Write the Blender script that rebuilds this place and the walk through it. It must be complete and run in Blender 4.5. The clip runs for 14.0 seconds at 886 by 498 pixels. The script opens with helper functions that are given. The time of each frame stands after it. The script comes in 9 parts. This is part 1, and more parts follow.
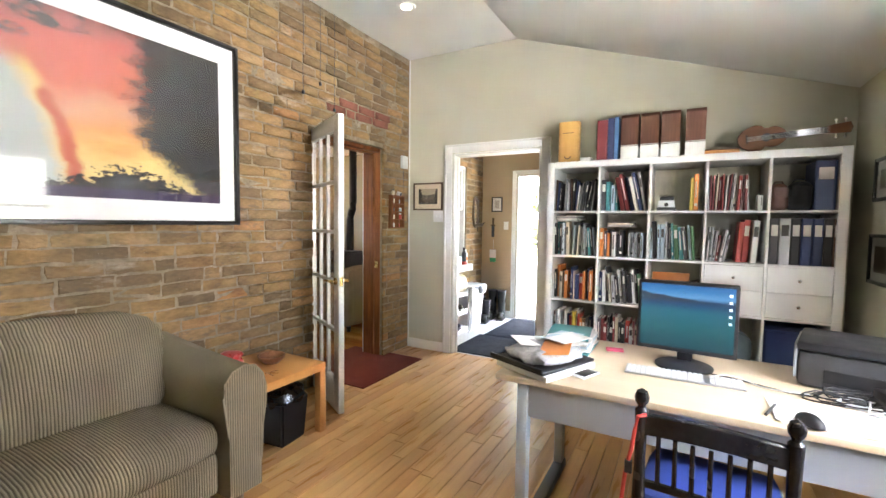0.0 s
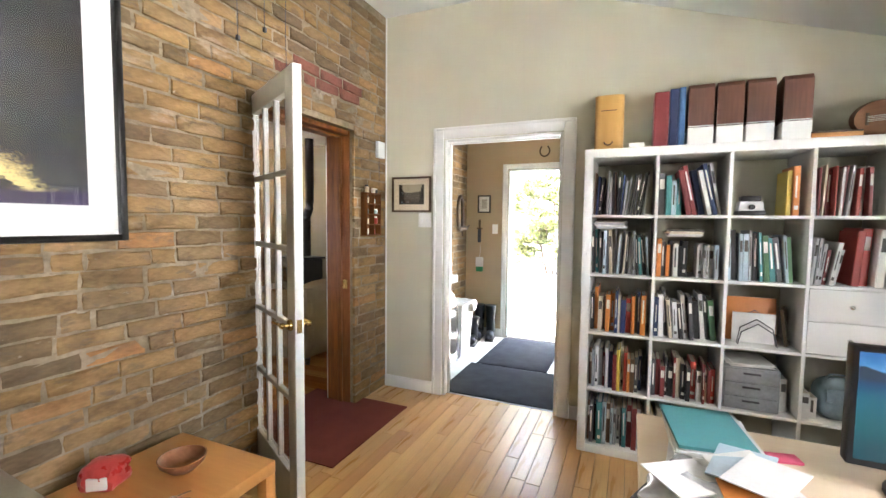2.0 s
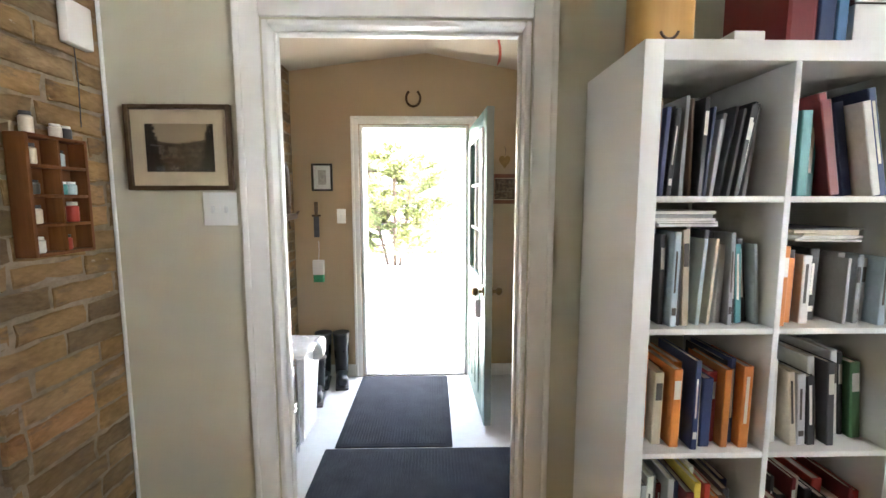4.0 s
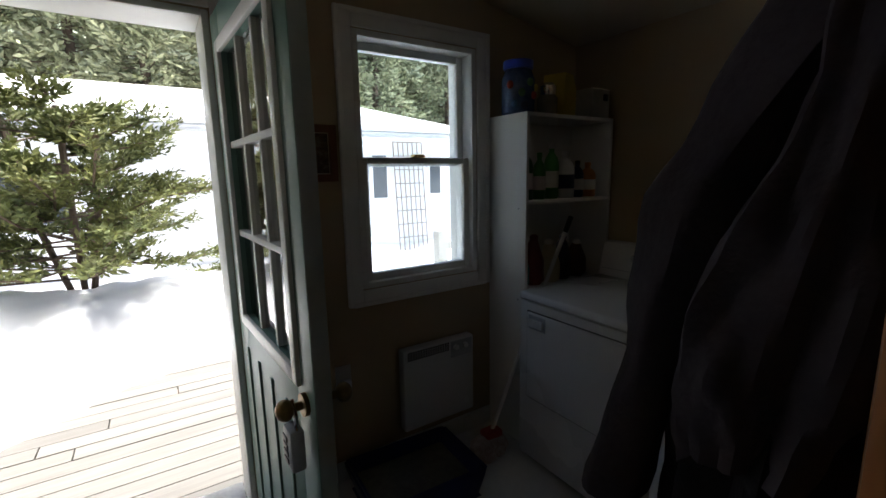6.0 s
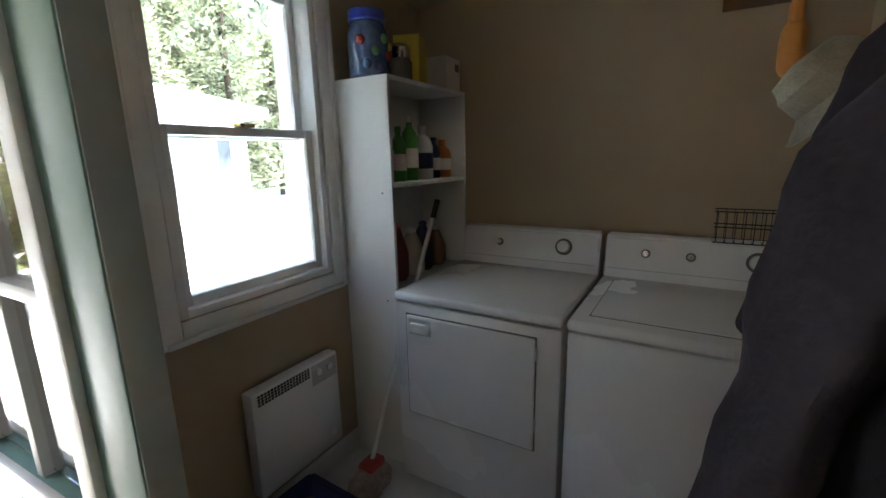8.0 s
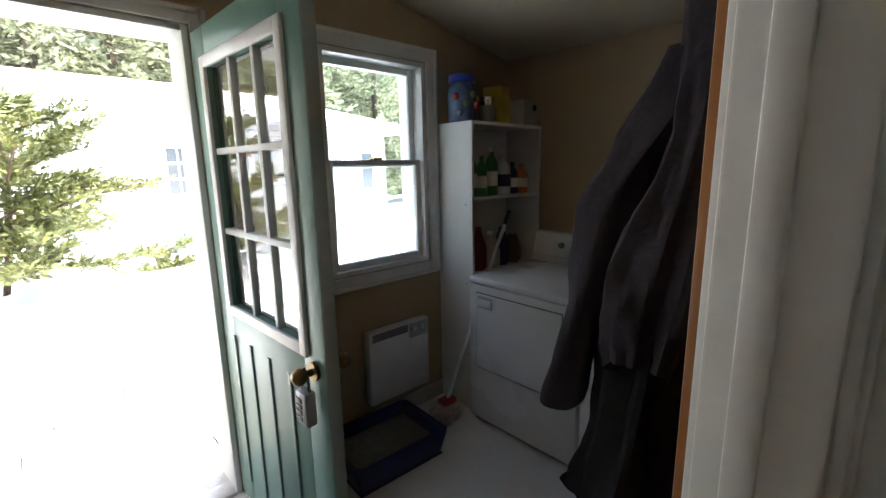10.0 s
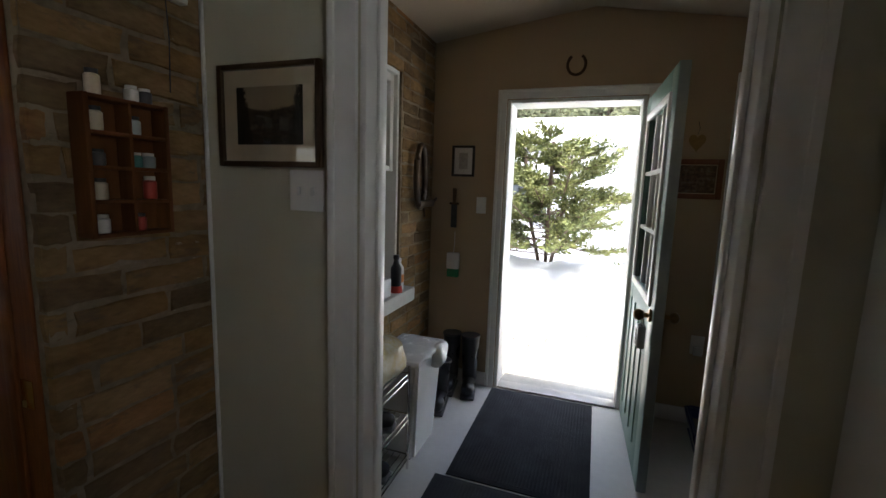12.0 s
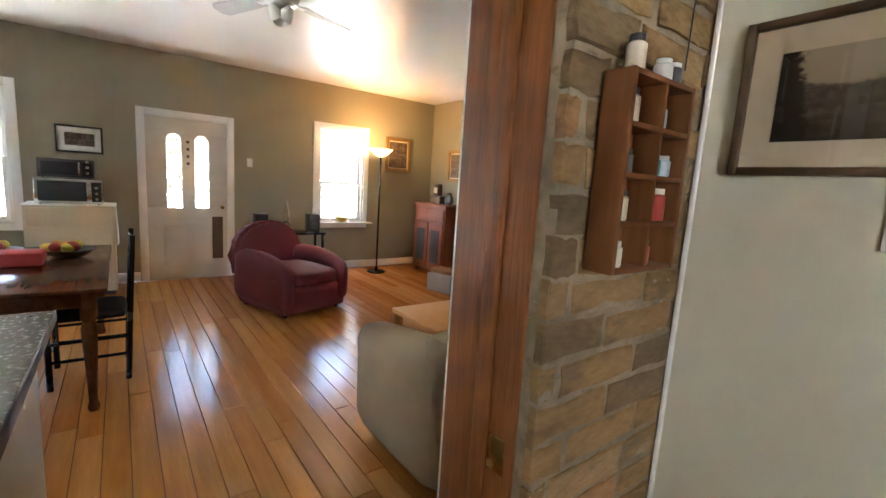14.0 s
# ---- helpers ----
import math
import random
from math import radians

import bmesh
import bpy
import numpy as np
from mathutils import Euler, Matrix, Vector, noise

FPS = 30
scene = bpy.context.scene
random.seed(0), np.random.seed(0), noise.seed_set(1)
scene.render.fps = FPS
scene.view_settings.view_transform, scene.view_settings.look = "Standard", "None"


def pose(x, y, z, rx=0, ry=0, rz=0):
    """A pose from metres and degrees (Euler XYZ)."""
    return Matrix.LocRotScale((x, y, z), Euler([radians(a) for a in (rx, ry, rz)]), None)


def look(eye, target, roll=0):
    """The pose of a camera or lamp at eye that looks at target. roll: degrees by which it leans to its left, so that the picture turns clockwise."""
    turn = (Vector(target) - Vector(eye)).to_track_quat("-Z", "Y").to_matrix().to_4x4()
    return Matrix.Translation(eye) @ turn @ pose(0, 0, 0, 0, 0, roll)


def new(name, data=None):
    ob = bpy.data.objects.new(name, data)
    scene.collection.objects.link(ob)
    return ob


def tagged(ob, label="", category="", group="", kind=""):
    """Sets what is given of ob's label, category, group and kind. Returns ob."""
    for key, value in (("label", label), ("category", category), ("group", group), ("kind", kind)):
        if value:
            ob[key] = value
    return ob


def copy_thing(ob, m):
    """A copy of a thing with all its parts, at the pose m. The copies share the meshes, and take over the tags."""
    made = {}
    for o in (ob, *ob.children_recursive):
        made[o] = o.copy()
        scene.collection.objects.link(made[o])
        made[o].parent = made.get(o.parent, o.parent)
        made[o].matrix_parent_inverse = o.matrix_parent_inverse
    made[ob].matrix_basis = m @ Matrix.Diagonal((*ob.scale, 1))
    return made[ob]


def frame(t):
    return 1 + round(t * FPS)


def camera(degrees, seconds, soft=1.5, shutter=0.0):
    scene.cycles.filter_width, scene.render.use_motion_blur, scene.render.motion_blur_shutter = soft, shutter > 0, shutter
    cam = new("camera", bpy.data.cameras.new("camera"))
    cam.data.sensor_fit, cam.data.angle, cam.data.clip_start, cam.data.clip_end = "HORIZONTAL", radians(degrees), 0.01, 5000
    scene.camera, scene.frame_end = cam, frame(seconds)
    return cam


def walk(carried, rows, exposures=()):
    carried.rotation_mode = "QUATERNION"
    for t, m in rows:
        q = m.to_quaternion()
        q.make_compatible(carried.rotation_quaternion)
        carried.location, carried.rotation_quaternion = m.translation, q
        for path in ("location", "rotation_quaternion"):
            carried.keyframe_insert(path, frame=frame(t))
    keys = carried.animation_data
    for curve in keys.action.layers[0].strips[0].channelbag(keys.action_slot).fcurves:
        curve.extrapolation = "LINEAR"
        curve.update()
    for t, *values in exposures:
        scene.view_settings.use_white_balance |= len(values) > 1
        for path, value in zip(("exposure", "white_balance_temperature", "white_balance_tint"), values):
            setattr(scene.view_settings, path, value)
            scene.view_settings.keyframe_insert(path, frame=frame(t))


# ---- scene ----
cam = camera(91.3, 14.0)
PATH = [
    (0, (0.062, -0.177, 1.353), (-0.91, 1.567, 1.234), 0.7),
    (0.5, (-0.066, -0.082, 1.376), (-1.012, 1.675, 1.255), 0.7),
    (1, (-0.232, 0.054, 1.389), (-1.14, 1.833, 1.273), 0.6),
    (1.5, (-0.406, 0.296, 1.401), (-1.281, 2.091, 1.287), 0.6),
    (2, (-0.65, 0.581, 1.414), (-1.445, 2.411, 1.287), 0.6),
    (2.2, (-0.738, 0.71, 1.42), (-1.491, 2.558, 1.29), 0.5),
    (4.3, (-1.507, 2.498, 1.453), (-1.301, 4.472, 1.221), -0.2),
    (4.5, (-1.526, 2.688, 1.448), (-1.214, 4.649, 1.214), -0.4),
    (5, (-1.512, 3.144, 1.42), (-0.938, 5.043, 1.164), -1.0),
    (5.5, (-1.479, 3.54, 1.455), (-0.658, 5.334, 1.131), -1.1),
    (6, (-1.394, 3.856, 1.445), (-0.311, 5.503, 1.107), -1.1),
    (6.5, (-1.313, 4.087, 1.436), (-0.014, 5.565, 1.079), -0.8),
    (7, (-1.268, 4.267, 1.425), (0.222, 5.544, 1.038), -0.9),
    (7.5, (-1.277, 4.338, 1.417), (0.367, 5.4, 1.005), -1.1),
    (7.7, (-1.286, 4.342, 1.413), (0.4, 5.335, 0.992), -1.3),
    (9.8, (-1.666, 3.803, 1.488), (-0.216, 5.127, 1.089), -1.5),
    (10, (-1.68, 3.723, 1.488), (-0.343, 5.162, 1.114), -1.1),
    (10.5, (-1.636, 3.422, 1.5), (-0.71, 5.161, 1.161), -0.7),
    (11, (-1.612, 3.17, 1.48), (-1.16, 5.097, 1.174), -0.2),
    (11.5, (-1.508, 2.889, 1.49), (-1.62, 4.862, 1.183), 0.8),
    (12, (-1.411, 2.708, 1.445), (-2.064, 4.577, 1.163), 1.9),
    (12.5, (-1.388, 2.599, 1.433), (-2.426, 4.285, 1.15), 2.8),
    (13, (-1.496, 2.588, 1.423), (-2.792, 4.086, 1.145), 3.4),
    (13.5, (-1.769, 2.624, 1.426), (-3.232, 3.958, 1.149), 3.7),
    (14, (-2.106, 2.736, 1.429), (-3.688, 3.925, 1.14), 3.6),
]
EXPOSURES = [(0, 5.4), (2.2, 5.4), (4.3, 4.65), (4.5, 4.4), (5.0, 3.35), (5.5, 2.0), (6.0, 1.25), (6.5, 1.65), (7.0, 2.65), (7.5, 3.35), (9.8, 3.1), (10.5, 1.9), (11.0, 1.5), (11.5, 1.7), (12.0, 2.1), (12.5, 2.15), (13.0, 2.6), (13.5, 3.6), (14.0, 4.9)]
walk(cam, [(t, look(eye, target, roll)) for t, eye, target, roll in PATH], EXPOSURES)

# ---- world, sun and windows' light ----
world = bpy.data.worlds.new("overcast_sky")
scene.world = world
world.use_nodes = True
wn = world.node_tree
sky = wn.nodes.new("ShaderNodeTexSky")
sky.sky_type, sky.sun_disc = "NISHITA", False
sky.sun_elevation, sky.sun_rotation = radians(83), radians(129)
sky.air_density, sky.dust_density, sky.ozone_density = 1.0, 4.0, 1.0
wn.links.new(sky.outputs[0], wn.nodes["Background"].inputs[0])
wn.nodes["Background"].inputs[1].default_value = 0.15
sun_data = bpy.data.lights.new("sun", "SUN")
sun_data.energy, sun_data.angle, sun_data.color = 5.0, radians(9), (1.0, 0.98, 0.95)
sun = new("sun", sun_data)
sun.matrix_world = look((0, 0, 20), (-1.5, 1.2, 3.5))


def window_light(name, eye, target, w, h, watts, colour=(0.93, 0.97, 1.0)):
    data = bpy.data.lights.new(name, "AREA")
    data.shape, data.size, data.size_y, data.energy, data.color = "RECTANGLE", w, h, watts, colour
    ob = new(name, data)
    ob.matrix_world = look(eye, target)
    return ob


window_light("daylight_office_side", (1.11, 1.3, 1.49), (0, 1.3, 1.45), 1.2, 1.05, 0.75, (1.0, 0.95, 0.88))
# Fill lamp added in an out-of-view opening to brighten the living room.
window_light("daylight_living_side", (-5.5, -0.66, 1.5), (-5.5, 2, 1.2), 0.8, 0.95, 0.12, (1.0, 0.94, 0.86))

# ---- materials ----


def surface(name, c1, c2, rough=0.6, scale=8.0, bump=0.15, metal=0.0, fine=60.0, stretch=(1, 1, 1), vary=0.0, spec=0.5, coords="Object", fine_mix=0.35, rough_var=0.12):
    """Two-scale mottled surface: large stains, fine grain, bump of both."""
    m = bpy.data.materials.new(name)
    m.use_nodes = True
    n, k = m.node_tree.nodes, m.node_tree.links
    b = n["Principled BSDF"]
    tc, mp = n.new("ShaderNodeTexCoord"), n.new("ShaderNodeMapping")
    mp.inputs["Scale"].default_value = stretch
    k.new(tc.outputs[coords], mp.inputs[0])
    big, small = n.new("ShaderNodeTexNoise"), n.new("ShaderNodeTexNoise")
    big.inputs["Scale"].default_value, big.inputs["Detail"].default_value = scale, 4
    small.inputs["Scale"].default_value, small.inputs["Detail"].default_value = fine, 3
    k.new(mp.outputs[0], big.inputs[0]), k.new(mp.outputs[0], small.inputs[0])
    add = n.new("ShaderNodeMix")
    add.data_type = "FLOAT"
    add.inputs[0].default_value = fine_mix
    k.new(big.outputs[0], add.inputs[2]), k.new(small.outputs[0], add.inputs[3])
    ramp = n.new("ShaderNodeValToRGB")
    ramp.color_ramp.elements[0].position, ramp.color_ramp.elements[1].position = 0.32, 0.68
    ramp.color_ramp.elements[0].color, ramp.color_ramp.elements[1].color = (*c1, 1), (*c2, 1)
    k.new(add.outputs[0], ramp.inputs[0])
    out = ramp.outputs[0]
    if vary:
        oi, hs, mr = n.new("ShaderNodeObjectInfo"), n.new("ShaderNodeHueSaturation"), n.new("ShaderNodeMapRange")
        geo, fr, sm = n.new("ShaderNodeNewGeometry"), n.new("ShaderNodeMath"), n.new("ShaderNodeMath")
        sm.operation, fr.operation = "ADD", "FRACT"
        k.new(oi.outputs["Random"], sm.inputs[0]), k.new(geo.outputs["Random Per Island"], sm.inputs[1])
        k.new(sm.outputs[0], fr.inputs[0]), k.new(fr.outputs[0], mr.inputs[0])
        mr.inputs[3].default_value, mr.inputs[4].default_value = 1 - vary, 1 + vary
        k.new(mr.outputs[0], hs.inputs["Value"]), k.new(out, hs.inputs["Color"])
        out = hs.outputs[0]
    k.new(out, b.inputs["Base Color"])
    rr = n.new("ShaderNodeMapRange")
    rr.inputs[3].default_value, rr.inputs[4].default_value = max(0.02, rough - rough_var), min(1, rough + rough_var)
    k.new(big.outputs[0], rr.inputs[0]), k.new(rr.outputs[0], b.inputs["Roughness"])
    b.inputs["Metallic"].default_value = metal
    b.inputs["Specular IOR Level"].default_value = spec
    if bump:
        bp = n.new("ShaderNodeBump")
        bp.inputs["Strength"].default_value, bp.inputs["Distance"].default_value = bump, 0.01
        k.new(add.outputs[0], bp.inputs["Height"]), k.new(bp.outputs[0], b.inputs["Normal"])
    return m


def shades(m, stops, how="object"):
    """Gives each piece one of several base colours, by its random number."""
    n, k = m.node_tree.nodes, m.node_tree.links
    b = n["Principled BSDF"]
    old = b.inputs["Base Color"].links[0].from_socket
    oi, geo = n.new("ShaderNodeObjectInfo"), n.new("ShaderNodeNewGeometry")
    sm, fr = n.new("ShaderNodeMath"), n.new("ShaderNodeMath")
    sm.operation, fr.operation = "ADD", "FRACT"
    k.new(oi.outputs["Random"], sm.inputs[0]), k.new(geo.outputs["Random Per Island"], sm.inputs[1])
    k.new(sm.outputs[0], fr.inputs[0])
    ramp = n.new("ShaderNodeValToRGB")
    ramp.color_ramp.interpolation = "LINEAR"
    el = ramp.color_ramp.elements
    el[0].position, el[0].color = stops[0][0], (*stops[0][1], 1)
    el[1].position, el[1].color = stops[-1][0], (*stops[-1][1], 1)
    for p, c in stops[1:-1]:
        e = el.new(p)
        e.color = (*c, 1)
    k.new(fr.outputs[0], ramp.inputs[0])
    mx = n.new("ShaderNodeMix")
    mx.data_type, mx.blend_type = "RGBA", "MULTIPLY"
    mx.inputs[0].default_value = 1.0
    k.new(ramp.outputs[0], mx.inputs[6]), k.new(old, mx.inputs[7]), k.new(mx.outputs[2], b.inputs["Base Color"])
    return m


def glass(name, tint=(1, 1, 1), rough=0.0):
    m = bpy.data.materials.new(name)
    m.use_nodes = True
    b = m.node_tree.nodes["Principled BSDF"]
    b.inputs["Base Color"].default_value = (*tint, 1)
    b.inputs["Transmission Weight"].default_value = 1.0
    b.inputs["Roughness"].default_value = rough
    b.inputs["IOR"].default_value = 1.45
    return m


def glow(name, colour, strength):
    m = bpy.data.materials.new(name)
    m.use_nodes = True
    b = m.node_tree.nodes["Principled BSDF"]
    b.inputs["Base Color"].default_value = (*colour, 1)
    b.inputs["Emission Color"].default_value = (*colour, 1)
    b.inputs["Emission Strength"].default_value = strength
    return m


def wood(name, c1, c2, axis=0, rough=0.45, vary=0.0, grain=14.0, bump=0.08, spec=0.5):
    st = [grain, grain, grain]
    st[axis] = grain / 14
    return surface(name, c1, c2, rough, 1.0, bump, 0, 6.0, tuple(st), vary, spec)


SAGE = surface("sage_wall_paint", (0.545, 0.525, 0.415), (0.575, 0.555, 0.445), 0.7, 1.2, 0.06, fine=180)
TAN = surface("tan_wall_paint", (0.42, 0.32, 0.205), (0.45, 0.34, 0.22), 0.7, 1.2, 0.06, fine=180)
OLIVE = surface("olive_wall_paint", (0.285, 0.258, 0.178), (0.305, 0.278, 0.192), 0.7, 1.2, 0.06, fine=180)
CEIL = surface("ceiling_paint", (0.72, 0.73, 0.70), (0.75, 0.76, 0.73), 0.75, 1.0, 0.05, fine=200)
CEIL_TAN = surface("pale_tan_ceiling_paint", (0.5, 0.43, 0.33), (0.53, 0.46, 0.355), 0.75, 1.0, 0.05, fine=200)
CEIL_GLOSS = surface("semi_gloss_ceiling_paint", (0.66, 0.66, 0.63), (0.7, 0.7, 0.67), 0.38, 0.8, 0.1, fine=14)
TRIM = surface("white_trim_paint", (0.74, 0.74, 0.72), (0.8, 0.8, 0.78), 0.35, 3, 0.06, fine=40)
WHITE = surface("white_laminate", (0.75, 0.75, 0.73), (0.79, 0.79, 0.77), 0.4, 2, 0.03, fine=90)
APPLIANCE = surface("white_enamel", (0.72, 0.73, 0.74), (0.76, 0.77, 0.78), 0.25, 2, 0.02, fine=90)
SNOWFLOOR = surface("white_painted_floor", (0.6, 0.6, 0.59), (0.7, 0.7, 0.69), 0.5, 3, 0.12, fine=25)
BRICK = shades(surface("old_buff_brick", (0.5, 0.48, 0.45), (1.05, 1.0, 0.95), 0.9, 11, 1.0, fine=55, spec=0.15, stretch=(1, 0.6, 1.5)), [(0.0, (0.3, 0.192, 0.086)), (0.2, (0.34, 0.222, 0.104)), (0.36, (0.235, 0.163, 0.086)), (0.5, (0.17, 0.125, 0.074)), (0.62, (0.32, 0.202, 0.09)), (0.78, (0.21, 0.15, 0.085)), (0.92, (0.36, 0.242, 0.12)), (1.0, (0.38, 0.2, 0.085))])


def weathered(m, light, dark, scale):
    """Old plaster smears and soot in patches over a masonry wall."""
    n, k = m.node_tree.nodes, m.node_tree.links
    b = n["Principled BSDF"]
    old = b.inputs["Base Color"].links[0].from_socket
    geo = n.new("ShaderNodeNewGeometry")
    for j, (colour, lo, hi, amount, sc) in enumerate(((dark, 0.54, 0.68, 0.5, scale), (light, 0.6, 0.72, 0.5, scale * 2.3), (dark, 0.56, 0.64, 0.6, scale * 10), (light, 0.66, 0.7, 0.55, scale * 13))):
        t, r, mx, mp = n.new("ShaderNodeTexNoise"), n.new("ShaderNodeMapRange"), n.new("ShaderNodeMix"), n.new("ShaderNodeMapping")
        mp.inputs["Location"].default_value = (7.3 * j, 2.1, 4.4 * j)
        mp.inputs["Scale"].default_value = (1, 0.5, 1.5)
        t.inputs["Scale"].default_value, t.inputs["Detail"].default_value, t.inputs["Roughness"].default_value = sc, 6, 0.7
        k.new(geo.outputs["Position"], mp.inputs[0]), k.new(mp.outputs[0], t.inputs[0]), k.new(t.outputs[0], r.inputs[0])
        r.inputs[1].default_value, r.inputs[2].default_value, r.inputs[4].default_value = lo, hi, amount
        mx.data_type = "RGBA"
        k.new(r.outputs[0], mx.inputs[0]), k.new(old, mx.inputs[6])
        mx.inputs[7].default_value = (*colour, 1)
        old = mx.outputs[2]
    k.new(old, b.inputs["Base Color"])
    return m


weathered(BRICK, (0.47, 0.41, 0.32), (0.14, 0.105, 0.07), 1.4)
REDBRICK = surface("red_brick", (0.12, 0.045, 0.03), (0.24, 0.09, 0.06), 0.85, 9, 0.6, fine=70, vary=0.2, spec=0.25)
MORTAR = weathered(surface("lime_mortar", (0.165, 0.125, 0.078), (0.33, 0.265, 0.18), 0.95, 5, 1.0, fine=40, spec=0.15), (0.5, 0.45, 0.37), (0.13, 0.095, 0.06), 2.0)
STONE = surface("grey_stone_sill", (0.42, 0.41, 0.39), (0.55, 0.54, 0.52), 0.8, 7, 0.4, fine=60)
MAPLE = shades(wood("honey_maple_floor", (0.74, 0.72, 0.68), (1.0, 1.0, 1.0), 1, 0.3, 0, 16, 0.05), [(0, (0.54, 0.29, 0.105)), (0.3, (0.62, 0.35, 0.135)), (0.6, (0.68, 0.4, 0.165)), (0.85, (0.58, 0.31, 0.12)), (1, (0.48, 0.24, 0.085))])
PINE = shades(wood("worn_pine_floor", (0.75, 0.68, 0.58), (1.05, 1.0, 0.92), 0, 0.2, 0, 16, 0.06), [(0, (0.46, 0.18, 0.04)), (0.4, (0.54, 0.235, 0.06)), (0.8, (0.6, 0.28, 0.08)), (1, (0.4, 0.15, 0.034))])
GAP = surface("dark_joint", (0.05, 0.03, 0.02), (0.09, 0.05, 0.03), 0.8, 10)
JAMB = wood("stained_fir", (0.105, 0.03, 0.007), (0.29, 0.094, 0.021), 2, 0.5, 0, 26, 0.1, 0.3)
ORANGEWOOD = wood("orange_beech", (0.52, 0.22, 0.06), (0.6, 0.28, 0.085), 0, 0.4, 0, 12, 0.03)
DESKTOP = wood("birch_laminate", (0.62, 0.49, 0.33), (0.68, 0.55, 0.39), 0, 0.4, 0, 10, 0.02)
GREYMETAL = surface("grey_powder_coat", (0.40, 0.43, 0.46), (0.44, 0.47, 0.5), 0.45, 4, 0.03, fine=200)
BLACKPAINT = surface("black_lacquer", (0.012, 0.012, 0.013), (0.022, 0.021, 0.022), 0.25, 6, 0.05)
BLACKPLASTIC = surface("black_plastic", (0.015, 0.015, 0.017), (0.024, 0.024, 0.027), 0.4, 12, 0.06, fine=220)
DARKGREY = surface("dark_grey_plastic", (0.05, 0.05, 0.055), (0.07, 0.07, 0.075), 0.45, 12, 0.06, fine=220)
BRASS = surface("brass", (0.55, 0.38, 0.13), (0.65, 0.47, 0.2), 0.25, 8, 0.03, 1.0)
CHROME = surface("chrome", (0.6, 0.6, 0.6), (0.7, 0.7, 0.7), 0.15, 8, 0.0, 1.0)
IRON = surface("rusty_iron", (0.05, 0.03, 0.02), (0.1, 0.06, 0.035), 0.7, 20, 0.3, 0.4)
GREENPAINT = surface("teal_green_door_paint", (0.13, 0.25, 0.21), (0.155, 0.28, 0.235), 0.4, 3, 0.06, fine=50)
GREYDOOR = surface("grey_green_door_paint", (0.25, 0.29, 0.27), (0.29, 0.33, 0.31), 0.4, 3, 0.06, fine=50)
MATDARK = surface("charcoal_ribbed_mat", (0.028, 0.03, 0.036), (0.05, 0.053, 0.062), 0.95, 8, 0.6, fine=220, spec=0.1)
MATRED = surface("maroon_mat", (0.15, 0.032, 0.022), (0.19, 0.045, 0.032), 0.9, 8, 0.5, fine=220, spec=0.15)
PANE = glass("window_glass")
OLDPANE = glass("bluish_window_glass", (0.8, 0.9, 0.95))
SNOW = surface("snow", (0.82, 0.84, 0.87), (0.88, 0.89, 0.9), 0.8, 1.2, 0.6, fine=9, spec=0.3)
DECK = shades(wood("weathered_deck_board", (0.7, 0.7, 0.7), (1.0, 1.0, 1.0), 0, 0.8, 0, 14, 0.3), [(0, (0.21, 0.2, 0.18)), (0.5, (0.26, 0.245, 0.22)), (1, (0.18, 0.17, 0.155))])
SIDING = surface("white_vinyl_siding", (0.68, 0.69, 0.7), (0.73, 0.74, 0.75), 0.6, 2, 0.03)

# ---- mesh helpers ----


def add_box(bm, lo, hi, bevel=0.0, seg=2, m=None):
    g = bmesh.ops.create_cube(bm, size=1.0)
    vs = g["verts"]
    c, s = (Vector(lo) + Vector(hi)) / 2, Vector(hi) - Vector(lo)
    for v in vs:
        v.co = Vector((v.co.x * s.x, v.co.y * s.y, v.co.z * s.z)) + c
        if m is not None:
            v.co = m @ v.co
    if bevel:
        es = list({e for v in vs for e in v.link_edges})
        bmesh.ops.bevel(bm, geom=es, offset=min(bevel, 0.45 * min(abs(x) for x in s)), segments=seg, profile=0.5, affect="EDGES")


def add_rod(bm, p0, p1, r0, r1=None, seg=16):
    p0, p1 = Vector(p0), Vector(p1)
    r1 = r0 if r1 is None else r1
    d = p1 - p0
    q = d.to_track_quat("Z", "Y").to_matrix().to_4x4()
    bmesh.ops.create_cone(bm, cap_ends=True, segments=seg, radius1=r0, radius2=max(r1, 1e-4), depth=d.length, matrix=Matrix.Translation((p0 + p1) / 2) @ q)


def add_ball(bm, c, r, sc=(1, 1, 1), u=16, v=10):
    bmesh.ops.create_uvsphere(bm, u_segments=u, v_segments=v, radius=r, matrix=Matrix.Translation(c) @ Matrix.Diagonal((*sc, 1)))


def add_tube(bm, pts, r, seg=8):
    """A round tube along a line of points."""
    pts = [Vector(p) for p in pts]
    rings = []
    up = Vector((0.13, 0.21, 0.97)).normalized()
    for i, p in enumerate(pts):
        d = (pts[min(i + 1, len(pts) - 1)] - pts[max(i - 1, 0)]).normalized()
        a = d.cross(up)
        a = a.normalized() if a.length > 0.05 else d.cross(Vector((1, 0, 0))).normalized()
        b = d.cross(a)
        rings.append([bm.verts.new(p + r * (math.cos(t) * a + math.sin(t) * b)) for t in (2 * math.pi * j / seg for j in range(seg))])
    for q, w in zip(rings, rings[1:]):
        for j in range(seg):
            bm.faces.new((q[j], q[(j + 1) % seg], w[(j + 1) % seg], w[j]))
    bm.faces.new(rings[0]), bm.faces.new(rings[-1])


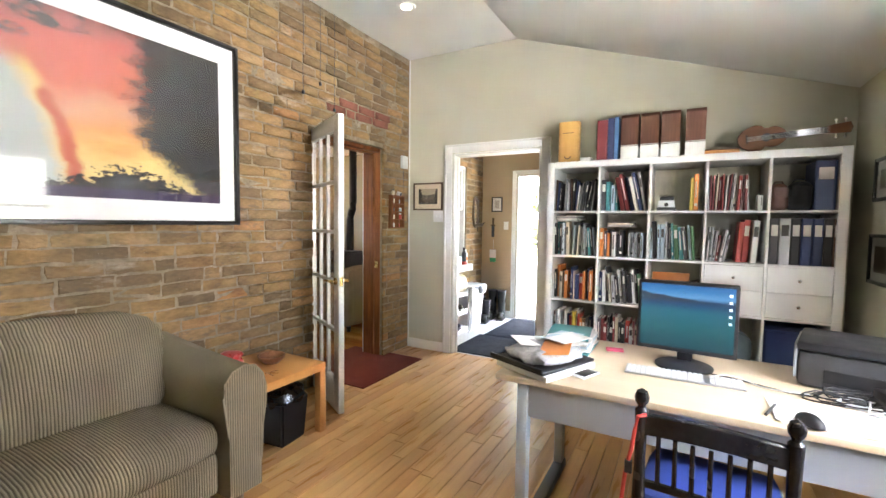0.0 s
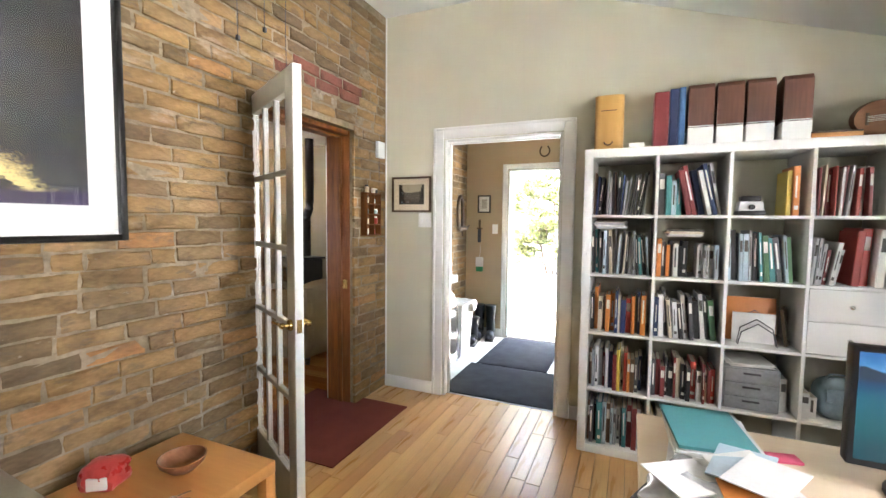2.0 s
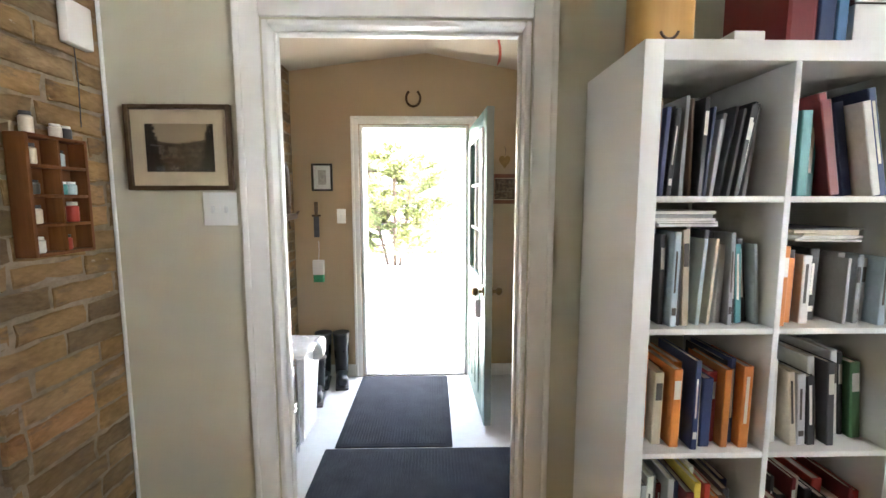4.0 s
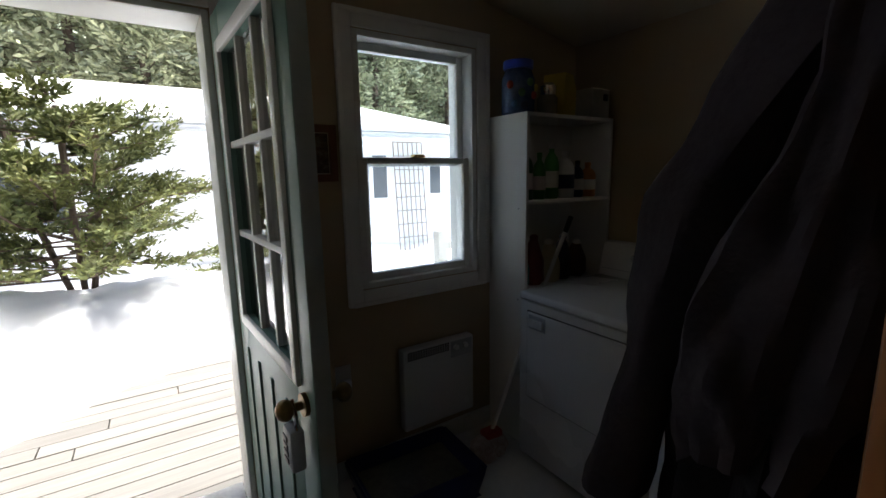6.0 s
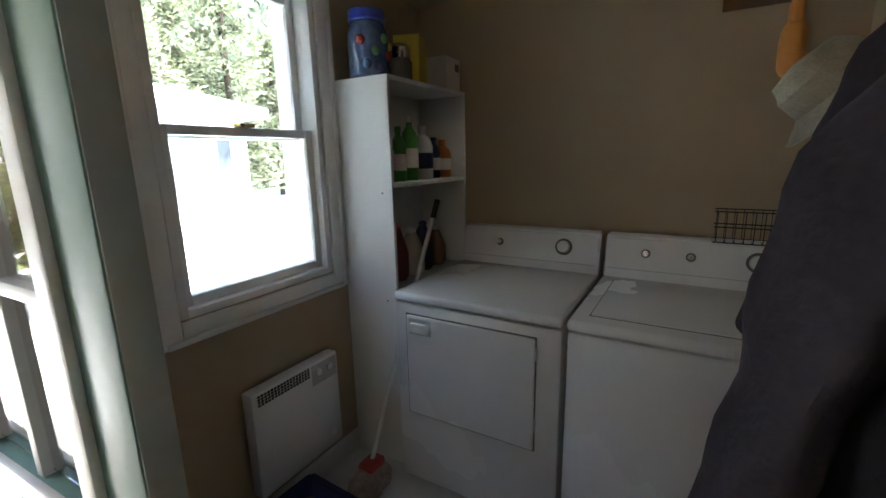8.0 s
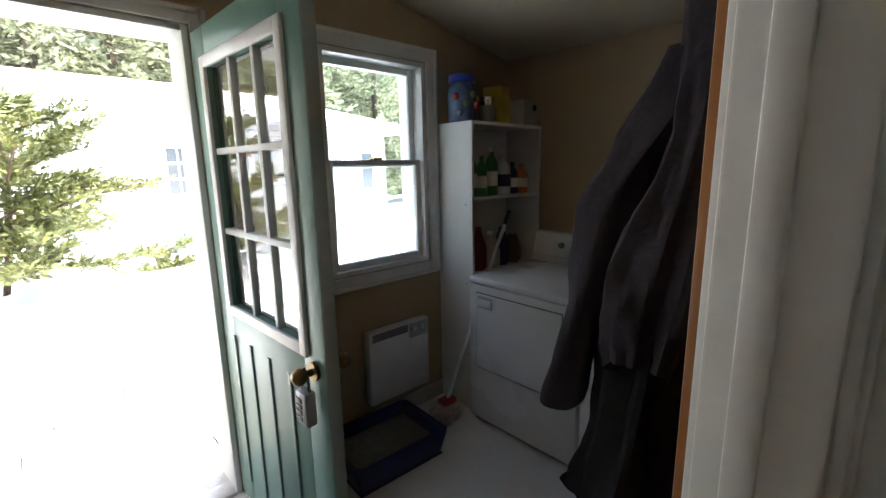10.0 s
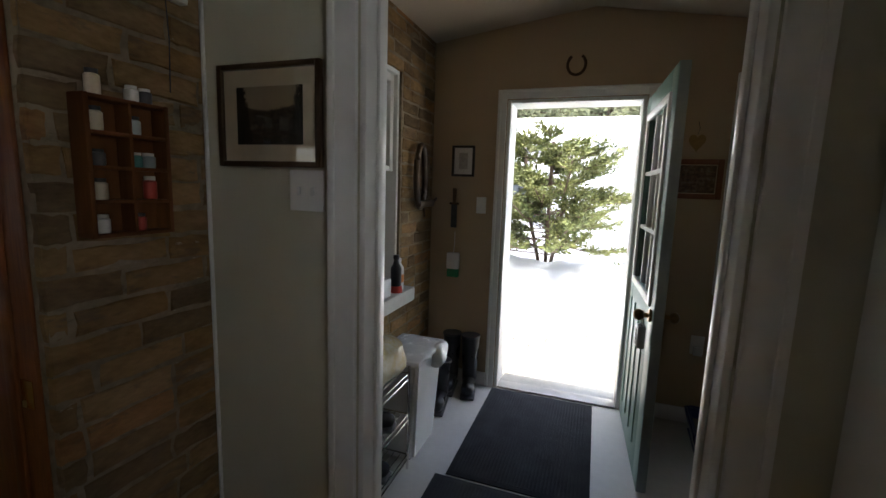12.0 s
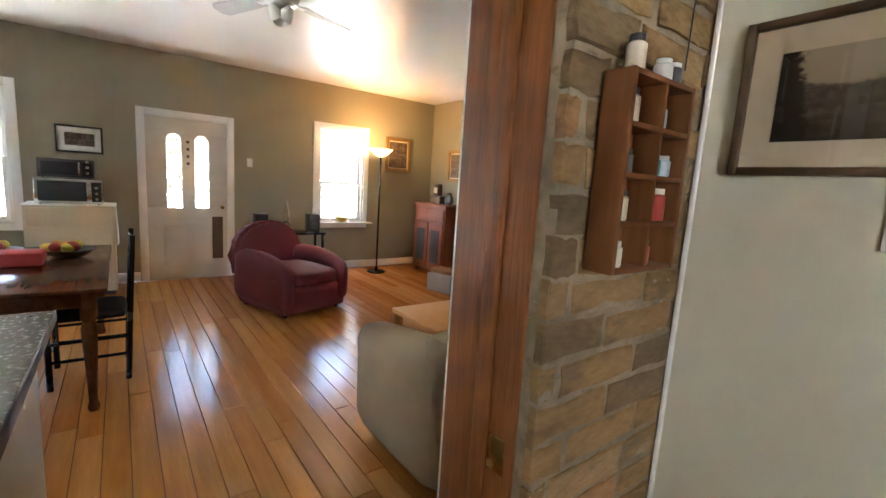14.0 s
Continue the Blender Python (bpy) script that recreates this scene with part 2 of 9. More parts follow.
def add_lathe(bm, profile, c=(0, 0, 0), seg=24):
    """A body of revolution about z from (radius, height) pairs."""
    rings = []
    for r, z in profile:
        rings.append([bm.verts.new((c[0] + r * math.cos(t), c[1] + r * math.sin(t), c[2] + z)) for t in (2 * math.pi * j / seg for j in range(seg))])
    for q, w in zip(rings, rings[1:]):
        for j in range(seg):
            bm.faces.new((q[j], q[(j + 1) % seg], w[(j + 1) % seg], w[j]))
    bm.faces.new(rings[0]), bm.faces.new(rings[-1])


def add_prism(bm, outline, z0, z1, m=None):
    """An outline of (x, y) pushed up from z0 to z1."""
    lo = [bm.verts.new((x, y, z0)) for x, y in outline]
    hi = [bm.verts.new((x, y, z1)) for x, y in outline]
    n = len(outline)
    for i in range(n):
        bm.faces.new((lo[i], lo[(i + 1) % n], hi[(i + 1) % n], hi[i]))
    bm.faces.new(lo[::-1]), bm.faces.new(hi)
    if m is not None:
        for v in lo + hi:
            v.co = m @ v.co


def mesh_of(bm, name, material, smooth=True):
    bmesh.ops.recalc_face_normals(bm, faces=bm.faces[:])
    me = bpy.data.meshes.new(name)
    bm.to_mesh(me)
    bm.free()
    if material is not None:
        me.materials.append(material)
    if smooth:
        me.polygons.foreach_set("use_smooth", [True] * len(me.polygons))
        me.set_sharp_from_angle(angle=radians(35))
    return me


def part(name, bm, material, parent=None, label="", m=None):
    ob = new(name, mesh_of(bm, name, material))
    if parent is not None:
        ob.parent = parent
    if m is not None:
        ob.matrix_basis = m
    if label:
        ob["label"] = label
    return ob


def thing(name, label, category, at=(0, 0, 0), turn=0.0, group="", kind=""):
    ob = new(name)
    ob.empty_display_size = 0.1
    ob.matrix_basis = pose(*at, 0, 0, turn)
    return tagged(ob, label, category, group, kind)


def bx(name, parent, material, lo, hi, bevel=0.003, label="", m=None, seg=2):
    bm = bmesh.new()
    add_box(bm, lo, hi, bevel, seg, m)
    return part(name, bm, material, parent, label)


def rod(name, parent, material, p0, p1, r0, r1=None, seg=16, label=""):
    bm = bmesh.new()
    add_rod(bm, p0, p1, r0, r1, seg)
    return part(name, bm, material, parent, label)


def tube(name, parent, material, pts, r, seg=8, label=""):
    bm = bmesh.new()
    add_tube(bm, pts, r, seg)
    return part(name, bm, material, parent, label)


def lathe(name, parent, material, profile, c=(0, 0, 0), seg=24, label=""):
    bm = bmesh.new()
    add_lathe(bm, profile, c, seg)
    return part(name, bm, material, parent, label)


def solid(name, boxes, material, label, category="wall", kind="structure", bevel=0.0):
    """A piece of the setting from one or more butted boxes."""
    bm = bmesh.new()
    for lo, hi in boxes:
        add_box(bm, lo, hi, bevel)
    return tagged(part(name, bm, material), label, category, "", kind)


def cushion(bm, lo, hi, r=0.06, puff=0.02, seg=4, m=None):
    """A rounded, slightly swollen block."""
    b2 = bmesh.new()
    add_box(b2, lo, hi, 0)
    bmesh.ops.subdivide_edges(b2, edges=b2.edges[:], cuts=6, use_grid_fill=True)
    lo, hi = Vector(lo), Vector(hi)
    c, h = (lo + hi) / 2, (hi - lo) / 2
    for v in b2.verts:
        d = v.co - c
        inner = Vector([max(-(h[i] - r), min(h[i] - r, d[i])) if h[i] > r else 0 for i in range(3)])
        o = d - inner
        if o.length > 1e-6:
            o = o.normalized() * min(r, max(abs(o[0]), abs(o[1]), abs(o[2])) if o.length > 0 else r)
        q = inner + o
        k = [1 - (q[i] / h[i]) ** 2 for i in range(3)]
        ax = max(range(3), key=lambda i: abs(d[i]) / h[i])
        q[ax] += math.copysign(puff, d[ax]) * k[(ax + 1) % 3] * k[(ax + 2) % 3]
        v.co = c + q
        if m is not None:
            v.co = m @ v.co
    me = bpy.data.meshes.new("tmp")
    b2.to_mesh(me)
    b2.free()
    bm.from_mesh(me)
    bpy.data.meshes.remove(me)

# ---- the large structure ----
BX, BY, EY, RX, MX, LX = -2.555, 3.75, 5.70, 1.045, 0.80, -8.62
LB = BX - 0.25


def wall_y(name, y0, y1, x0, x1, z1, holes, material, label):
    """A wall along x with openings (x0, x1, z0, z1) through it."""
    boxes, at = [], x0
    for a, b, c, d in sorted(holes):
        boxes.append(((at, y0, 0), (a, y1, z1)))
        if c > 0:
            boxes.append(((a, y0, 0), (b, y1, c)))
        boxes.append(((a, y0, d), (b, y1, z1)))
        at = b
    boxes.append(((at, y0, 0), (x1, y1, z1)))
    return solid(name, boxes, material, label)


def wall_x(name, x0, x1, y0, y1, z1, holes, material, label):
    boxes, at = [], y0
    for a, b, c, d in sorted(holes):
        boxes.append(((x0, at, 0), (x1, a, z1)))
        if c > 0:
            boxes.append(((x0, a, 0), (x1, b, c)))
        boxes.append(((x0, a, d), (x1, b, z1)))
        at = b
    boxes.append(((x0, at, 0), (x1, y1, z1)))
    return solid(name, boxes, material, label)


HALL = (-2.02, -1.11, 0, 2.055)
XDOOR = (-2.026, -1.165, 0.0, 2.04)
XWIN = (-0.63, 0.035, 0.925, 2.065)
BRDOOR = (2.40, 3.305, 0, 2.08)
BRWIN = (4.3, 5.16, 0.80, 2.12)
# office: sage plaster
wall_y("wall_office_north", BY, BY + 0.065, BX, RX, 3.2, [HALL], SAGE, "pale sage green painted plaster wall with doorway")
wall_y("wall_entry_south", BY + 0.065, BY + 0.115, BX, MX, 3.2, [HALL], TAN, "tan painted plaster wall round the doorway")
wall_x("wall_office_east", RX, RX + 0.2, -2.2, BY + 0.065, 3.2, [(0.65, 1.95, 0.92, 2.05)], SAGE, "pale sage green painted plaster wall with window")
wall_y("wall_office_south", -2.4, -2.2, LB, RX + 0.2, 3.2, [], SAGE, "pale sage green painted plaster wall")
# old outer wall of brick, its core and living room plaster
core = wall_x("wall_brick_core", BX - 0.17, BX - 0.006, -2.2, EY + 0.22, 3.2, [BRDOOR, BRWIN], MORTAR, "old buff brick wall with pale lime mortar")
wall_x("wall_living_east", LB, BX - 0.17, -0.6, 7.4, 2.82, [BRDOOR, BRWIN], OLIVE, "olive painted plaster wall beside the doorway")
# entry
wall_y("wall_entry_north", EY, EY + 0.22, BX, MX + 0.2, 3.2, [XDOOR, XWIN], TAN, "tan painted wall with outer door and window")
wall_x("wall_entry_east", MX, MX + 0.2, BY + 0.115, EY, 3.2, [], TAN, "tan painted wall behind the laundry machines")
# living room
LWIN, LDOOR, LWIN2 = (5.17, 5.92, 0.745, 2.18), (3.0, 3.91, 0, 2.06), (0.85, 1.81, 0.74, 2.18)
wall_x("wall_living_west", LX - 0.2, LX, -0.6, 7.4, 2.82, [LWIN, LDOOR, LWIN2], OLIVE, "olive painted wall with front door and windows")
wall_y("wall_living_north", 7.25, 7.4, LX, LB, 2.82, [], OLIVE, "olive painted plaster wall")
wall_y("wall_living_south", -0.8, -0.6, LX - 0.2, LB, 2.82, [(-5.95, -5.05, 0.95, 2.0)], OLIVE, "olive painted plaster wall with an added, unseen window")


def slab(name, quads, thick, material, label, category):
    bm = bmesh.new()
    for q in quads:
        lo = [bm.verts.new(p) for p in q]
        hi = [bm.verts.new((p[0], p[1], p[2] + thick)) for p in q]
        bm.faces.new(lo), bm.faces.new(hi[::-1])
        for i in range(4):
            bm.faces.new((lo[i], lo[(i + 1) % 4], hi[(i + 1) % 4], hi[i]))
    return tagged(part(name, bm, material), label, category, "", "structure")


slab("ceiling_office", [[(BX, -2.2, 3.07), (-1.37, -2.2, 3.07), (-1.37, BY, 3.07), (BX, BY, 3.07)], [(-1.37, -2.2, 3.07), (RX, -2.2, 2.29), (RX, BY, 2.29), (-1.37, BY, 3.07)]], 0.2, CEIL, "off-white painted sloped ceiling", "ceiling")
slab("ceiling_entry", [[(BX, BY + 0.115, 2.44), (-1.5, BY + 0.115, 2.58), (-1.5, EY, 2.58), (BX, EY, 2.44)], [(-1.5, BY + 0.115, 2.58), (MX, BY + 0.115, 2.18), (MX, EY, 2.18), (-1.5, EY, 2.58)]], 0.2, CEIL_TAN, "pale tan painted sloped ceiling", "ceiling")
solid("ceiling_living", [((LX - 0.2, -0.8, 2.82), (LB, 7.4, 3.02))], CEIL_GLOSS, "glossy off-white painted ceiling", "ceiling")
floor_office = solid("floor_office", [((LB, -2.2, -0.12), (RX, BY + 0.065, -0.014))], GAP, "honey coloured maple plank floor", "floor")
solid("floor_entry", [((BX, BY + 0.065, -0.12), (MX, EY + 0.1, 0.0))], SNOWFLOOR, "white painted floor, scuffed", "floor")
floor_living = solid("floor_living", [((LX, -0.6, -0.12), (LB, 7.25, -0.014))], GAP, "worn honey coloured pine plank floor", "floor")


def casing(name, parts_, material, label):
    bm = bmesh.new()
    for lo, hi in parts_:
        add_box(bm, lo, hi, 0.006, 2)
    return tagged(part(name, bm, material), label, "trim", "", "structure")


def casing_y(name, hole, y, side, w, material=TRIM, label="white painted door casing", sill=False, t=0.018):
    """A profiled casing round an opening in a wall along x; side -1 faces the viewer at lower y."""
    a, b, c, d = hole
    y0, y1 = (y - t, y) if side < 0 else (y, y + t)
    o0, o1 = (y - t - 0.008, y) if side < 0 else (y, y + t + 0.008)
    ps = []
    for x0, x1 in ((a - w, a - 0.004), (b + 0.004, b + w)):
        ps.append(((x0, y0, max(c - (w if sill else 0), 0)), (x1, y1, d + w)))
    for x0, x1 in ((a - w - 0.004, a - w + 0.018), (b + w - 0.018, b + w + 0.004)):
        ps.append(((x0, o0, max(c - (w if sill else 0), 0)), (x1, o1, d + w + 0.004)))
    ps.append(((a - 0.004, y0, d + 0.004), (b + 0.004, y1, d + w)))
    ps.append(((a - w + 0.018, o0, d + w - 0.018), (b + w - 0.018, o1, d + w + 0.004)))
    if sill:
        ps.append(((a - 0.004, y0, c - w), (b + 0.004, y1, c - 0.004)))
        ps.append(((a - w + 0.018, o0, c - w - 0.004), (b + w - 0.018, o1, c - w + 0.018)))
    return casing(name, ps, material, label)


def casing_x(name, hole, x, side, w, material=TRIM, label="white painted door casing", sill=False, t=0.018):
    a, b, c, d = hole
    x0, x1 = (x - t, x) if side < 0 else (x, x + t)
    ps = []
    for y0, y1 in ((a - w, a), (b, b + w)):
        ps.append(((x0, y0, max(c - (w if sill else 0), 0)), (x1, y1, d + w)))
    ps.append(((x0, a, d), (x1, b, d + w)))
    if sill:
        ps.append(((x0, a, c - w), (x1, b, c)))
    return casing(name, ps, material, label)


def lining_y(name, hole, y0, y1, t, material, label, foot=False):
    a, b, c, d = hole
    ps = [((a, y0, c), (a + t, y1, d)), ((b - t, y0, c), (b, y1, d)), ((a + t, y0, d - t), (b - t, y1, d))]
    if foot:
        ps.append(((a + t, y0, c), (b - t, y1, c + t)))
    return casing(name, ps, material, label)


casing_y("trim_hall_office", HALL, BY, -1, 0.085)
casing_y("trim_hall_entry", HALL, BY + 0.115, 1, 0.085)
lining_y("trim_hall_lining", HALL, BY - 0.004, BY + 0.119, 0.02, TRIM, "white painted door lining with stop")
casing("trim_hall_stop", [((-2.0, BY + 0.05, 0), (-1.988, BY + 0.085, 2.035)), ((-1.142, BY + 0.05, 0), (-1.13, BY + 0.085, 2.035)), ((-1.988, BY + 0.05, 2.023), (-1.142, BY + 0.085, 2.035))], TRIM, "white painted door stop")
casing_y("trim_outer_door", XDOOR, EY, -1, 0.06)
lining_y("trim_outer_lining", XDOOR, EY - 0.004, EY + 0.215, 0.025, TRIM, "white painted outer door frame")
casing("threshold", [((-2.0, EY - 0.01, 0.0), (-1.19, EY + 0.1, 0.018)), ((-2.0, EY + 0.1, -0.06), (-1.19, EY + 0.27, 0.004))], surface("aluminium_threshold", (0.35, 0.34, 0.32), (0.5, 0.49, 0.47), 0.4, 10, 0.2, 0.6), "worn aluminium door threshold")
casing("baseboard_office", [((BX, BY - 0.016, 0), (-2.11, BY, 0.1)), ((-1.02, BY - 0.016, 0), (RX, BY, 0.1))], TRIM, "white painted baseboard")
casing("baseboard_entry", [((BX, EY - 0.016, 0), (-2.092, EY, 0.1)), ((-1.1, EY - 0.016, 0), (MX, EY, 0.1))], TRIM, "white painted baseboard")
casing("baseboard_living", [((LX, -0.6, 0), (LX + 0.016, 2.91, 0.12)), ((LX, 4.0, 0), (LX + 0.016, 7.25, 0.12)), ((LX + 0.016, 7.234, 0), (LB, 7.25, 0.12))], TRIM, "white painted baseboard")
casing("corner_bead", [((BX, BY - 0.012, 0.1), (BX + 0.012, BY, 3.07))], TRIM, "white caulk bead in the wall corner")
# brick doorway: stained jambs and white living room casing
casing("trim_brick_jamb", [((LB - 0.005, BRDOOR[0], 0), (BX - 0.05, BRDOOR[0] + 0.035, 2.08)), ((LB - 0.005, BRDOOR[1] - 0.01, 0), (BX - 0.045, BRDOOR[1], 2.08)), ((LB - 0.005, BRDOOR[0] + 0.035, 2.045), (BX - 0.05, BRDOOR[1] - 0.01, 2.08)), ((BX - 0.15, BRDOOR[1] - 0.022, 0), (BX - 0.11, BRDOOR[1] - 0.01, 2.045)), ((BX - 0.15, BRDOOR[0] + 0.035, 2.03), (BX - 0.11, BRDOOR[1] - 0.022, 2.045))], JAMB, "dark red-brown stained fir door jamb")
casing_x("trim_brick_living", (BRDOOR[0] + 0.02, BRDOOR[1] - 0.005, 0, 2.06), LB, -1, 0.1)
strike = thing("strike_plate", "small worn brass strike plate on the stained jamb", "hardware", (BX - 0.085, BRDOOR[1] - 0.0105, 0.93))
bx("plate", strike, BRASS, (-0.022, -0.003, -0.035), (0.022, 0.0, 0.035), 0.001)


def sash_window(name, hole, y, label, meeting=None, m=None, rail=0.045, depth=0.045, glass_mat=PANE):
    """A double-hung window across x; the lower sash stands nearer at y, the upper one behind it."""
    a, b, c, d = hole
    w = thing(name, label, "window", kind="structure")
    if m is not None:
        w.matrix_basis = m
    mid = meeting if meeting else (c + d) / 2
    t = 0.028
    bm = bmesh.new()
    for lo, hi in (((a, y - 0.03, c), (a + t, y + 0.12, d)), ((b - t, y - 0.03, c), (b, y + 0.12, d)), ((a + t, y - 0.03, d - t), (b - t, y + 0.12, d)), ((a + t, y - 0.03, c), (b - t, y + 0.12, c + t))):
        add_box(bm, lo, hi, 0.004)
    part("window_frame", bm, TRIM, w)
    for nm, z0, z1, yy in (("lower_sash", c + t, mid + 0.02, y), ("upper_sash", mid - 0.02, d - t, y + 0.052)):
        bm = bmesh.new()
        x0, x1 = a + t, b - t
        for lo, hi in (((x0, yy, z0), (x0 + rail, yy + depth, z1)), ((x1 - rail, yy, z0), (x1, yy + depth, z1)), ((x0 + rail, yy, z0), (x1 - rail, yy + depth, z0 + (rail if nm[0] == "l" else 0.032))), ((x0 + rail, yy, z1 - (0.032 if nm[0] == "l" else rail)), (x1 - rail, yy + depth, z1))):
            add_box(bm, lo, hi, 0.005)
        s = part(nm, bm, TRIM, w)
        g = bx("pane", s, glass_mat, (x0 + rail - 0.005, yy + 0.018, z0 + 0.02), (x1 - rail + 0.005, yy + 0.022, z1 - 0.02), 0)
        g.visible_shadow = False
    bm = bmesh.new()
    add_box(bm, ((a + b) / 2 - 0.03, y - 0.012, mid + 0.02), ((a + b) / 2 + 0.03, y + 0.03, mid + 0.035), 0.004)
    part("sash_lock", bm, BRASS, w)
    return w


sash_window("window_entry", XWIN, EY + 0.022, "white double-hung window facing the snowy yard", 1.51, rail=0.035, glass_mat=OLDPANE)
casing_y("trim_entry_window", XWIN, EY, -1, 0.075, TRIM, "white painted window casing", True)
lining_y("trim_entry_window_lining", XWIN, EY + 0.143, EY + 0.23, 0.012, TRIM, "white window lining", True)
RZ = pose(0, 0, 0, 0, 0, 90)
sash_window("window_living_west", LWIN, 8.66, "white double-hung window beside the floor lamp", 1.36, pose(0, 0, 0, 0, 0, 90))
sash_window("window_kitchen_west", LWIN2, 8.66, "white double-hung window above the kitchen counter", 1.42, pose(0, 0, 0, 0, 0, 90))
casing_x("trim_living_window", LWIN, LX, 1, 0.08, TRIM, "white painted window casing", True)
casing_x("trim_kitchen_window", LWIN2, LX, 1, 0.08, TRIM, "white painted window casing", True)
# Added window, never in view; its opening lets extra light into the living room.
sash_window("window_living_south", (-5.95, -5.05, 0.95, 2.0), -0.72, "unseen white window added in the living room side wall")
sash_window("window_office_east", (-1.95, -0.65, 0.92, 2.05), 1.09, "white window in the office side wall", None, pose(0, 0, 0, 0, 0, -90))
# old window in the entry's brick wall, looking into the living room
sash_window("window_brick", (-BRWIN[1], -BRWIN[0], BRWIN[2], BRWIN[3]), BX - 0.14, "white painted old window set in the brick", 1.55, pose(0, 0, 0, 0, 0, -90))
solid("sill_brick_window", [((BX - 0.17, BRWIN[0] - 0.06, BRWIN[2] - 0.09), (BX + 0.07, BRWIN[1] + 0.1, BRWIN[2]))], STONE, "rough grey stone window sill", "sill", bevel=0.012)

# outside
OUT = -0.35


def ground_sheet():
    bm = bmesh.new()
    bmesh.ops.create_grid(bm, x_segments=90, y_segments=90, size=45, matrix=Matrix.Translation((-2, 32, 0)))
    for v in bm.verts:
        d = max(0.0, min(1.0, (v.co.y - 9.0) / 4))
        v.co.z = OUT + 0.09 * noise.noise(Vector((v.co.x * 0.35, v.co.y * 0.35, 0))) + 0.05 * noise.noise(Vector((v.co.x * 1.3, v.co.y * 1.3, 4))) - 0.05 * d
        if v.co.y < 6.5:
            v.co.z = OUT - 0.05
    ob = tagged(part("ground", bm, SNOW), "snow covered yard, trodden in places", "ground", "", "structure")
    bm = bmesh.new()
    add_box(bm, (-400, -400, OUT - 0.6), (400, 400, OUT - 0.3))
    tagged(part("ground_far", bm, SNOW), "snow covered land round the house", "ground", "", "structure")


ground_sheet()


def snow_bank():
    """Snow piled over the deck's far edge."""
    bm = bmesh.new()
    nx, ny = 110, 60
    vs = {}
    for i in range(nx + 1):
        for j in range(ny + 1):
            x, y = -5.5 + 8.0 * i / nx, 6.5 + 3.9 * j / ny
            edge = 8.2 + 0.44 * min(0, max(x, -1.84) + 0.8) + 0.95 * min(0, max(x, -3.0) + 1.84) + 0.1 * noise.noise(Vector((x * 1.1, 0.3, 2))) + 0.04 * noise.noise(Vector((x * 5, 1, 2)))
            r = max(0.0, (y - edge))
            z = -0.13 + min(0.14, 0.22 * r ** 0.5) + 0.06 * noise.noise(Vector((x * 1.5, y * 1.5, 1))) * min(1, r * 2) if r > 0 else -0.2
            heap = min(1, max(0, (y - 7.9) / 1.4)) * min(1, max(0, (1.3 - x) / 1.2))
            z += 0.4 * heap * heap * (3 - 2 * heap) * (1 + 0.25 * noise.noise(Vector((x * 0.9, y * 0.9, 5)))) + 0.03 * heap * noise.noise(Vector((x * 5, y * 5, 2)))
            if y > 9.6:
                z -= (y - 9.6) * 0.9
            vs[i, j] = bm.verts.new((x, y, z))
    for i in range(nx):
        for j in range(ny):
            bm.faces.new((vs[i, j], vs[i + 1, j], vs[i + 1, j + 1], vs[i, j + 1]))
    tagged(part("snow_bank", bm, SNOW), "lumpy melting snow bank over the deck's edge", "snow", "", "stuff")


snow_bank()
deck = thing("deck", "weathered grey-brown plank deck outside the door", "deck", kind="structure")
bx("deck_frame", deck, GAP, (-4.4, EY + 0.24, -0.32), (1.6, 9.2, -0.165), 0)

# ---- the office's things ----


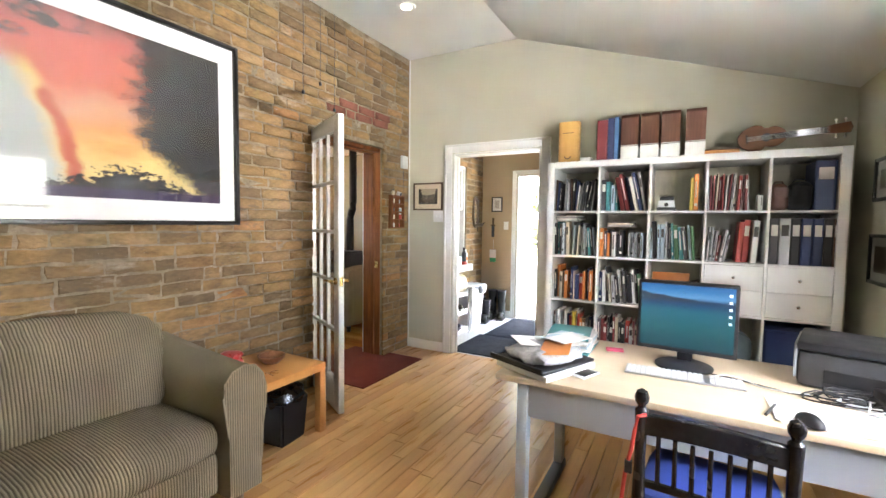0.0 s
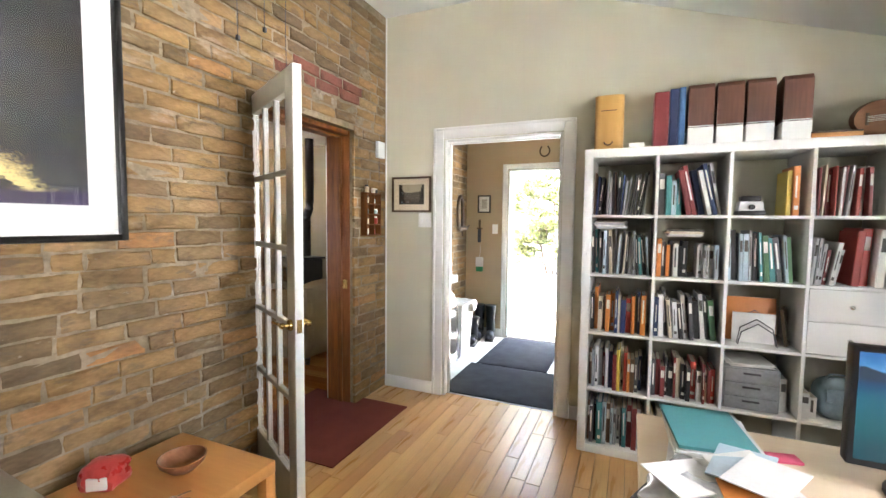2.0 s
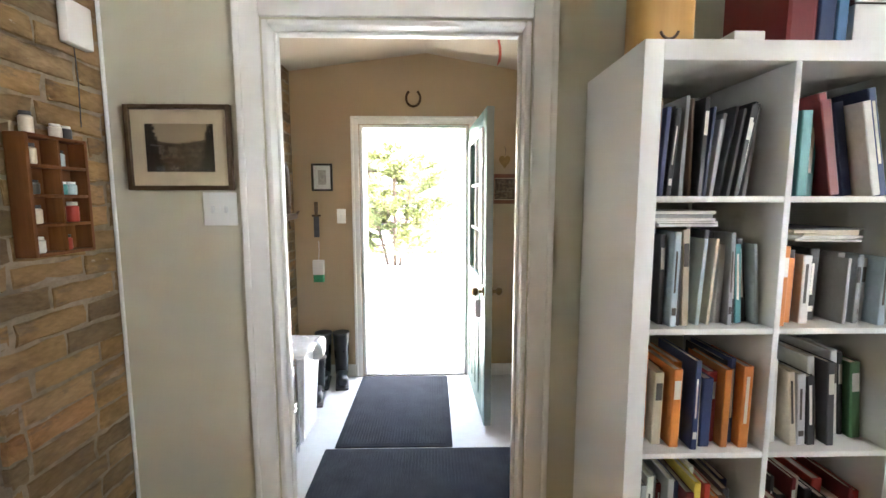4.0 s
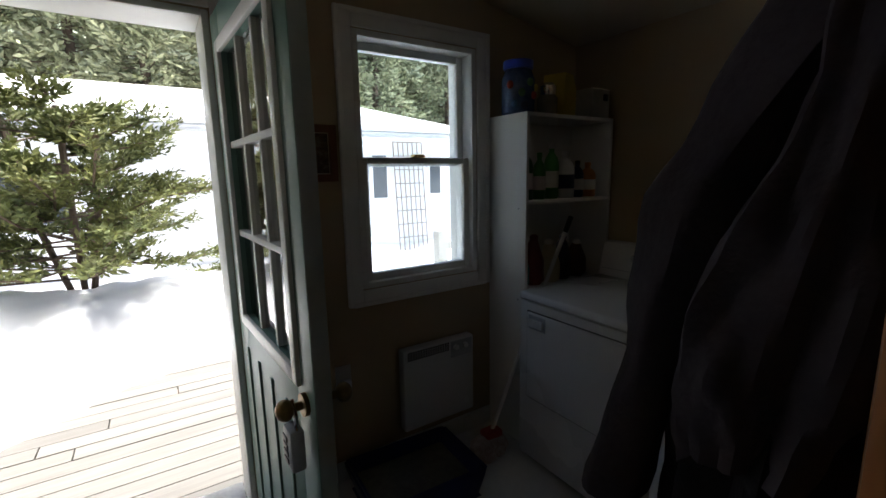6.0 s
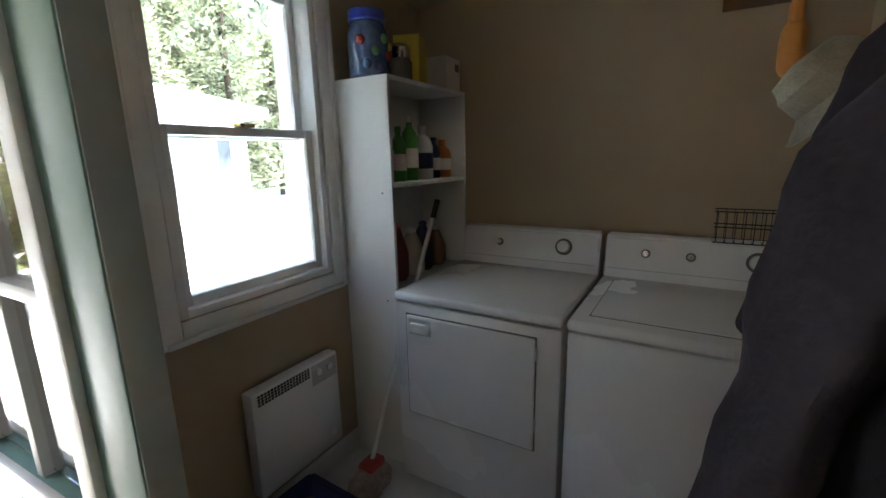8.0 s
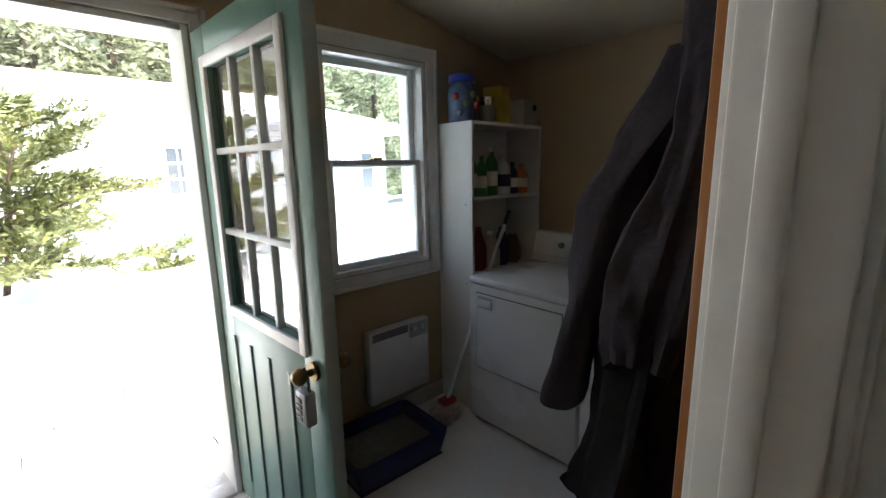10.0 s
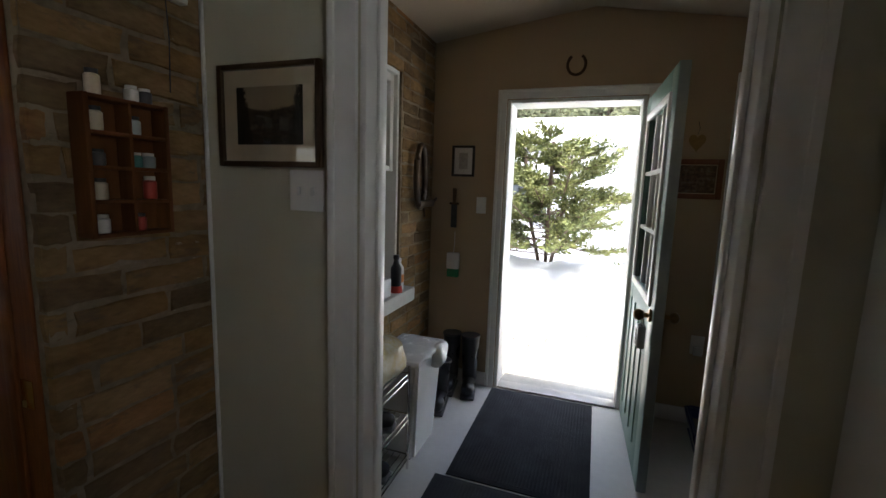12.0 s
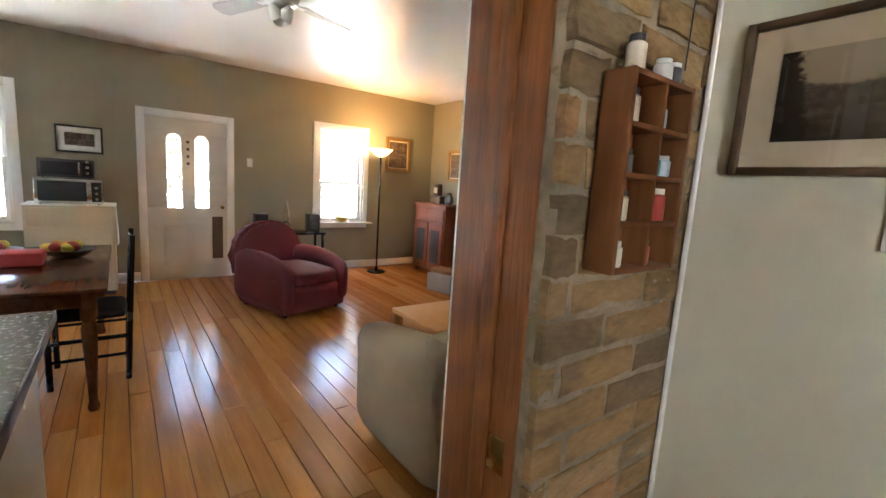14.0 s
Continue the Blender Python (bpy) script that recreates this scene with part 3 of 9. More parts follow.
def picture_mat(name, kind):
    """Printed pictures, drawn by noise and ramps in the print's own plane (x across, y up, 0 to 1)."""
    m = bpy.data.materials.new(name)
    m.use_nodes = True
    n, k = m.node_tree.nodes, m.node_tree.links
    b = n["Principled BSDF"]
    b.inputs["Roughness"].default_value = 0.5
    tc, sp = n.new("ShaderNodeTexCoord"), n.new("ShaderNodeSeparateXYZ")
    k.new(tc.outputs["Generated"], sp.inputs[0])

    def ns(scale, detail=6, rough=0.65):
        t = n.new("ShaderNodeTexNoise")
        t.inputs["Scale"].default_value, t.inputs["Detail"].default_value, t.inputs["Roughness"].default_value = scale, detail, rough
        k.new(tc.outputs["Generated"], t.inputs[0])
        return t.outputs[0]

    def calc(op, a, c=None, clamp=False):
        t = n.new("ShaderNodeMath")
        t.operation, t.use_clamp = op, clamp
        for i, v in enumerate((a, c)):
            if v is None:
                continue
            if isinstance(v, (int, float)):
                t.inputs[i].default_value = v
            else:
                k.new(v, t.inputs[i])
        return t.outputs[0]

    def ramp(v, stops):
        t = n.new("ShaderNodeValToRGB")
        el = t.color_ramp.elements
        el[0].position, el[0].color = stops[0][0], (*stops[0][1], 1)
        el[1].position, el[1].color = stops[-1][0], (*stops[-1][1], 1)
        for p, c in stops[1:-1]:
            e = el.new(p)
            e.color = (*c, 1)
        k.new(v, t.inputs[0])
        return t.outputs[0]

    def mix(f, a, c):
        t = n.new("ShaderNodeMix")
        t.data_type = "RGBA"
        k.new(f, t.inputs[0])
        for i, v in ((6, a), (7, c)):
            if isinstance(v, tuple):
                t.inputs[i].default_value = (*v, 1)
            else:
                k.new(v, t.inputs[i])
        return t.outputs[2]

    def step(v, at, w):
        t = n.new("ShaderNodeMapRange")
        t.inputs[1].default_value, t.inputs[2].default_value = at - w, at + w
        k.new(v, t.inputs[0])
        return t.outputs[0]

    across, up = sp.outputs[1], sp.outputs[2]
    if kind == "sunset":
        # dark sky, a slanting fire column, yellow fire low down, red cloud above, pale haze beside it
        wob = calc("SUBTRACT", ns(5), 0.5)
        rag = calc("ADD", calc("MULTIPLY", calc("SUBTRACT", ns(13), 0.5), 0.2), calc("MULTIPLY", calc("SUBTRACT", ns(120), 0.5), 0.16))
        low_ = calc("MAXIMUM", calc("SUBTRACT", 0.4, up), 0.0)
        off = calc("ADD", calc("SUBTRACT", across, 0.6), calc("MULTIPLY", calc("MULTIPLY", up, up), 0.18))
        warm = ramp(calc("ADD", up, calc("ADD", calc("MULTIPLY", wob, 0.3), calc("MULTIPLY", rag, 0.6))), [(0.0, (0.62, 0.5, 0.2)), (0.24, (0.62, 0.44, 0.14)), (0.36, (0.58, 0.25, 0.06)), (0.5, (0.54, 0.26, 0.14)), (0.62, (0.5, 0.12, 0.06)), (0.86, (0.46, 0.12, 0.09)), (0.98, (0.34, 0.13, 0.11))])
        hazy = mix(step(calc("ADD", off, calc("ADD", calc("MULTIPLY", wob, 0.08), calc("MULTIPLY", rag, 0.15))), -0.03, 0.02), (0.34, 0.37, 0.35), (0.56, 0.41, 0.14))
        hazy = mix(step(calc("ADD", up, calc("ADD", calc("MULTIPLY", wob, 0.2), calc("MULTIPLY", rag, 0.3))), 0.7, 0.05), hazy, warm)
        base = mix(step(calc("ADD", off, calc("MULTIPLY", wob, 0.05)), 0.0, 0.015), hazy, warm)
        col = calc("ADD", calc("ABSOLUTE", calc("ADD", off, calc("ADD", calc("MULTIPLY", rag, 0.16), calc("MULTIPLY", wob, 0.05)))), calc("MULTIPLY", step(up, 0.66, 0.12), 0.1))
        base = mix(step(col, 0.016, 0.008), (0.42, 0.085, 0.03), base)
        blot = step(calc("ADD", calc("ADD", calc("MULTIPLY", ns(7), 0.9), calc("MULTIPLY", up, 0.45)), calc("MULTIPLY", rag, 0.9)), 0.93, 0.04)
        base = mix(blot, base, (0.09, 0.08, 0.08))
        edge = calc("ADD", calc("SUBTRACT", across, calc("MULTIPLY", low_, 0.5)), calc("ADD", calc("MULTIPLY", wob, 0.12), rag))
        dark = step(edge, 0.745, 0.03)
        base = mix(dark, base, (0.022, 0.023, 0.024))
        tree = step(calc("ADD", calc("ADD", up, calc("MULTIPLY", calc("ABSOLUTE", calc("SUBTRACT", across, 0.72)), 0.75)), calc("MULTIPLY", calc("SUBTRACT", ns(34), 0.5), 0.42)), 0.19, 0.012)
        base = mix(tree, (0.012, 0.01, 0.012), base)
        low = step(calc("ADD", up, calc("MULTIPLY", calc("SUBTRACT", ns(30), 0.5), 0.05)), 0.055, 0.01)
        base = mix(low, (0.035, 0.02, 0.07), base)
    elif kind == "sepia":
        # pale sky, wooded hills, still water, and tall dark firs at both sides
        fuzz = calc("MULTIPLY", calc("SUBTRACT", ns(16), 0.5), 0.3)
        water = ramp(calc("ADD", calc("MULTIPLY", ns(9), 0.7), calc("MULTIPLY", up, 0.5)), [(0.3, (0.03, 0.024, 0.017)), (0.5, (0.085, 0.068, 0.048)), (0.66, (0.2, 0.16, 0.11))])
        hills = ramp(ns(12), [(0.35, (0.05, 0.04, 0.028)), (0.65, (0.14, 0.11, 0.076))])
        base = mix(step(calc("ADD", up, calc("MULTIPLY", fuzz, 0.12)), 0.36, 0.015), water, hills)
        ridge = calc("ADD", calc("SUBTRACT", up, calc("MULTIPLY", calc("ABSOLUTE", calc("SUBTRACT", sp.outputs[0], 0.45)), 0.2)), calc("MULTIPLY", fuzz, 0.5))
        base = mix(step(ridge, 0.58, 0.02), base, (0.42, 0.34, 0.23))
        firs = calc("ADD", calc("ADD", calc("ABSOLUTE", calc("SUBTRACT", sp.outputs[0], 0.52)), calc("MULTIPLY", up, -0.13)), fuzz)
        base = mix(step(firs, 0.27, 0.03), base, (0.022, 0.017, 0.012))
    else:
        base = ramp(ns(7), [(0.3, (0.03, 0.025, 0.02)), (0.5, (0.12, 0.07, 0.04)), (0.6, (0.2, 0.15, 0.1)), (0.75, (0.12, 0.16, 0.2))])
    k.new(base, b.inputs["Base Color"])
    return m


FRAMEBLACK = surface("black_frame", (0.012, 0.011, 0.011), (0.02, 0.019, 0.018), 0.35, 6, 0.04)
FRAMEBROWN = wood("dark_walnut_frame", (0.06, 0.035, 0.018), (0.11, 0.065, 0.03), 0, 0.4)
MATBOARD = surface("white_mat_board", (0.74, 0.74, 0.71), (0.78, 0.78, 0.75), 0.9, 5, 0.05, fine=200)
CREAMBOARD = surface("cream_mat_board", (0.68, 0.58, 0.42), (0.72, 0.62, 0.46), 0.9, 5, 0.05, fine=200)


def framed(name, w, h, border, bar, depth, m, mats, label, glazed=True, picture="picture"):
    """A framed picture in its own xz plane, facing -y, its lower left corner at the origin."""
    frame_m, board_m, art_m = mats
    t = tagged(new(name), label, "picture")
    t.matrix_basis = m
    bm = bmesh.new()
    for lo, hi in (((0, -depth, 0), (bar, 0, h)), ((w - bar, -depth, 0), (w, 0, h)), ((bar, -depth, 0), (w - bar, 0, bar)), ((bar, -depth, h - bar), (w - bar, 0, h))):
        add_box(bm, lo, hi, 0.003)
    part("frame_bar", bm, frame_m, t)
    bx("mat_board", t, board_m, (bar, -0.006, bar), (w - bar, -0.002, h - bar), 0)
    bx(picture, t, art_m, (bar + border, -0.008, bar + border), (w - bar - border, -0.0062, h - bar - border), 0)
    if glazed:
        g = bx("glazing", t, PANE, (bar, -depth * 0.6, bar), (w - bar, -depth * 0.6 + 0.002, h - bar), 0)
        g.visible_shadow = False
    return t


# big sunset print; the art's own material reads y as across
big = tagged(new("framed_print"), "large black framed print of a fiery sunset cloud on brick", "picture")
big.matrix_basis = pose(BX + 0.004, -0.44, 1.325)
W, Hh_ = 2.12, 1.14
bmf = bmesh.new()
for lo_, hi_ in (((0, 0, 0), (0.04, 0.024, Hh_)), ((0, W - 0.024, 0), (0.04, W, Hh_)), ((0, 0.024, 0), (0.04, W - 0.024, 0.024)), ((0, 0.024, Hh_ - 0.024), (0.04, W - 0.024, Hh_))):
    add_box(bmf, lo_, hi_, 0.003)
part("frame_bar", bmf, FRAMEBLACK, big)
bx("mat_board", big, MATBOARD, (0.006, 0.024, 0.024), (0.012, W - 0.024, Hh_ - 0.024), 0)
bx("picture", big, picture_mat("sunset_print", "sunset"), (0.0122, 0.125, 0.135), (0.0145, W - 0.125, Hh_ - 0.13), 0, "orange and black sunset print")
gl_ = bx("glazing", big, PANE, (0.026, 0.024, 0.024), (0.028, W - 0.024, Hh_ - 0.024), 0)
gl_.visible_shadow = False

SEPIA = picture_mat("sepia_photograph", "sepia")
DARKART = picture_mat("dark_painting", "art")
framed("framed_photograph", 0.355, 0.287, 0.047, 0.016, 0.02, pose(-2.487, BY - 0.001, 1.487), (FRAMEBROWN, CREAMBOARD, SEPIA), "sepia lakeside photograph in cream mat and walnut frame")
framed("small_framed_picture", 0.30, 0.25, 0.05, 0.02, 0.02, pose(RX - 0.001, 3.32, 1.51, 0, 0, -90), (FRAMEBLACK, MATBOARD, DARKART), "black framed picture on the sage wall")
framed("small_framed_picture", 0.34, 0.29, 0.05, 0.02, 0.02, pose(RX - 0.001, 3.33, 1.03, 0, 0, -90), (FRAMEBLACK, MATBOARD, DARKART), "black framed picture low on the sage wall")


def switch_plate(m, label="white double light switch plate", gangs=2):
    t = tagged(new("light_switch"), label, "switch")
    t.matrix_basis = m
    w = 0.046 * gangs + 0.024
    bx("plate", t, TRIM, (0, -0.006, 0), (w, 0, 0.115), 0.003)
    for i in range(gangs):
        bx("toggle", t, APPLIANCE, (0.03 + 0.046 * i, -0.014, 0.045), (0.04 + 0.046 * i, -0.006, 0.068), 0.002)
    return t


switch_plate(pose(-2.245, BY - 0.001, 1.365))

# french door, open against the room
BEADPAINT = surface("off_white_door_paint", (0.62, 0.62, 0.59), (0.72, 0.72, 0.69), 0.4, 3, 0.08, fine=40)


def french_door():
    d = tagged(new("french_door"), "open white glazed french door with fifteen panes", "door")
    d.matrix_basis = pose(BX - 0.075, BRDOOR[0] + 0.04, 0.012, 0, 0, -28.5)
    w, h, t = 0.745, 2.07, 0.04
    st, top, bot = 0.1, 0.1, 0.22
    for nm, lo, hi in (("stile", (0, -t, 0), (st, 0, h)), ("stile", (w - st, -t, 0), (w, 0, h)), ("top_rail", (st, -t, h - top), (w - st, 0, h)), ("bottom_rail", (st, -t, 0), (w - st, 0, bot))):
        bx(nm, d, BEADPAINT, lo, hi, 0.003)
    rows, cols = 5, 3
    gh, gw = (h - top - bot), (w - 2 * st)
    for i in range(1, rows):
        z = bot + gh * i / rows
        bx("glazing_bar", d, BEADPAINT, (st, -t * 0.85, z - 0.013), (w - st, -t * 0.15, z + 0.013), 0.003)
    for j in (1, 2):
        xg = st + gw * j / 3
        bx("glazing_bar", d, BEADPAINT, (xg - 0.012, -t * 0.85, bot), (xg + 0.012, -t * 0.15, h - top), 0.003)
    for i in range(rows):
        for j in range(cols):
            x0, z0 = st + gw * j / cols, bot + gh * i / rows
            p = bx("pane", d, PANE, (x0 + 0.011, -0.022, z0 + 0.011), (x0 + gw / cols - 0.011, -0.018, z0 + gh / rows - 0.011), 0)
            p.visible_shadow = False
    for s in (-1, 1):
        y0 = -t if s < 0 else 0.0
        bm = bmesh.new()
        add_rod(bm, (w - 0.05, y0, 0.93), (w - 0.05, y0 + s * 0.012, 0.93), 0.026, seg=20)
        add_rod(bm, (w - 0.05, y0 + s * 0.012, 0.93), (w - 0.05, y0 + s * 0.035, 0.93), 0.009)
        add_rod(bm, (w - 0.05, y0 + s * 0.04, 0.93), (w - 0.16, y0 + s * 0.05, 0.93), 0.009, 0.007)
        add_ball(bm, (w - 0.05, y0 + s * 0.04, 0.93), 0.014)
        part("door_handle", bm, BRASS, d, "slim polished brass lever")
    for z in (0.25, 1.0, 1.8):
        rod("hinge", d, BRASS, (0.0, 0.004, z), (0.0, 0.004, z + 0.09), 0.007)
    bx("latch_plate", d, BRASS, (w - 0.001, -0.032, 0.9), (w + 0.001, -0.008, 0.96), 0)
    return d


french_door()


def flat_mat(name, x0, x1, y0, y1, material, label, z=0.0, t=0.008, m=None, ribs=0):
    mt = thing(name, label, "mat")
    bx("base", mt, material, (x0, y0, z), (x1, y1, z + t), 0.003)
    if ribs:
        bm = bmesh.new()
        n = int((x1 - x0 - 0.06) / ribs)
        for i in range(n):
            x = x0 + 0.03 + i * ribs
            add_box(bm, (x, y0 + 0.03, z + t - 0.001), (x + ribs * 0.55, y1 - 0.03, z + t + 0.0009))
        rb = part("ribbing", bm, material, mt)
        rb["kind"] = "stuff"
    return mt


flat_mat("floor_mat", -3.02, -2.165, 2.52, 3.42, MATRED, "thin maroon mat lying through the brick doorway", 0.001)

# bookcase of 25 cells
CX0, CW, CF, CD = -0.92, 1.85, 3.325, 0.405
FR, TH = 0.05, 0.016
CELL = (CW - 2 * FR - 4 * TH) / 5


def bookcase():
    t = thing("bookcase", "white laminate bookcase with five by five open cells", "bookcase", (CX0, CF, 0))
    bx("side_panel", t, WHITE, (0, 0, 0), (FR, CD, CW), 0.002)
    bx("side_panel", t, WHITE, (CW - FR, 0, 0), (CW, CD, CW), 0.002)
    bx("top_panel", t, WHITE, (FR, 0, CW - FR), (CW - FR, CD, CW), 0.002)
    bx("bottom_panel", t, WHITE, (FR, 0, 0), (CW - FR, CD, FR), 0.002)
    for i in range(1, 5):
        x = FR + i * CELL + (i - 1) * TH
        bx("divider", t, WHITE, (x, 0.001, FR), (x + TH, CD, CW - FR), 0.001)
    for r in range(1, 5):
        z = FR + r * CELL + (r - 1) * TH
        for c in range(5):
            x = FR + c * (CELL + TH)
            bx("shelf", t, WHITE, (x, 0.002, z), (x + CELL, CD, z + TH), 0.001)
    return t


bookcase()


def cell_at(r, c):
    """World corner of a cell's floor; row 0 is the top row."""
    return CX0 + FR + c * (CELL + TH), CF, FR + (4 - r) * (CELL + TH)


def drawer_insert(r, c):
    x, y, z = cell_at(r, c)
    t = thing("drawer_insert", "white two-drawer insert in a bookcase cell", "drawers", (x, y, z), group="drawer inserts in the bookcase")
    bx("body", t, WHITE, (0.002, 0.02, 0.001), (CELL - 0.002, CD - 0.02, CELL - 0.002), 0.001)
    for i in range(2):
        z0 = 0.002 + i * CELL / 2
        d = bx("drawer_front", t, WHITE, (0.003, 0.003, z0 + 0.002), (CELL - 0.003, 0.019, z0 + CELL / 2 - 0.004), 0.002)
        bm = bmesh.new()
        add_rod(bm, (CELL / 2, 0.003, z0 + CELL / 4), (CELL / 2, -0.012, z0 + CELL / 4), 0.006)
        add_ball(bm, (CELL / 2, -0.015, z0 + CELL / 4), 0.011)
        part("knob", bm, CHROME, d, "small round metal knob")


drawer_insert(2, 3)
drawer_insert(2, 4)

COVERS = []
for nm, c in (("white", (0.7, 0.69, 0.66)), ("cream", (0.62, 0.55, 0.42)), ("black", (0.025, 0.025, 0.028)), ("dark grey", (0.09, 0.09, 0.1)), ("grey", (0.3, 0.31, 0.32)), ("red", (0.42, 0.05, 0.035)), ("dark red", (0.2, 0.03, 0.03)), ("navy", (0.03, 0.05, 0.14)), ("blue", (0.08, 0.2, 0.4)), ("teal", (0.07, 0.27, 0.28)), ("green", (0.08, 0.2, 0.09)), ("yellow", (0.65, 0.5, 0.08)), ("orange", (0.62, 0.22, 0.05)), ("brown", (0.16, 0.09, 0.05)), ("pale blue", (0.42, 0.52, 0.58)), ("silver", (0.5, 0.51, 0.52))):
    COVERS.append((nm, surface("cover_" + nm.replace(" ", "_"), tuple(0.9 * v for v in c), tuple(min(1, 1.08 * v) for v in c), 0.45, 14, 0.05, fine=120, vary=0.15)))
COVER = dict(COVERS)
PAGES = surface("page_edges", (0.6, 0.56, 0.47), (0.7, 0.66, 0.57), 0.9, 3, 0.3, fine=300, stretch=(8, 1, 1))
LABELW = surface("spine_label", (0.7, 0.68, 0.62), (0.76, 0.74, 0.69), 0.6, 20, 0)
LABELD = surface("spine_lettering", (0.06, 0.055, 0.05), (0.1, 0.09, 0.08), 0.6, 20, 0)
BOOKMESH = {}


def book(m, t, h, d, colour, label, mark=0, group="books in the bookcase", name="book", cat="book"):
    """A book standing with its spine at y = 0, x across its thickness; shared unit meshes are scaled."""
    if "cover" not in BOOKMESH:
        bm = bmesh.new()
        add_box(bm, (0, 0, 0), (0.12, 1, 1))
        add_box(bm, (0.88, 0, 0), (1, 1, 1))
        add_box(bm, (0.12, 0, 0), (0.88, 0.03, 1))
        for v in bm.verts:
            if v.co.y < 0.01 and 0.1 < v.co.x < 0.9:
                v.co.y -= 0.012
        BOOKMESH["cover"] = bm
        bm = bmesh.new()
        add_box(bm, (0.12, 0.03, 0.012), (0.88, 0.98, 0.988))
        BOOKMESH["page_block"] = mesh_of(bm, "page_block", PAGES, False)
    if colour not in BOOKMESH:
        me = bpy.data.meshes.new("book")
        BOOKMESH["cover"].to_mesh(me)
        me.materials.append(COVER[colour])
        BOOKMESH[colour] = me
    ob = new(name, BOOKMESH[colour])
    ob.matrix_basis = m @ Matrix.Diagonal((t, d, h, 1))
    tagged(ob, label, cat, group)
    p = new("page_block", BOOKMESH["page_block"])
    p.parent = ob
    if mark:
        key = "mark%d" % mark
        if key not in BOOKMESH:
            bm = bmesh.new()
            if mark == 1:
                add_box(bm, (0.15, -0.016, 0.62), (0.85, -0.0125, 0.86))
            elif mark == 2:
                add_box(bm, (0.3, -0.016, 0.3), (0.62, -0.0125, 0.88))
            else:
                add_box(bm, (0.2, -0.016, 0.12), (0.8, -0.0125, 0.2))
                add_box(bm, (0.3, -0.016, 0.36), (0.55, -0.0125, 0.8))
            BOOKMESH[key] = bm
        light = colour in ("white", "cream", "silver", "pale blue", "yellow", "grey")
        k2 = key + ("d" if light else "w")
        if k2 not in BOOKMESH:
            me = bpy.data.meshes.new("spine_title")
            BOOKMESH[key].to_mesh(me)
            me.materials.append(LABELD if light else LABELW)
            BOOKMESH[k2] = me
        s = new("spine_title", BOOKMESH[k2])
        s.parent = ob
    return ob


def fill_cell(r, c, seed, palette, hmin=0.2, hmax=0.3, tmin=0.008, tmax=0.03, upto=1.0, start=0.0, lean=0.0):
    rng = random.Random(seed)
    x, y, z = cell_at(r, c)
    u, end = start * CELL + 0.004, upto * CELL - 0.006
    tilt = lean
    while True:
        t = rng.uniform(tmin, tmax)
        h = rng.uniform(hmin, hmax)
        colour = rng.choice(palette)
        tilt = max(-0.22, min(0.22, tilt + rng.uniform(-0.05, 0.05))) if lean else rng.uniform(-0.012, 0.012)
        step = t / math.cos(tilt) + (0.001 if not lean else abs(h * math.sin(0.02)))
        foot = u
        if foot + step + max(0, h * math.sin(tilt)) > end:
            break
        dy = rng.uniform(0.02, 0.09)
        m = Matrix.Translation((x + foot, y + dy, z + 0.0005 + (abs(math.sin(tilt)) * t if tilt > 0 else 0))) @ Matrix.Rotation(tilt, 4, "Y")
        kind = "thin magazine" if t < 0.011 else ("hardback book" if t > 0.022 else "paperback book")
        state = "leaning on its neighbours in the bookcase" if abs(tilt) > 0.06 else "standing upright in the bookcase"
        book(m, t, h, min(0.29, h * 0.78), colour, "%s %s %s" % (colour, kind, state), rng.choice((0, 1, 2, 3)) if t > 0.012 else 0)
        u += step


MIXED = ["white", "white", "cream", "black", "dark grey", "grey", "red", "dark red", "navy", "blue", "teal", "green", "yellow", "orange", "brown", "pale blue", "silver"]
PALE = ["white", "white", "silver", "grey", "dark grey", "cream", "pale blue", "black"]
DARK = ["black", "dark grey", "brown", "dark red", "teal", "pale blue", "white", "grey"]
fill_cell(0, 0, 1, ["dark grey", "silver", "dark red", "navy", "black", "grey", "brown"], 0.2, 0.26, 0.006, 0.014, lean=0.07, upto=0.97)
fill_cell(0, 1, 2, ["dark grey", "black", "teal", "pale blue"], 0.19, 0.24, 0.015, 0.035, upto=0.45)
fill_cell(0, 1, 22, ["dark red", "white", "navy"], 0.25, 0.29, 0.012, 0.03, upto=1.0, start=0.42, lean=-0.2)
fill_cell(0, 2, 3, ["black", "white", "yellow", "orange", "pale blue"], 0.2, 0.26, 0.02, 0.035, upto=0.99, start=0.72)
fill_cell(0, 3, 4, ["cream", "white", "dark red", "silver", "white", "red"], 0.23, 0.26, 0.008, 0.02, upto=0.8, lean=-0.05)
fill_cell(0, 3, 44, ["white", "white", "dark grey"], 0.09, 0.11, 0.012, 0.02, upto=1.0, start=0.84)
fill_cell(1, 0, 5, ["dark grey", "teal", "pale blue", "grey", "cream", "navy", "silver", "brown", "black"], 0.22, 0.27, 0.008, 0.02, lean=0.02)
fill_cell(1, 1, 6, ["white", "black", "red", "orange", "cream", "dark grey"], 0.17, 0.23, 0.012, 0.028, upto=0.55)
fill_cell(1, 1, 66, ["silver", "pale blue", "grey"], 0.17, 0.2, 0.01, 0.022, upto=1.0, start=0.6)
fill_cell(1, 2, 7, ["pale blue", "dark grey", "dark grey", "black", "silver", "cream", "yellow", "green", "white", "teal"], 0.22, 0.28, 0.012, 0.03, lean=0.03)
fill_cell(1, 3, 8, ["white", "silver", "dark red", "cream", "brown"], 0.18, 0.24, 0.012, 0.022, upto=0.5, lean=0.1)
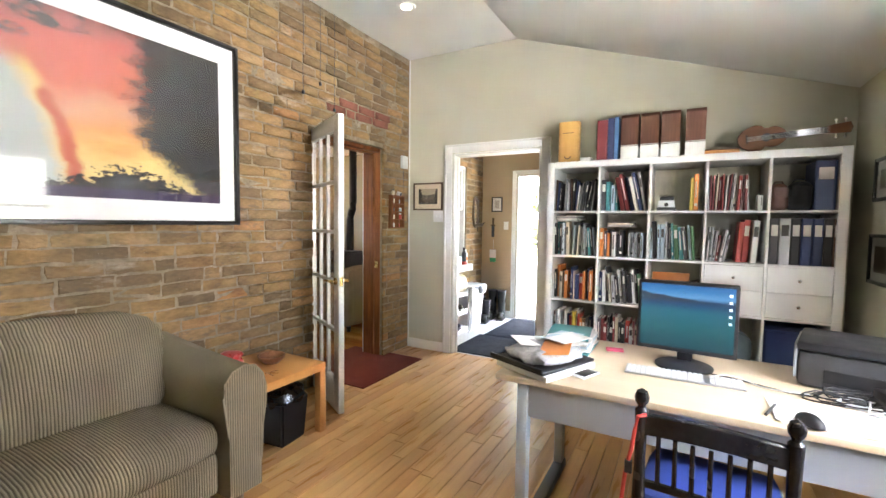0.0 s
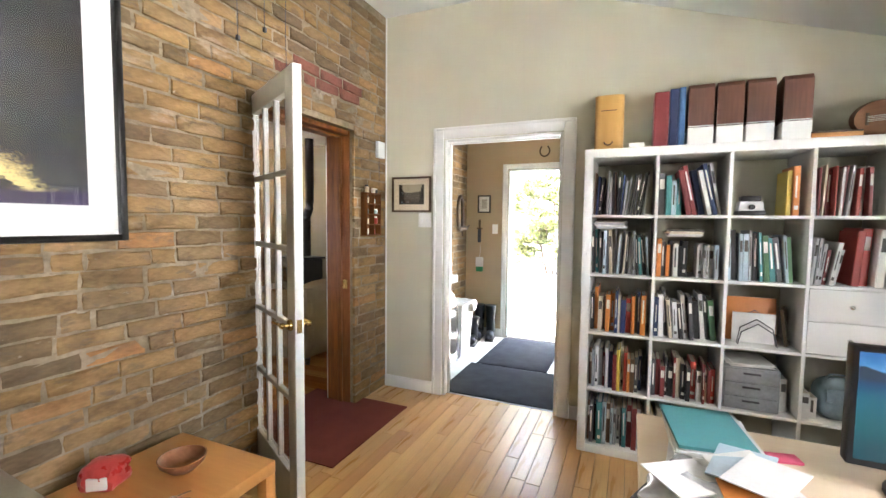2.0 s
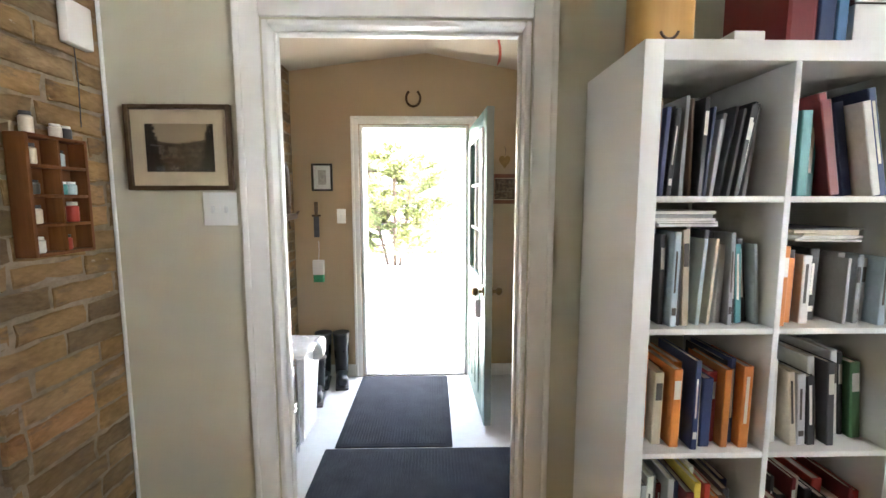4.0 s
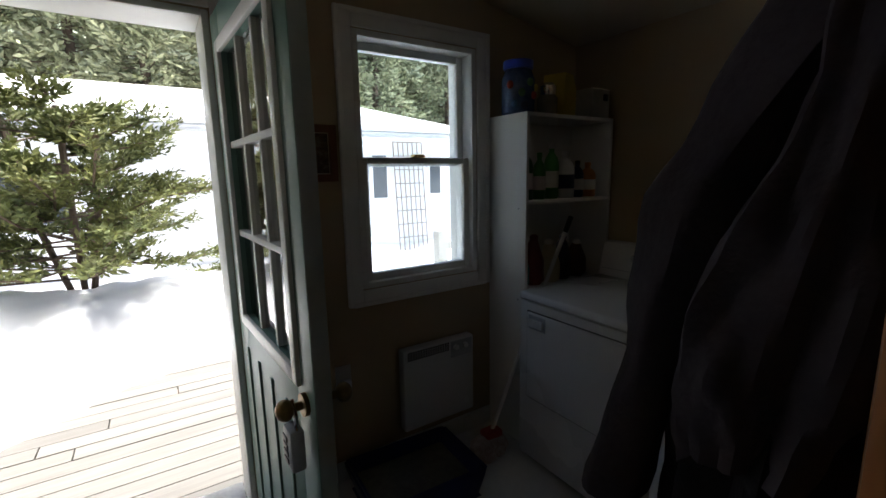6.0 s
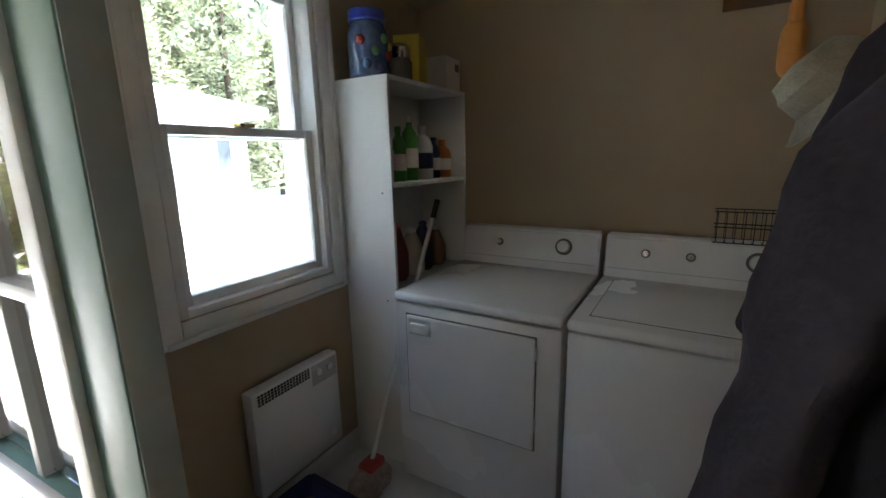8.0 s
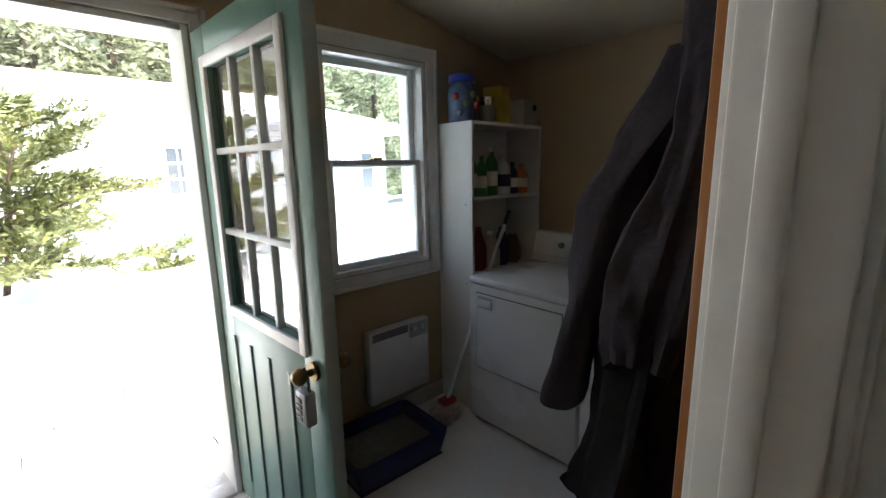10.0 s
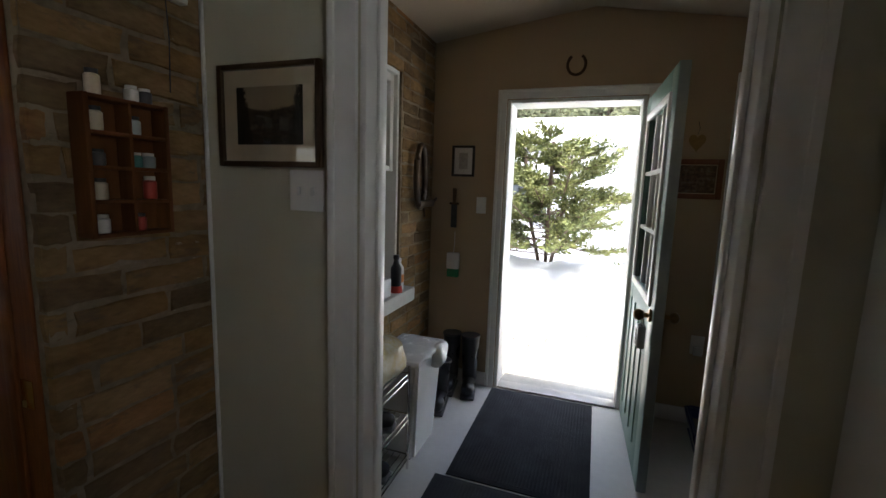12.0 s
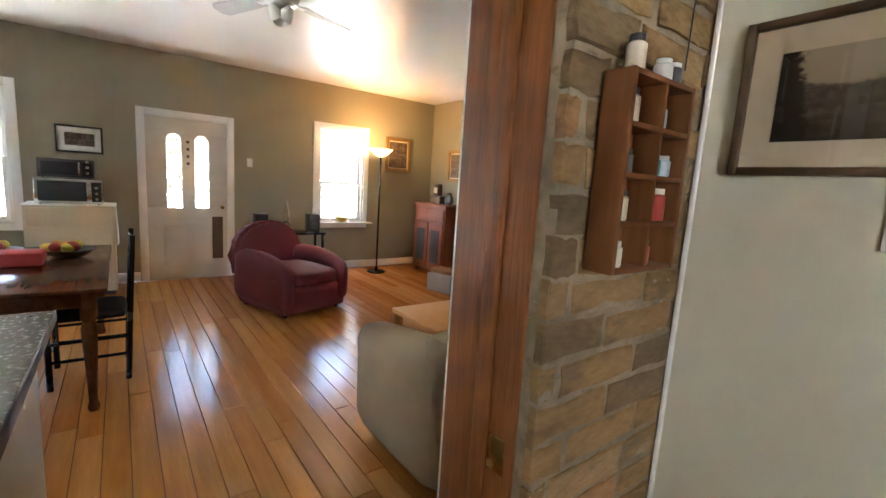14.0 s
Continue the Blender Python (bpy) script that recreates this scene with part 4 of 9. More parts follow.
fill_cell(1, 3, 88, ["navy", "red", "white", "navy"], 0.27, 0.3, 0.025, 0.04, upto=1.0, start=0.52, lean=0.05)
fill_cell(2, 0, 9, ["red", "orange", "black", "navy", "yellow", "dark grey", "navy", "cream", "brown"], 0.2, 0.27, 0.012, 0.03)
fill_cell(2, 1, 10, ["black", "white", "dark grey", "green", "navy", "cream", "silver"], 0.2, 0.27, 0.012, 0.03, lean=0.06)
fill_cell(3, 0, 11, MIXED, 0.2, 0.26, 0.012, 0.028)
fill_cell(3, 1, 12, ["black", "white", "red", "dark red", "cream", "dark grey", "white"], 0.17, 0.24, 0.012, 0.032)
fill_cell(4, 0, 13, DARK, 0.22, 0.27, 0.008, 0.03)
fill_cell(4, 1, 14, ["red", "white", "cream", "brown", "dark grey", "yellow"], 0.18, 0.25, 0.014, 0.04)
fill_cell(3, 2, 15, ["dark red", "navy", "white"], 0.18, 0.21, 0.02, 0.03, upto=1.0, start=0.82)
# binders in the right-hand cell of the second row
rngb = random.Random(5)
xb, yb, zb = cell_at(1, 4)
ub = 0.006
for colour, t in (("dark grey", 0.05), ("silver", 0.055), ("black", 0.05), ("navy", 0.055), ("navy", 0.05), ("black", 0.045), ("brown", 0.02)):
    book(Matrix.Translation((xb + ub, yb + 0.03, zb + 0.0005)), t, 0.30, 0.26, colour, "%s ring binder with white spine label" % colour, 1, "ring binders in the bookcase", "ring_binder", "binder")
    ub += t + 0.003
xb, yb, zb = cell_at(0, 4)
book(Matrix.Translation((xb + CELL - 0.115, yb + 0.03, zb + 0.0005)), 0.105, 0.31, 0.27, "navy", "wide navy blue box file with pale label", 1, "box files", "box_file", "box file")


def stack(name, label, x, y, z, n, w, d, colours, seed, group="", tmin=0.004, tmax=0.01, cat="paper"):
    """A loose pile; each sheet or magazine in it is a part."""
    rng = random.Random(seed)
    t = thing(name, label, cat, (x, y, z))
    h = 0.0
    for i in range(n):
        th = rng.uniform(tmin, tmax)
        bm = bmesh.new()
        add_box(bm, (-w / 2, -d / 2, h), (w / 2, d / 2, h + th), 0.001, 1, Matrix.Rotation(rng.uniform(-0.12, 0.12), 4, "Z") @ Matrix.Translation((rng.uniform(-0.01, 0.01), rng.uniform(-0.01, 0.01), 0)))
        part("sheet", bm, COVER[rng.choice(colours)], t)
        h += th + 0.0004
    return t


x_, y_, z_ = cell_at(1, 1)
stack("magazine_stack", "small stack of magazines lying on top of books", x_ + 0.15, y_ + 0.15, z_ + 0.2315, 6, 0.17, 0.23, ["white", "dark grey", "cream", "dark red"], 4, cat="magazines")
x_, y_, z_ = cell_at(1, 0)
stack("magazine_stack", "stack of silver-spined magazines lying over the books", x_ + 0.1, y_ + 0.16, z_ + 0.272, 5, 0.17, 0.24, ["silver", "white", "grey"], 6, cat="magazines")


def instant_camera(x, y, z):
    t = thing("instant_camera", "white and black vintage instant camera in the bookcase", "camera", (x, y, z))
    bm = bmesh.new()
    add_prism(bm, [(-0.06, 0), (0.06, 0), (0.052, 0.075), (-0.052, 0.075)], 0, 0.09, Matrix.Rotation(radians(90), 4, "X") @ Matrix.Translation((0, 0, -0.09)))
    part("body", bm, APPLIANCE, t)
    bx("base", t, BLACKPLASTIC, (-0.063, -0.012, 0), (0.063, 0.095, 0.025), 0.004)
    bx("viewfinder", t, BLACKPLASTIC, (-0.045, 0.005, 0.076), (0.045, 0.085, 0.105), 0.006)
    rod("lens", t, BLACKPLASTIC, (0, -0.004, 0.045), (0, -0.018, 0.045), 0.014)


x_, y_, z_ = cell_at(0, 2)
instant_camera(x_ + 0.1, y_ + 0.06, z_ + 0.0005)
# bags in the last cell of the top row
def soft_bag(name, label, lo, hi, material, strap=True):
    c = [(a + b) / 2 for a, b in zip(lo, hi)]
    t = thing(name, label, "bag", (c[0], c[1], lo[2]))
    h = [(b - a) / 2 for a, b in zip(lo, hi)]
    bm = bmesh.new()
    cushion(bm, (-h[0], -h[1], 0), (h[0], h[1], 2 * h[2]), min(h) * 0.7, 0.01)
    part("body", bm, material, t)
    bx("flap", t, material, (-h[0] * 0.8, -h[1] - 0.006, h[2]), (h[0] * 0.8, -h[1] + 0.004, 1.75 * h[2]), 0.003)
    if strap:
        tube("strap", t, material, [(-h[0] * 0.7, 0, 1.9 * h[2]), (-h[0] * 0.4, 0, 2.25 * h[2]), (h[0] * 0.4, 0, 2.25 * h[2]), (h[0] * 0.7, 0, 1.9 * h[2])], 0.005)


LEATHER = surface("brown_leather", (0.11, 0.05, 0.03), (0.17, 0.08, 0.05), 0.5, 10, 0.2)
BLACKCLOTH = surface("black_nylon", (0.012, 0.012, 0.014), (0.024, 0.024, 0.027), 0.8, 10, 0.4, fine=180)
x_, y_, z_ = cell_at(0, 4)
soft_bag("camera_case", "brown leather camera case in the bookcase", (x_ + 0.005, y_ + 0.05, z_), (x_ + 0.1, y_ + 0.2, z_ + 0.17), LEATHER)
soft_bag("camera_bag", "black nylon camera bag in the bookcase", (x_ + 0.1, y_ + 0.04, z_), (x_ + 0.225, y_ + 0.2, z_ + 0.18), BLACKCLOTH)
x_, y_, z_ = cell_at(3, 3)
soft_bag("tote_bag", "grey-blue handbag in the bookcase", (x_ + 0.09, y_ + 0.05, z_), (x_ + 0.3, y_ + 0.22, z_ + 0.2), surface("grey_blue_cloth", (0.12, 0.17, 0.2), (0.18, 0.23, 0.26), 0.8, 10, 0.3, fine=150))
x_, y_, z_ = cell_at(3, 3)
fill_cell(3, 3, 71, ["white", "cream", "silver"], 0.1, 0.16, 0.03, 0.05, upto=0.3)
# storage bins
BLUEBIN = surface("navy_fabric_bin", (0.02, 0.035, 0.12), (0.03, 0.05, 0.16), 0.85, 10, 0.3, fine=180)
x_, y_, z_ = cell_at(3, 4)
tb = thing("fabric_bin", "navy blue fabric storage bin in the bookcase", "bin", (x_ + CELL / 2, y_ + 0.19, z_))
bx("body", tb, BLUEBIN, (-0.155, -0.165, 0.001), (0.155, 0.165, 0.26), 0.012)
bx("rim", tb, BLUEBIN, (-0.16, -0.17, 0.26), (0.16, 0.17, 0.275), 0.005)
# orange folder and wire rack
x_, y_, z_ = cell_at(2, 2)
to = thing("letter_rack", "wire letter rack with an orange folder and papers", "letter rack", (x_, y_, z_))
bx("folder", to, COVER["orange"], (0.02, 0.17, 0.004), (0.27, 0.185, 0.265), 0.002, "bright orange card folder", Matrix.Rotation(radians(-6), 4, "X"))
bx("envelope", to, COVER["white"], (0.05, 0.11, 0.004), (0.25, 0.117, 0.17), 0.001, "white envelope")
for i in range(4):
    tube("wire_hoop", to, DARKGREY, [(0.07 + 0.0, 0.06 + 0.03 * i, 0.0), (0.085, 0.06 + 0.03 * i, 0.07 + 0.02 * i), (0.16, 0.06 + 0.03 * i, 0.12 + 0.02 * i), (0.235, 0.06 + 0.03 * i, 0.07 + 0.02 * i), (0.25, 0.06 + 0.03 * i, 0.0)], 0.003)
framed("small_standing_frame", 0.16, 0.2, 0.02, 0.014, 0.015, pose(x_ + 0.29, y_ + 0.1, z_ + 0.001, -8, 0, 70), (FRAMEBROWN, CREAMBOARD, DARKART), "small wooden photo frame standing in the bookcase")
# clear plastic drawers
x_, y_, z_ = cell_at(3, 2)
CLEAR = surface("clear_grey_plastic", (0.24, 0.25, 0.26), (0.36, 0.37, 0.38), 0.2, 8, 0.05)
tp = thing("plastic_drawer_tower", "clear grey plastic three-drawer tower with papers on it", "drawers", (x_ + 0.135, y_ + 0.18, z_))
bx("body", tp, CLEAR, (-0.13, -0.15, 0.001), (0.13, 0.15, 0.235), 0.006)
for i in range(3):
    dd = bx("drawer_front", tp, CLEAR, (-0.122, -0.162, 0.008 + 0.076 * i), (0.122, -0.15, 0.076 + 0.076 * i), 0.004)
    bx("grip", dd, DARKGREY, (-0.04, -0.17, 0.05 + 0.076 * i), (0.04, -0.162, 0.06 + 0.076 * i), 0.002)
stack("paper_pile", "loose white and red papers on plastic drawers", x_ + 0.135, y_ + 0.16, z_ + 0.2365, 5, 0.2, 0.25, ["white", "white", "red"], 8, tmin=0.002, tmax=0.006)

# on top of the bookcase
TOPZ = CW + 0.0005
BAMBOO = wood("golden_bamboo", (0.5, 0.27, 0.07), (0.58, 0.34, 0.11), 2, 0.4)
tbm = thing("bamboo_vase", "tall golden bamboo container with carved mark", "container", (-0.80, 3.5, TOPZ))
bm = bmesh.new()
add_prism(bm, [(0.085 * (abs(math.cos(a)) ** 0.55) * math.copysign(1, math.cos(a)), 0.06 * (abs(math.sin(a)) ** 0.55) * math.copysign(1, math.sin(a))) for a in (2 * math.pi * i / 28 for i in range(28))], 0, 0.34)
part("body", bm, BAMBOO, tbm)
bx("slot", tbm, FRAMEBROWN, (-0.045, -0.0605, 0.245), (0.045, -0.057, 0.25), 0)
tube("carved_ring", tbm, FRAMEBROWN, [(0.026 * math.cos(a), -0.0605, 0.07 + 0.03 * math.sin(a)) for a in (radians(200 + i * 14) for i in range(11))], 0.004)
for i, (colour, t, h) in enumerate((("dark red", 0.075, 0.3), ("navy", 0.045, 0.31), ("blue", 0.03, 0.315))):
    book(Matrix.Translation((-0.555 + (0, 0.078, 0.125)[i], 3.34, TOPZ)), t, h, 0.25, colour, "%s photo album standing on the bookcase" % ("maroon" if i == 0 else "blue"), 0, "albums on the bookcase", "photo_album", "album")
WALNUT = wood("walnut_veneer_card", (0.085, 0.03, 0.016), (0.17, 0.065, 0.034), 2, 0.45)
for i in range(4):
    xm = -0.385 + 0.135 * i + (0.02 if i == 3 else 0)
    tf = thing("magazine_file", "dark wood-grain magazine file with white lower front", "magazine file", (xm, 3.34, TOPZ), 0, "magazine files on the bookcase")
    bm = bmesh.new()
    add_prism(bm, [(0, 0.1), (0.27, 0.1), (0.27, 0.3), (0.02, 0.325), (0, 0.3)], 0, 0.122, Matrix(((0, 0, 1, 0), (1, 0, 0, 0), (0, 1, 0, 0), (0, 0, 0, 1))))
    part("cover", bm, WALNUT, tf)
    bx("label_panel", tf, MATBOARD, (0, -0.001, 0), (0.122, 0.27, 0.092), 0.002, "white lower part")
    bx("stripe", tf, MATBOARD, (0.0, -0.0015, 0.096), (0.122, 0.002, 0.1), 0)
bx_p = thing("note_pad", "small pale notepad lying on the bookcase", "notepad", (-0.64, 3.4, TOPZ))
bx("pad", bx_p, MATBOARD, (-0.04, -0.05, 0), (0.04, 0.05, 0.03), 0.002)
tpb = thing("flat_wooden_box", "flat wooden box lying on the bookcase", "box", (0.26, 3.4, TOPZ))
bx("body", tpb, ORANGEWOOD, (-0.1, -0.07, 0), (0.1, 0.07, 0.022), 0.002)
bx("lid", tpb, FRAMEBROWN, (-0.1, -0.07, 0.0222), (0.1, 0.07, 0.03), 0.002)


def ukulele():
    KOA = wood("koa_wood", (0.13, 0.05, 0.018), (0.22, 0.09, 0.033), 0, 0.5, spec=0.25)
    t = tagged(new("ukulele"), "small brown wooden ukulele lying on its side on the bookcase", "ukulele")
    t.matrix_basis = pose(0.36, 3.44, TOPZ + 0.0005, 8, 0, 0) @ pose(0, 0, 0, 0, -4, 0)
    out = []
    for i in range(48):
        a = 2 * math.pi * i / 48
        x = -math.cos(a)
        r = 0.09 if x < 0 else 0.07
        waist = 1 - 0.24 * math.exp(-((x - 0.15) / 0.25) ** 2)
        out.append((0.135 * x + 0.135, 0.092 * math.sin(a) * waist * (1.0 if x < 0.1 else 0.86)))
    bm = bmesh.new()
    add_prism(bm, out, 0, 0.062, Matrix.Translation((0, 0.062, 0.09)) @ Matrix.Rotation(radians(90), 4, "X"))
    part("body", bm, KOA, t)
    rod("sound_hole", t, BLACKPLASTIC, (0.16, -0.0005, 0.09), (0.16, 0.003, 0.09), 0.028, seg=24)
    bx("bridge", t, FRAMEBROWN, (0.045, -0.006, 0.06), (0.058, 0.001, 0.12), 0.002)
    bx("neck", t, KOA, (0.26, 0.004, 0.072), (0.47, 0.03, 0.108), 0.006)
    bx("fretboard", t, BLACKPAINT, (0.19, -0.004, 0.07), (0.47, 0.004, 0.11), 0.001)
    for i in range(12):
        x = 0.465 - 0.25 * (1 - 0.93 ** i)
        bx("fret", t, CHROME, (x, -0.0055, 0.071), (x + 0.0015, -0.004, 0.109), 0)
    bm = bmesh.new()
    add_prism(bm, [(0.47, 0.07), (0.5, 0.062), (0.58, 0.056), (0.592, 0.09), (0.58, 0.124), (0.5, 0.118), (0.47, 0.11)], -0.006, 0.01, Matrix(((1, 0, 0, 0), (0, 0, 1, 0), (0, 1, 0, 0), (0, 0, 0, 1))))
    part("headstock", bm, KOA, t)
    for z, s in ((0.058, -1), (0.122, 1)):
        for x in (0.51, 0.555):
            bm = bmesh.new()
            add_rod(bm, (x, 0.0, z), (x, 0.0, z + s * 0.014), 0.004)
            add_ball(bm, (x, 0.0, z + s * 0.02), 0.009, (1, 0.6, 1))
            part("tuning_peg", bm, CHROME, t)
    for i in range(4):
        z = 0.078 + 0.008 * i
        tube("string", t, MATBOARD, [(0.05, -0.007, z), (0.48, -0.007, z)], 0.0008, 4)


ukulele()


# ---- office furniture ----


def cord_fabric(name, c1, c2, c3, freq, axis):
    """Striped corduroy: narrow dark lines along one axis, with fuzz."""
    m = surface(name, c1, c2, 0.95, 6, 0.2, fine=220, spec=0.1)
    n, k = m.node_tree.nodes, m.node_tree.links
    b = n["Principled BSDF"]
    old = b.inputs["Base Color"].links[0].from_socket
    tc, wv = n.new("ShaderNodeTexCoord"), n.new("ShaderNodeTexWave")
    wv.bands_direction = axis
    wv.inputs["Scale"].default_value, wv.inputs["Distortion"].default_value = freq, 0.6
    wv.inputs["Detail"].default_value = 1.0
    k.new(tc.outputs["Object"], wv.inputs[0])
    rp = n.new("ShaderNodeValToRGB")
    rp.color_ramp.elements[0].position, rp.color_ramp.elements[1].position = 0.2, 0.5
    k.new(wv.outputs["Fac"], rp.inputs[0])
    mx = n.new("ShaderNodeMix")
    mx.data_type = "RGBA"
    k.new(rp.outputs[0], mx.inputs[0])
    mx.inputs[6].default_value = (*c3, 1)
    k.new(old, mx.inputs[7]), k.new(mx.outputs[2], b.inputs["Base Color"])
    bp = n.new("ShaderNodeBump")
    bp.inputs["Strength"].default_value, bp.inputs["Distance"].default_value = 0.6, 0.004
    k.new(wv.outputs["Fac"], bp.inputs["Height"]), k.new(bp.outputs[0], b.inputs["Normal"])
    return m


STRIPE_Y = cord_fabric("olive_striped_chenille", (0.22, 0.178, 0.112), (0.265, 0.216, 0.138), (0.115, 0.092, 0.058), 26, "Y")
STRIPE_X = cord_fabric("olive_striped_chenille_arm", (0.22, 0.178, 0.112), (0.265, 0.216, 0.138), (0.115, 0.092, 0.058), 26, "Y")
PLAINCH = surface("olive_chenille", (0.215, 0.174, 0.11), (0.26, 0.212, 0.136), 0.95, 5, 0.3, fine=160, spec=0.1)


def sofa():
    t = thing("sofa", "olive green striped chenille sofa with rolled arms against brick", "sofa", (0, 0, 0))
    x0, x1, y0, y1 = -2.52, -1.73, -1.08, 1.22
    bm = bmesh.new()
    cushion(bm, (x0 + 0.1, y0 + 0.1, 0.08), (x1 - 0.03, y1 - 0.2, 0.30), 0.04, 0.0)
    part("base", bm, STRIPE_Y, t)
    bm = bmesh.new()
    cushion(bm, (x0, y0 + 0.1, 0.1), (x0 + 0.24, y1 - 0.12, 0.83), 0.1, 0.01)
    part("back_frame", bm, STRIPE_Y, t)
    for a, b in ((y0 + 0.2, 0.0), (0.0, y1 - 0.22)):
        bm = bmesh.new()
        cushion(bm, (x0 + 0.2, a + 0.004, 0.29), (x1 + 0.03, b - 0.004, 0.465), 0.07, 0.03)
        part("seat_cushion", bm, STRIPE_Y, t)
        bm = bmesh.new()
        cushion(bm, (-0.1, a + 0.004, 0.0), (0.1, b - 0.004, 0.5), 0.09, 0.045, m=Matrix.Translation((x0 + 0.31, 0, 0.40)) @ Matrix.Rotation(radians(-12), 4, "Y"))
        part("back_cushion", bm, STRIPE_Y, t)
    # flared, rolled arms: the outline of the arm's end swept along the depth
    for s, yc in ((1, y1), (-1, y0)):
        prof = [(-0.2, 0.08), (-0.2, 0.36), (-0.215, 0.46), (-0.225, 0.53), (-0.215, 0.585), (-0.18, 0.622), (-0.12, 0.638), (-0.06, 0.622), (-0.018, 0.58), (0.0, 0.52), (-0.002, 0.45), (-0.02, 0.36), (-0.03, 0.2), (-0.03, 0.08)]
        n = 22
        bm = bmesh.new()
        rings = []
        for i in range(n + 1):
            f = i / n
            x = x0 + 0.04 + (x1 + 0.02 - x0 - 0.04) * f
            lift = 0.115 * (1 - f) ** 1.3 + 0.045 * f
            shr = 0.035 if i in (0, n) else 0.0
            rings.append([bm.verts.new((x, yc + s * (dy * (1 - shr) - (0.004 if shr else 0)), z + (lift * max(0, (z - 0.3) / 0.33)) - (0.012 if shr and z > 0.5 else 0))) for dy, z in prof])
        for q, w in zip(rings, rings[1:]):
            for j in range(len(prof)):
                bm.faces.new((q[j], q[(j + 1) % len(prof)], w[(j + 1) % len(prof)], w[j]))
        arm = part("arm", bm, PLAINCH, t)
        bm = bmesh.new()
        lo = [bm.verts.new((x1 + 0.018, yc + s * dy, z + (0.045 * max(0, (z - 0.3) / 0.33)))) for dy, z in prof]
        hi = [bm.verts.new((x1 + 0.032, yc + s * (dy * 0.985 - 0.002), z - 0.004 + (0.045 * max(0, (z - 0.3) / 0.33)))) for dy, z in prof]
        for j in range(len(prof)):
            bm.faces.new((lo[j], lo[(j + 1) % len(prof)], hi[(j + 1) % len(prof)], hi[j]))
        bm.faces.new(hi)
        part("arm_front", bm, STRIPE_X, arm)
        tube("piping", arm, PLAINCH, [(x1 + 0.028, yc + s * dy, z + (0.045 * max(0, (z - 0.3) / 0.33))) for dy, z in prof[1:-1]], 0.006)
    for x in (x0 + 0.12, x1 - 0.05):
        for y in (y0 + 0.1, y1 - 0.1):
            rod("foot", t, FRAMEBROWN, (x, y, 0), (x, y, 0.085), 0.02, 0.028)
    return t


sofa()


def side_table(x0, x1, y0, y1, h, leg, label):
    t = thing("side_table", label, "table", ((x0 + x1) / 2, (y0 + y1) / 2, 0))
    a, b = (x1 - x0) / 2, (y1 - y0) / 2
    bx("tabletop", t, ORANGEWOOD, (-a, -b, h - 0.05), (a, b, h), 0.002)
    for sx in (-1, 1):
        for sy in (-1, 1):
            xa, xb = sorted((sx * a, sx * (a - leg)))
            ya, yb = sorted((sy * b, sy * (b - leg)))
            bx("leg", t, ORANGEWOOD, (xa + 0.0005, ya + 0.0005, 0), (xb - 0.0005, yb - 0.0005, h - 0.05), 0.002)


side_table(-2.48, -1.93, 1.29, 1.86, 0.45, 0.05, "orange beech veneer side table beside the sofa")
t_ = thing("waste_bin", "black plastic waste basket with a bin liner under the table", "waste bin", (-2.09, 1.63, 0), 6)
bm = bmesh.new()
add_prism(bm, [(-0.11, -0.1), (0.11, -0.1), (0.11, 0.1), (-0.11, 0.1)], 0, 0.28)
for v in bm.verts:
    if v.co.z > 0.1:
        v.co.x *= 1.18
        v.co.y *= 1.18
bmesh.ops.bevel(bm, geom=bm.edges[:], offset=0.015, segments=2, affect="EDGES")
part("body", bm, BLACKPLASTIC, t_)
bm = bmesh.new()
rr_ = random.Random(3)
add_lathe(bm, [(0.13, 0.255), (0.155, 0.285), (0.145, 0.315), (0.1, 0.33), (0.06, 0.31)], seg=26)
for v in bm.verts:
    v.co += Vector((rr_.uniform(-0.012, 0.012), rr_.uniform(-0.012, 0.012), rr_.uniform(-0.014, 0.014)))
part("bin_liner", bm, surface("black_bin_bag", (0.01, 0.01, 0.01), (0.02, 0.02, 0.02), 0.2, 12, 0.4), t_, "crumpled black bag")
t_ = thing("paper_bag", "white and blue patterned paper bag on the floor", "bag", (-2.2, 1.42, 0), 15)
bm = bmesh.new()
cushion(bm, (-0.1, -0.05, 0), (0.1, 0.05, 0.2), 0.02, 0.012)
for v in bm.verts:
    v.co += 0.012 * Vector((noise.noise(v.co * 22), noise.noise(v.co * 25 + Vector((5, 0, 0))), 0))
part("body", bm, surface("blue_white_paper", (0.2, 0.3, 0.5), (0.75, 0.76, 0.78), 0.6, 26, 0.3), t_)
t_ = thing("wooden_bowl", "small brown wooden bowl on the side table", "bowl", (-2.2, 1.66, 0.4505))
lathe("body", t_, wood("turned_wood", (0.2, 0.07, 0.03), (0.32, 0.13, 0.06), 0, 0.35), [(0.03, 0), (0.045, 0.004), (0.078, 0.035), (0.085, 0.055), (0.08, 0.056), (0.07, 0.036), (0.035, 0.012), (0.001, 0.011)], seg=32)
t_ = thing("snack_bag", "open red and white snack bag on the side table", "snack bag", (-2.36, 1.48, 0.4505), 35)
bm = bmesh.new()
cushion(bm, (-0.06, -0.05, 0), (0.06, 0.05, 0.09), 0.02, 0.01)
for v in bm.verts:
    v.co += 0.016 * Vector((noise.noise(v.co * 30), noise.noise(v.co * 30 + Vector((9, 0, 0))), 0))
part("body", bm, surface("red_foil", (0.4, 0.03, 0.03), (0.5, 0.06, 0.05), 0.3, 20, 0.3), t_)
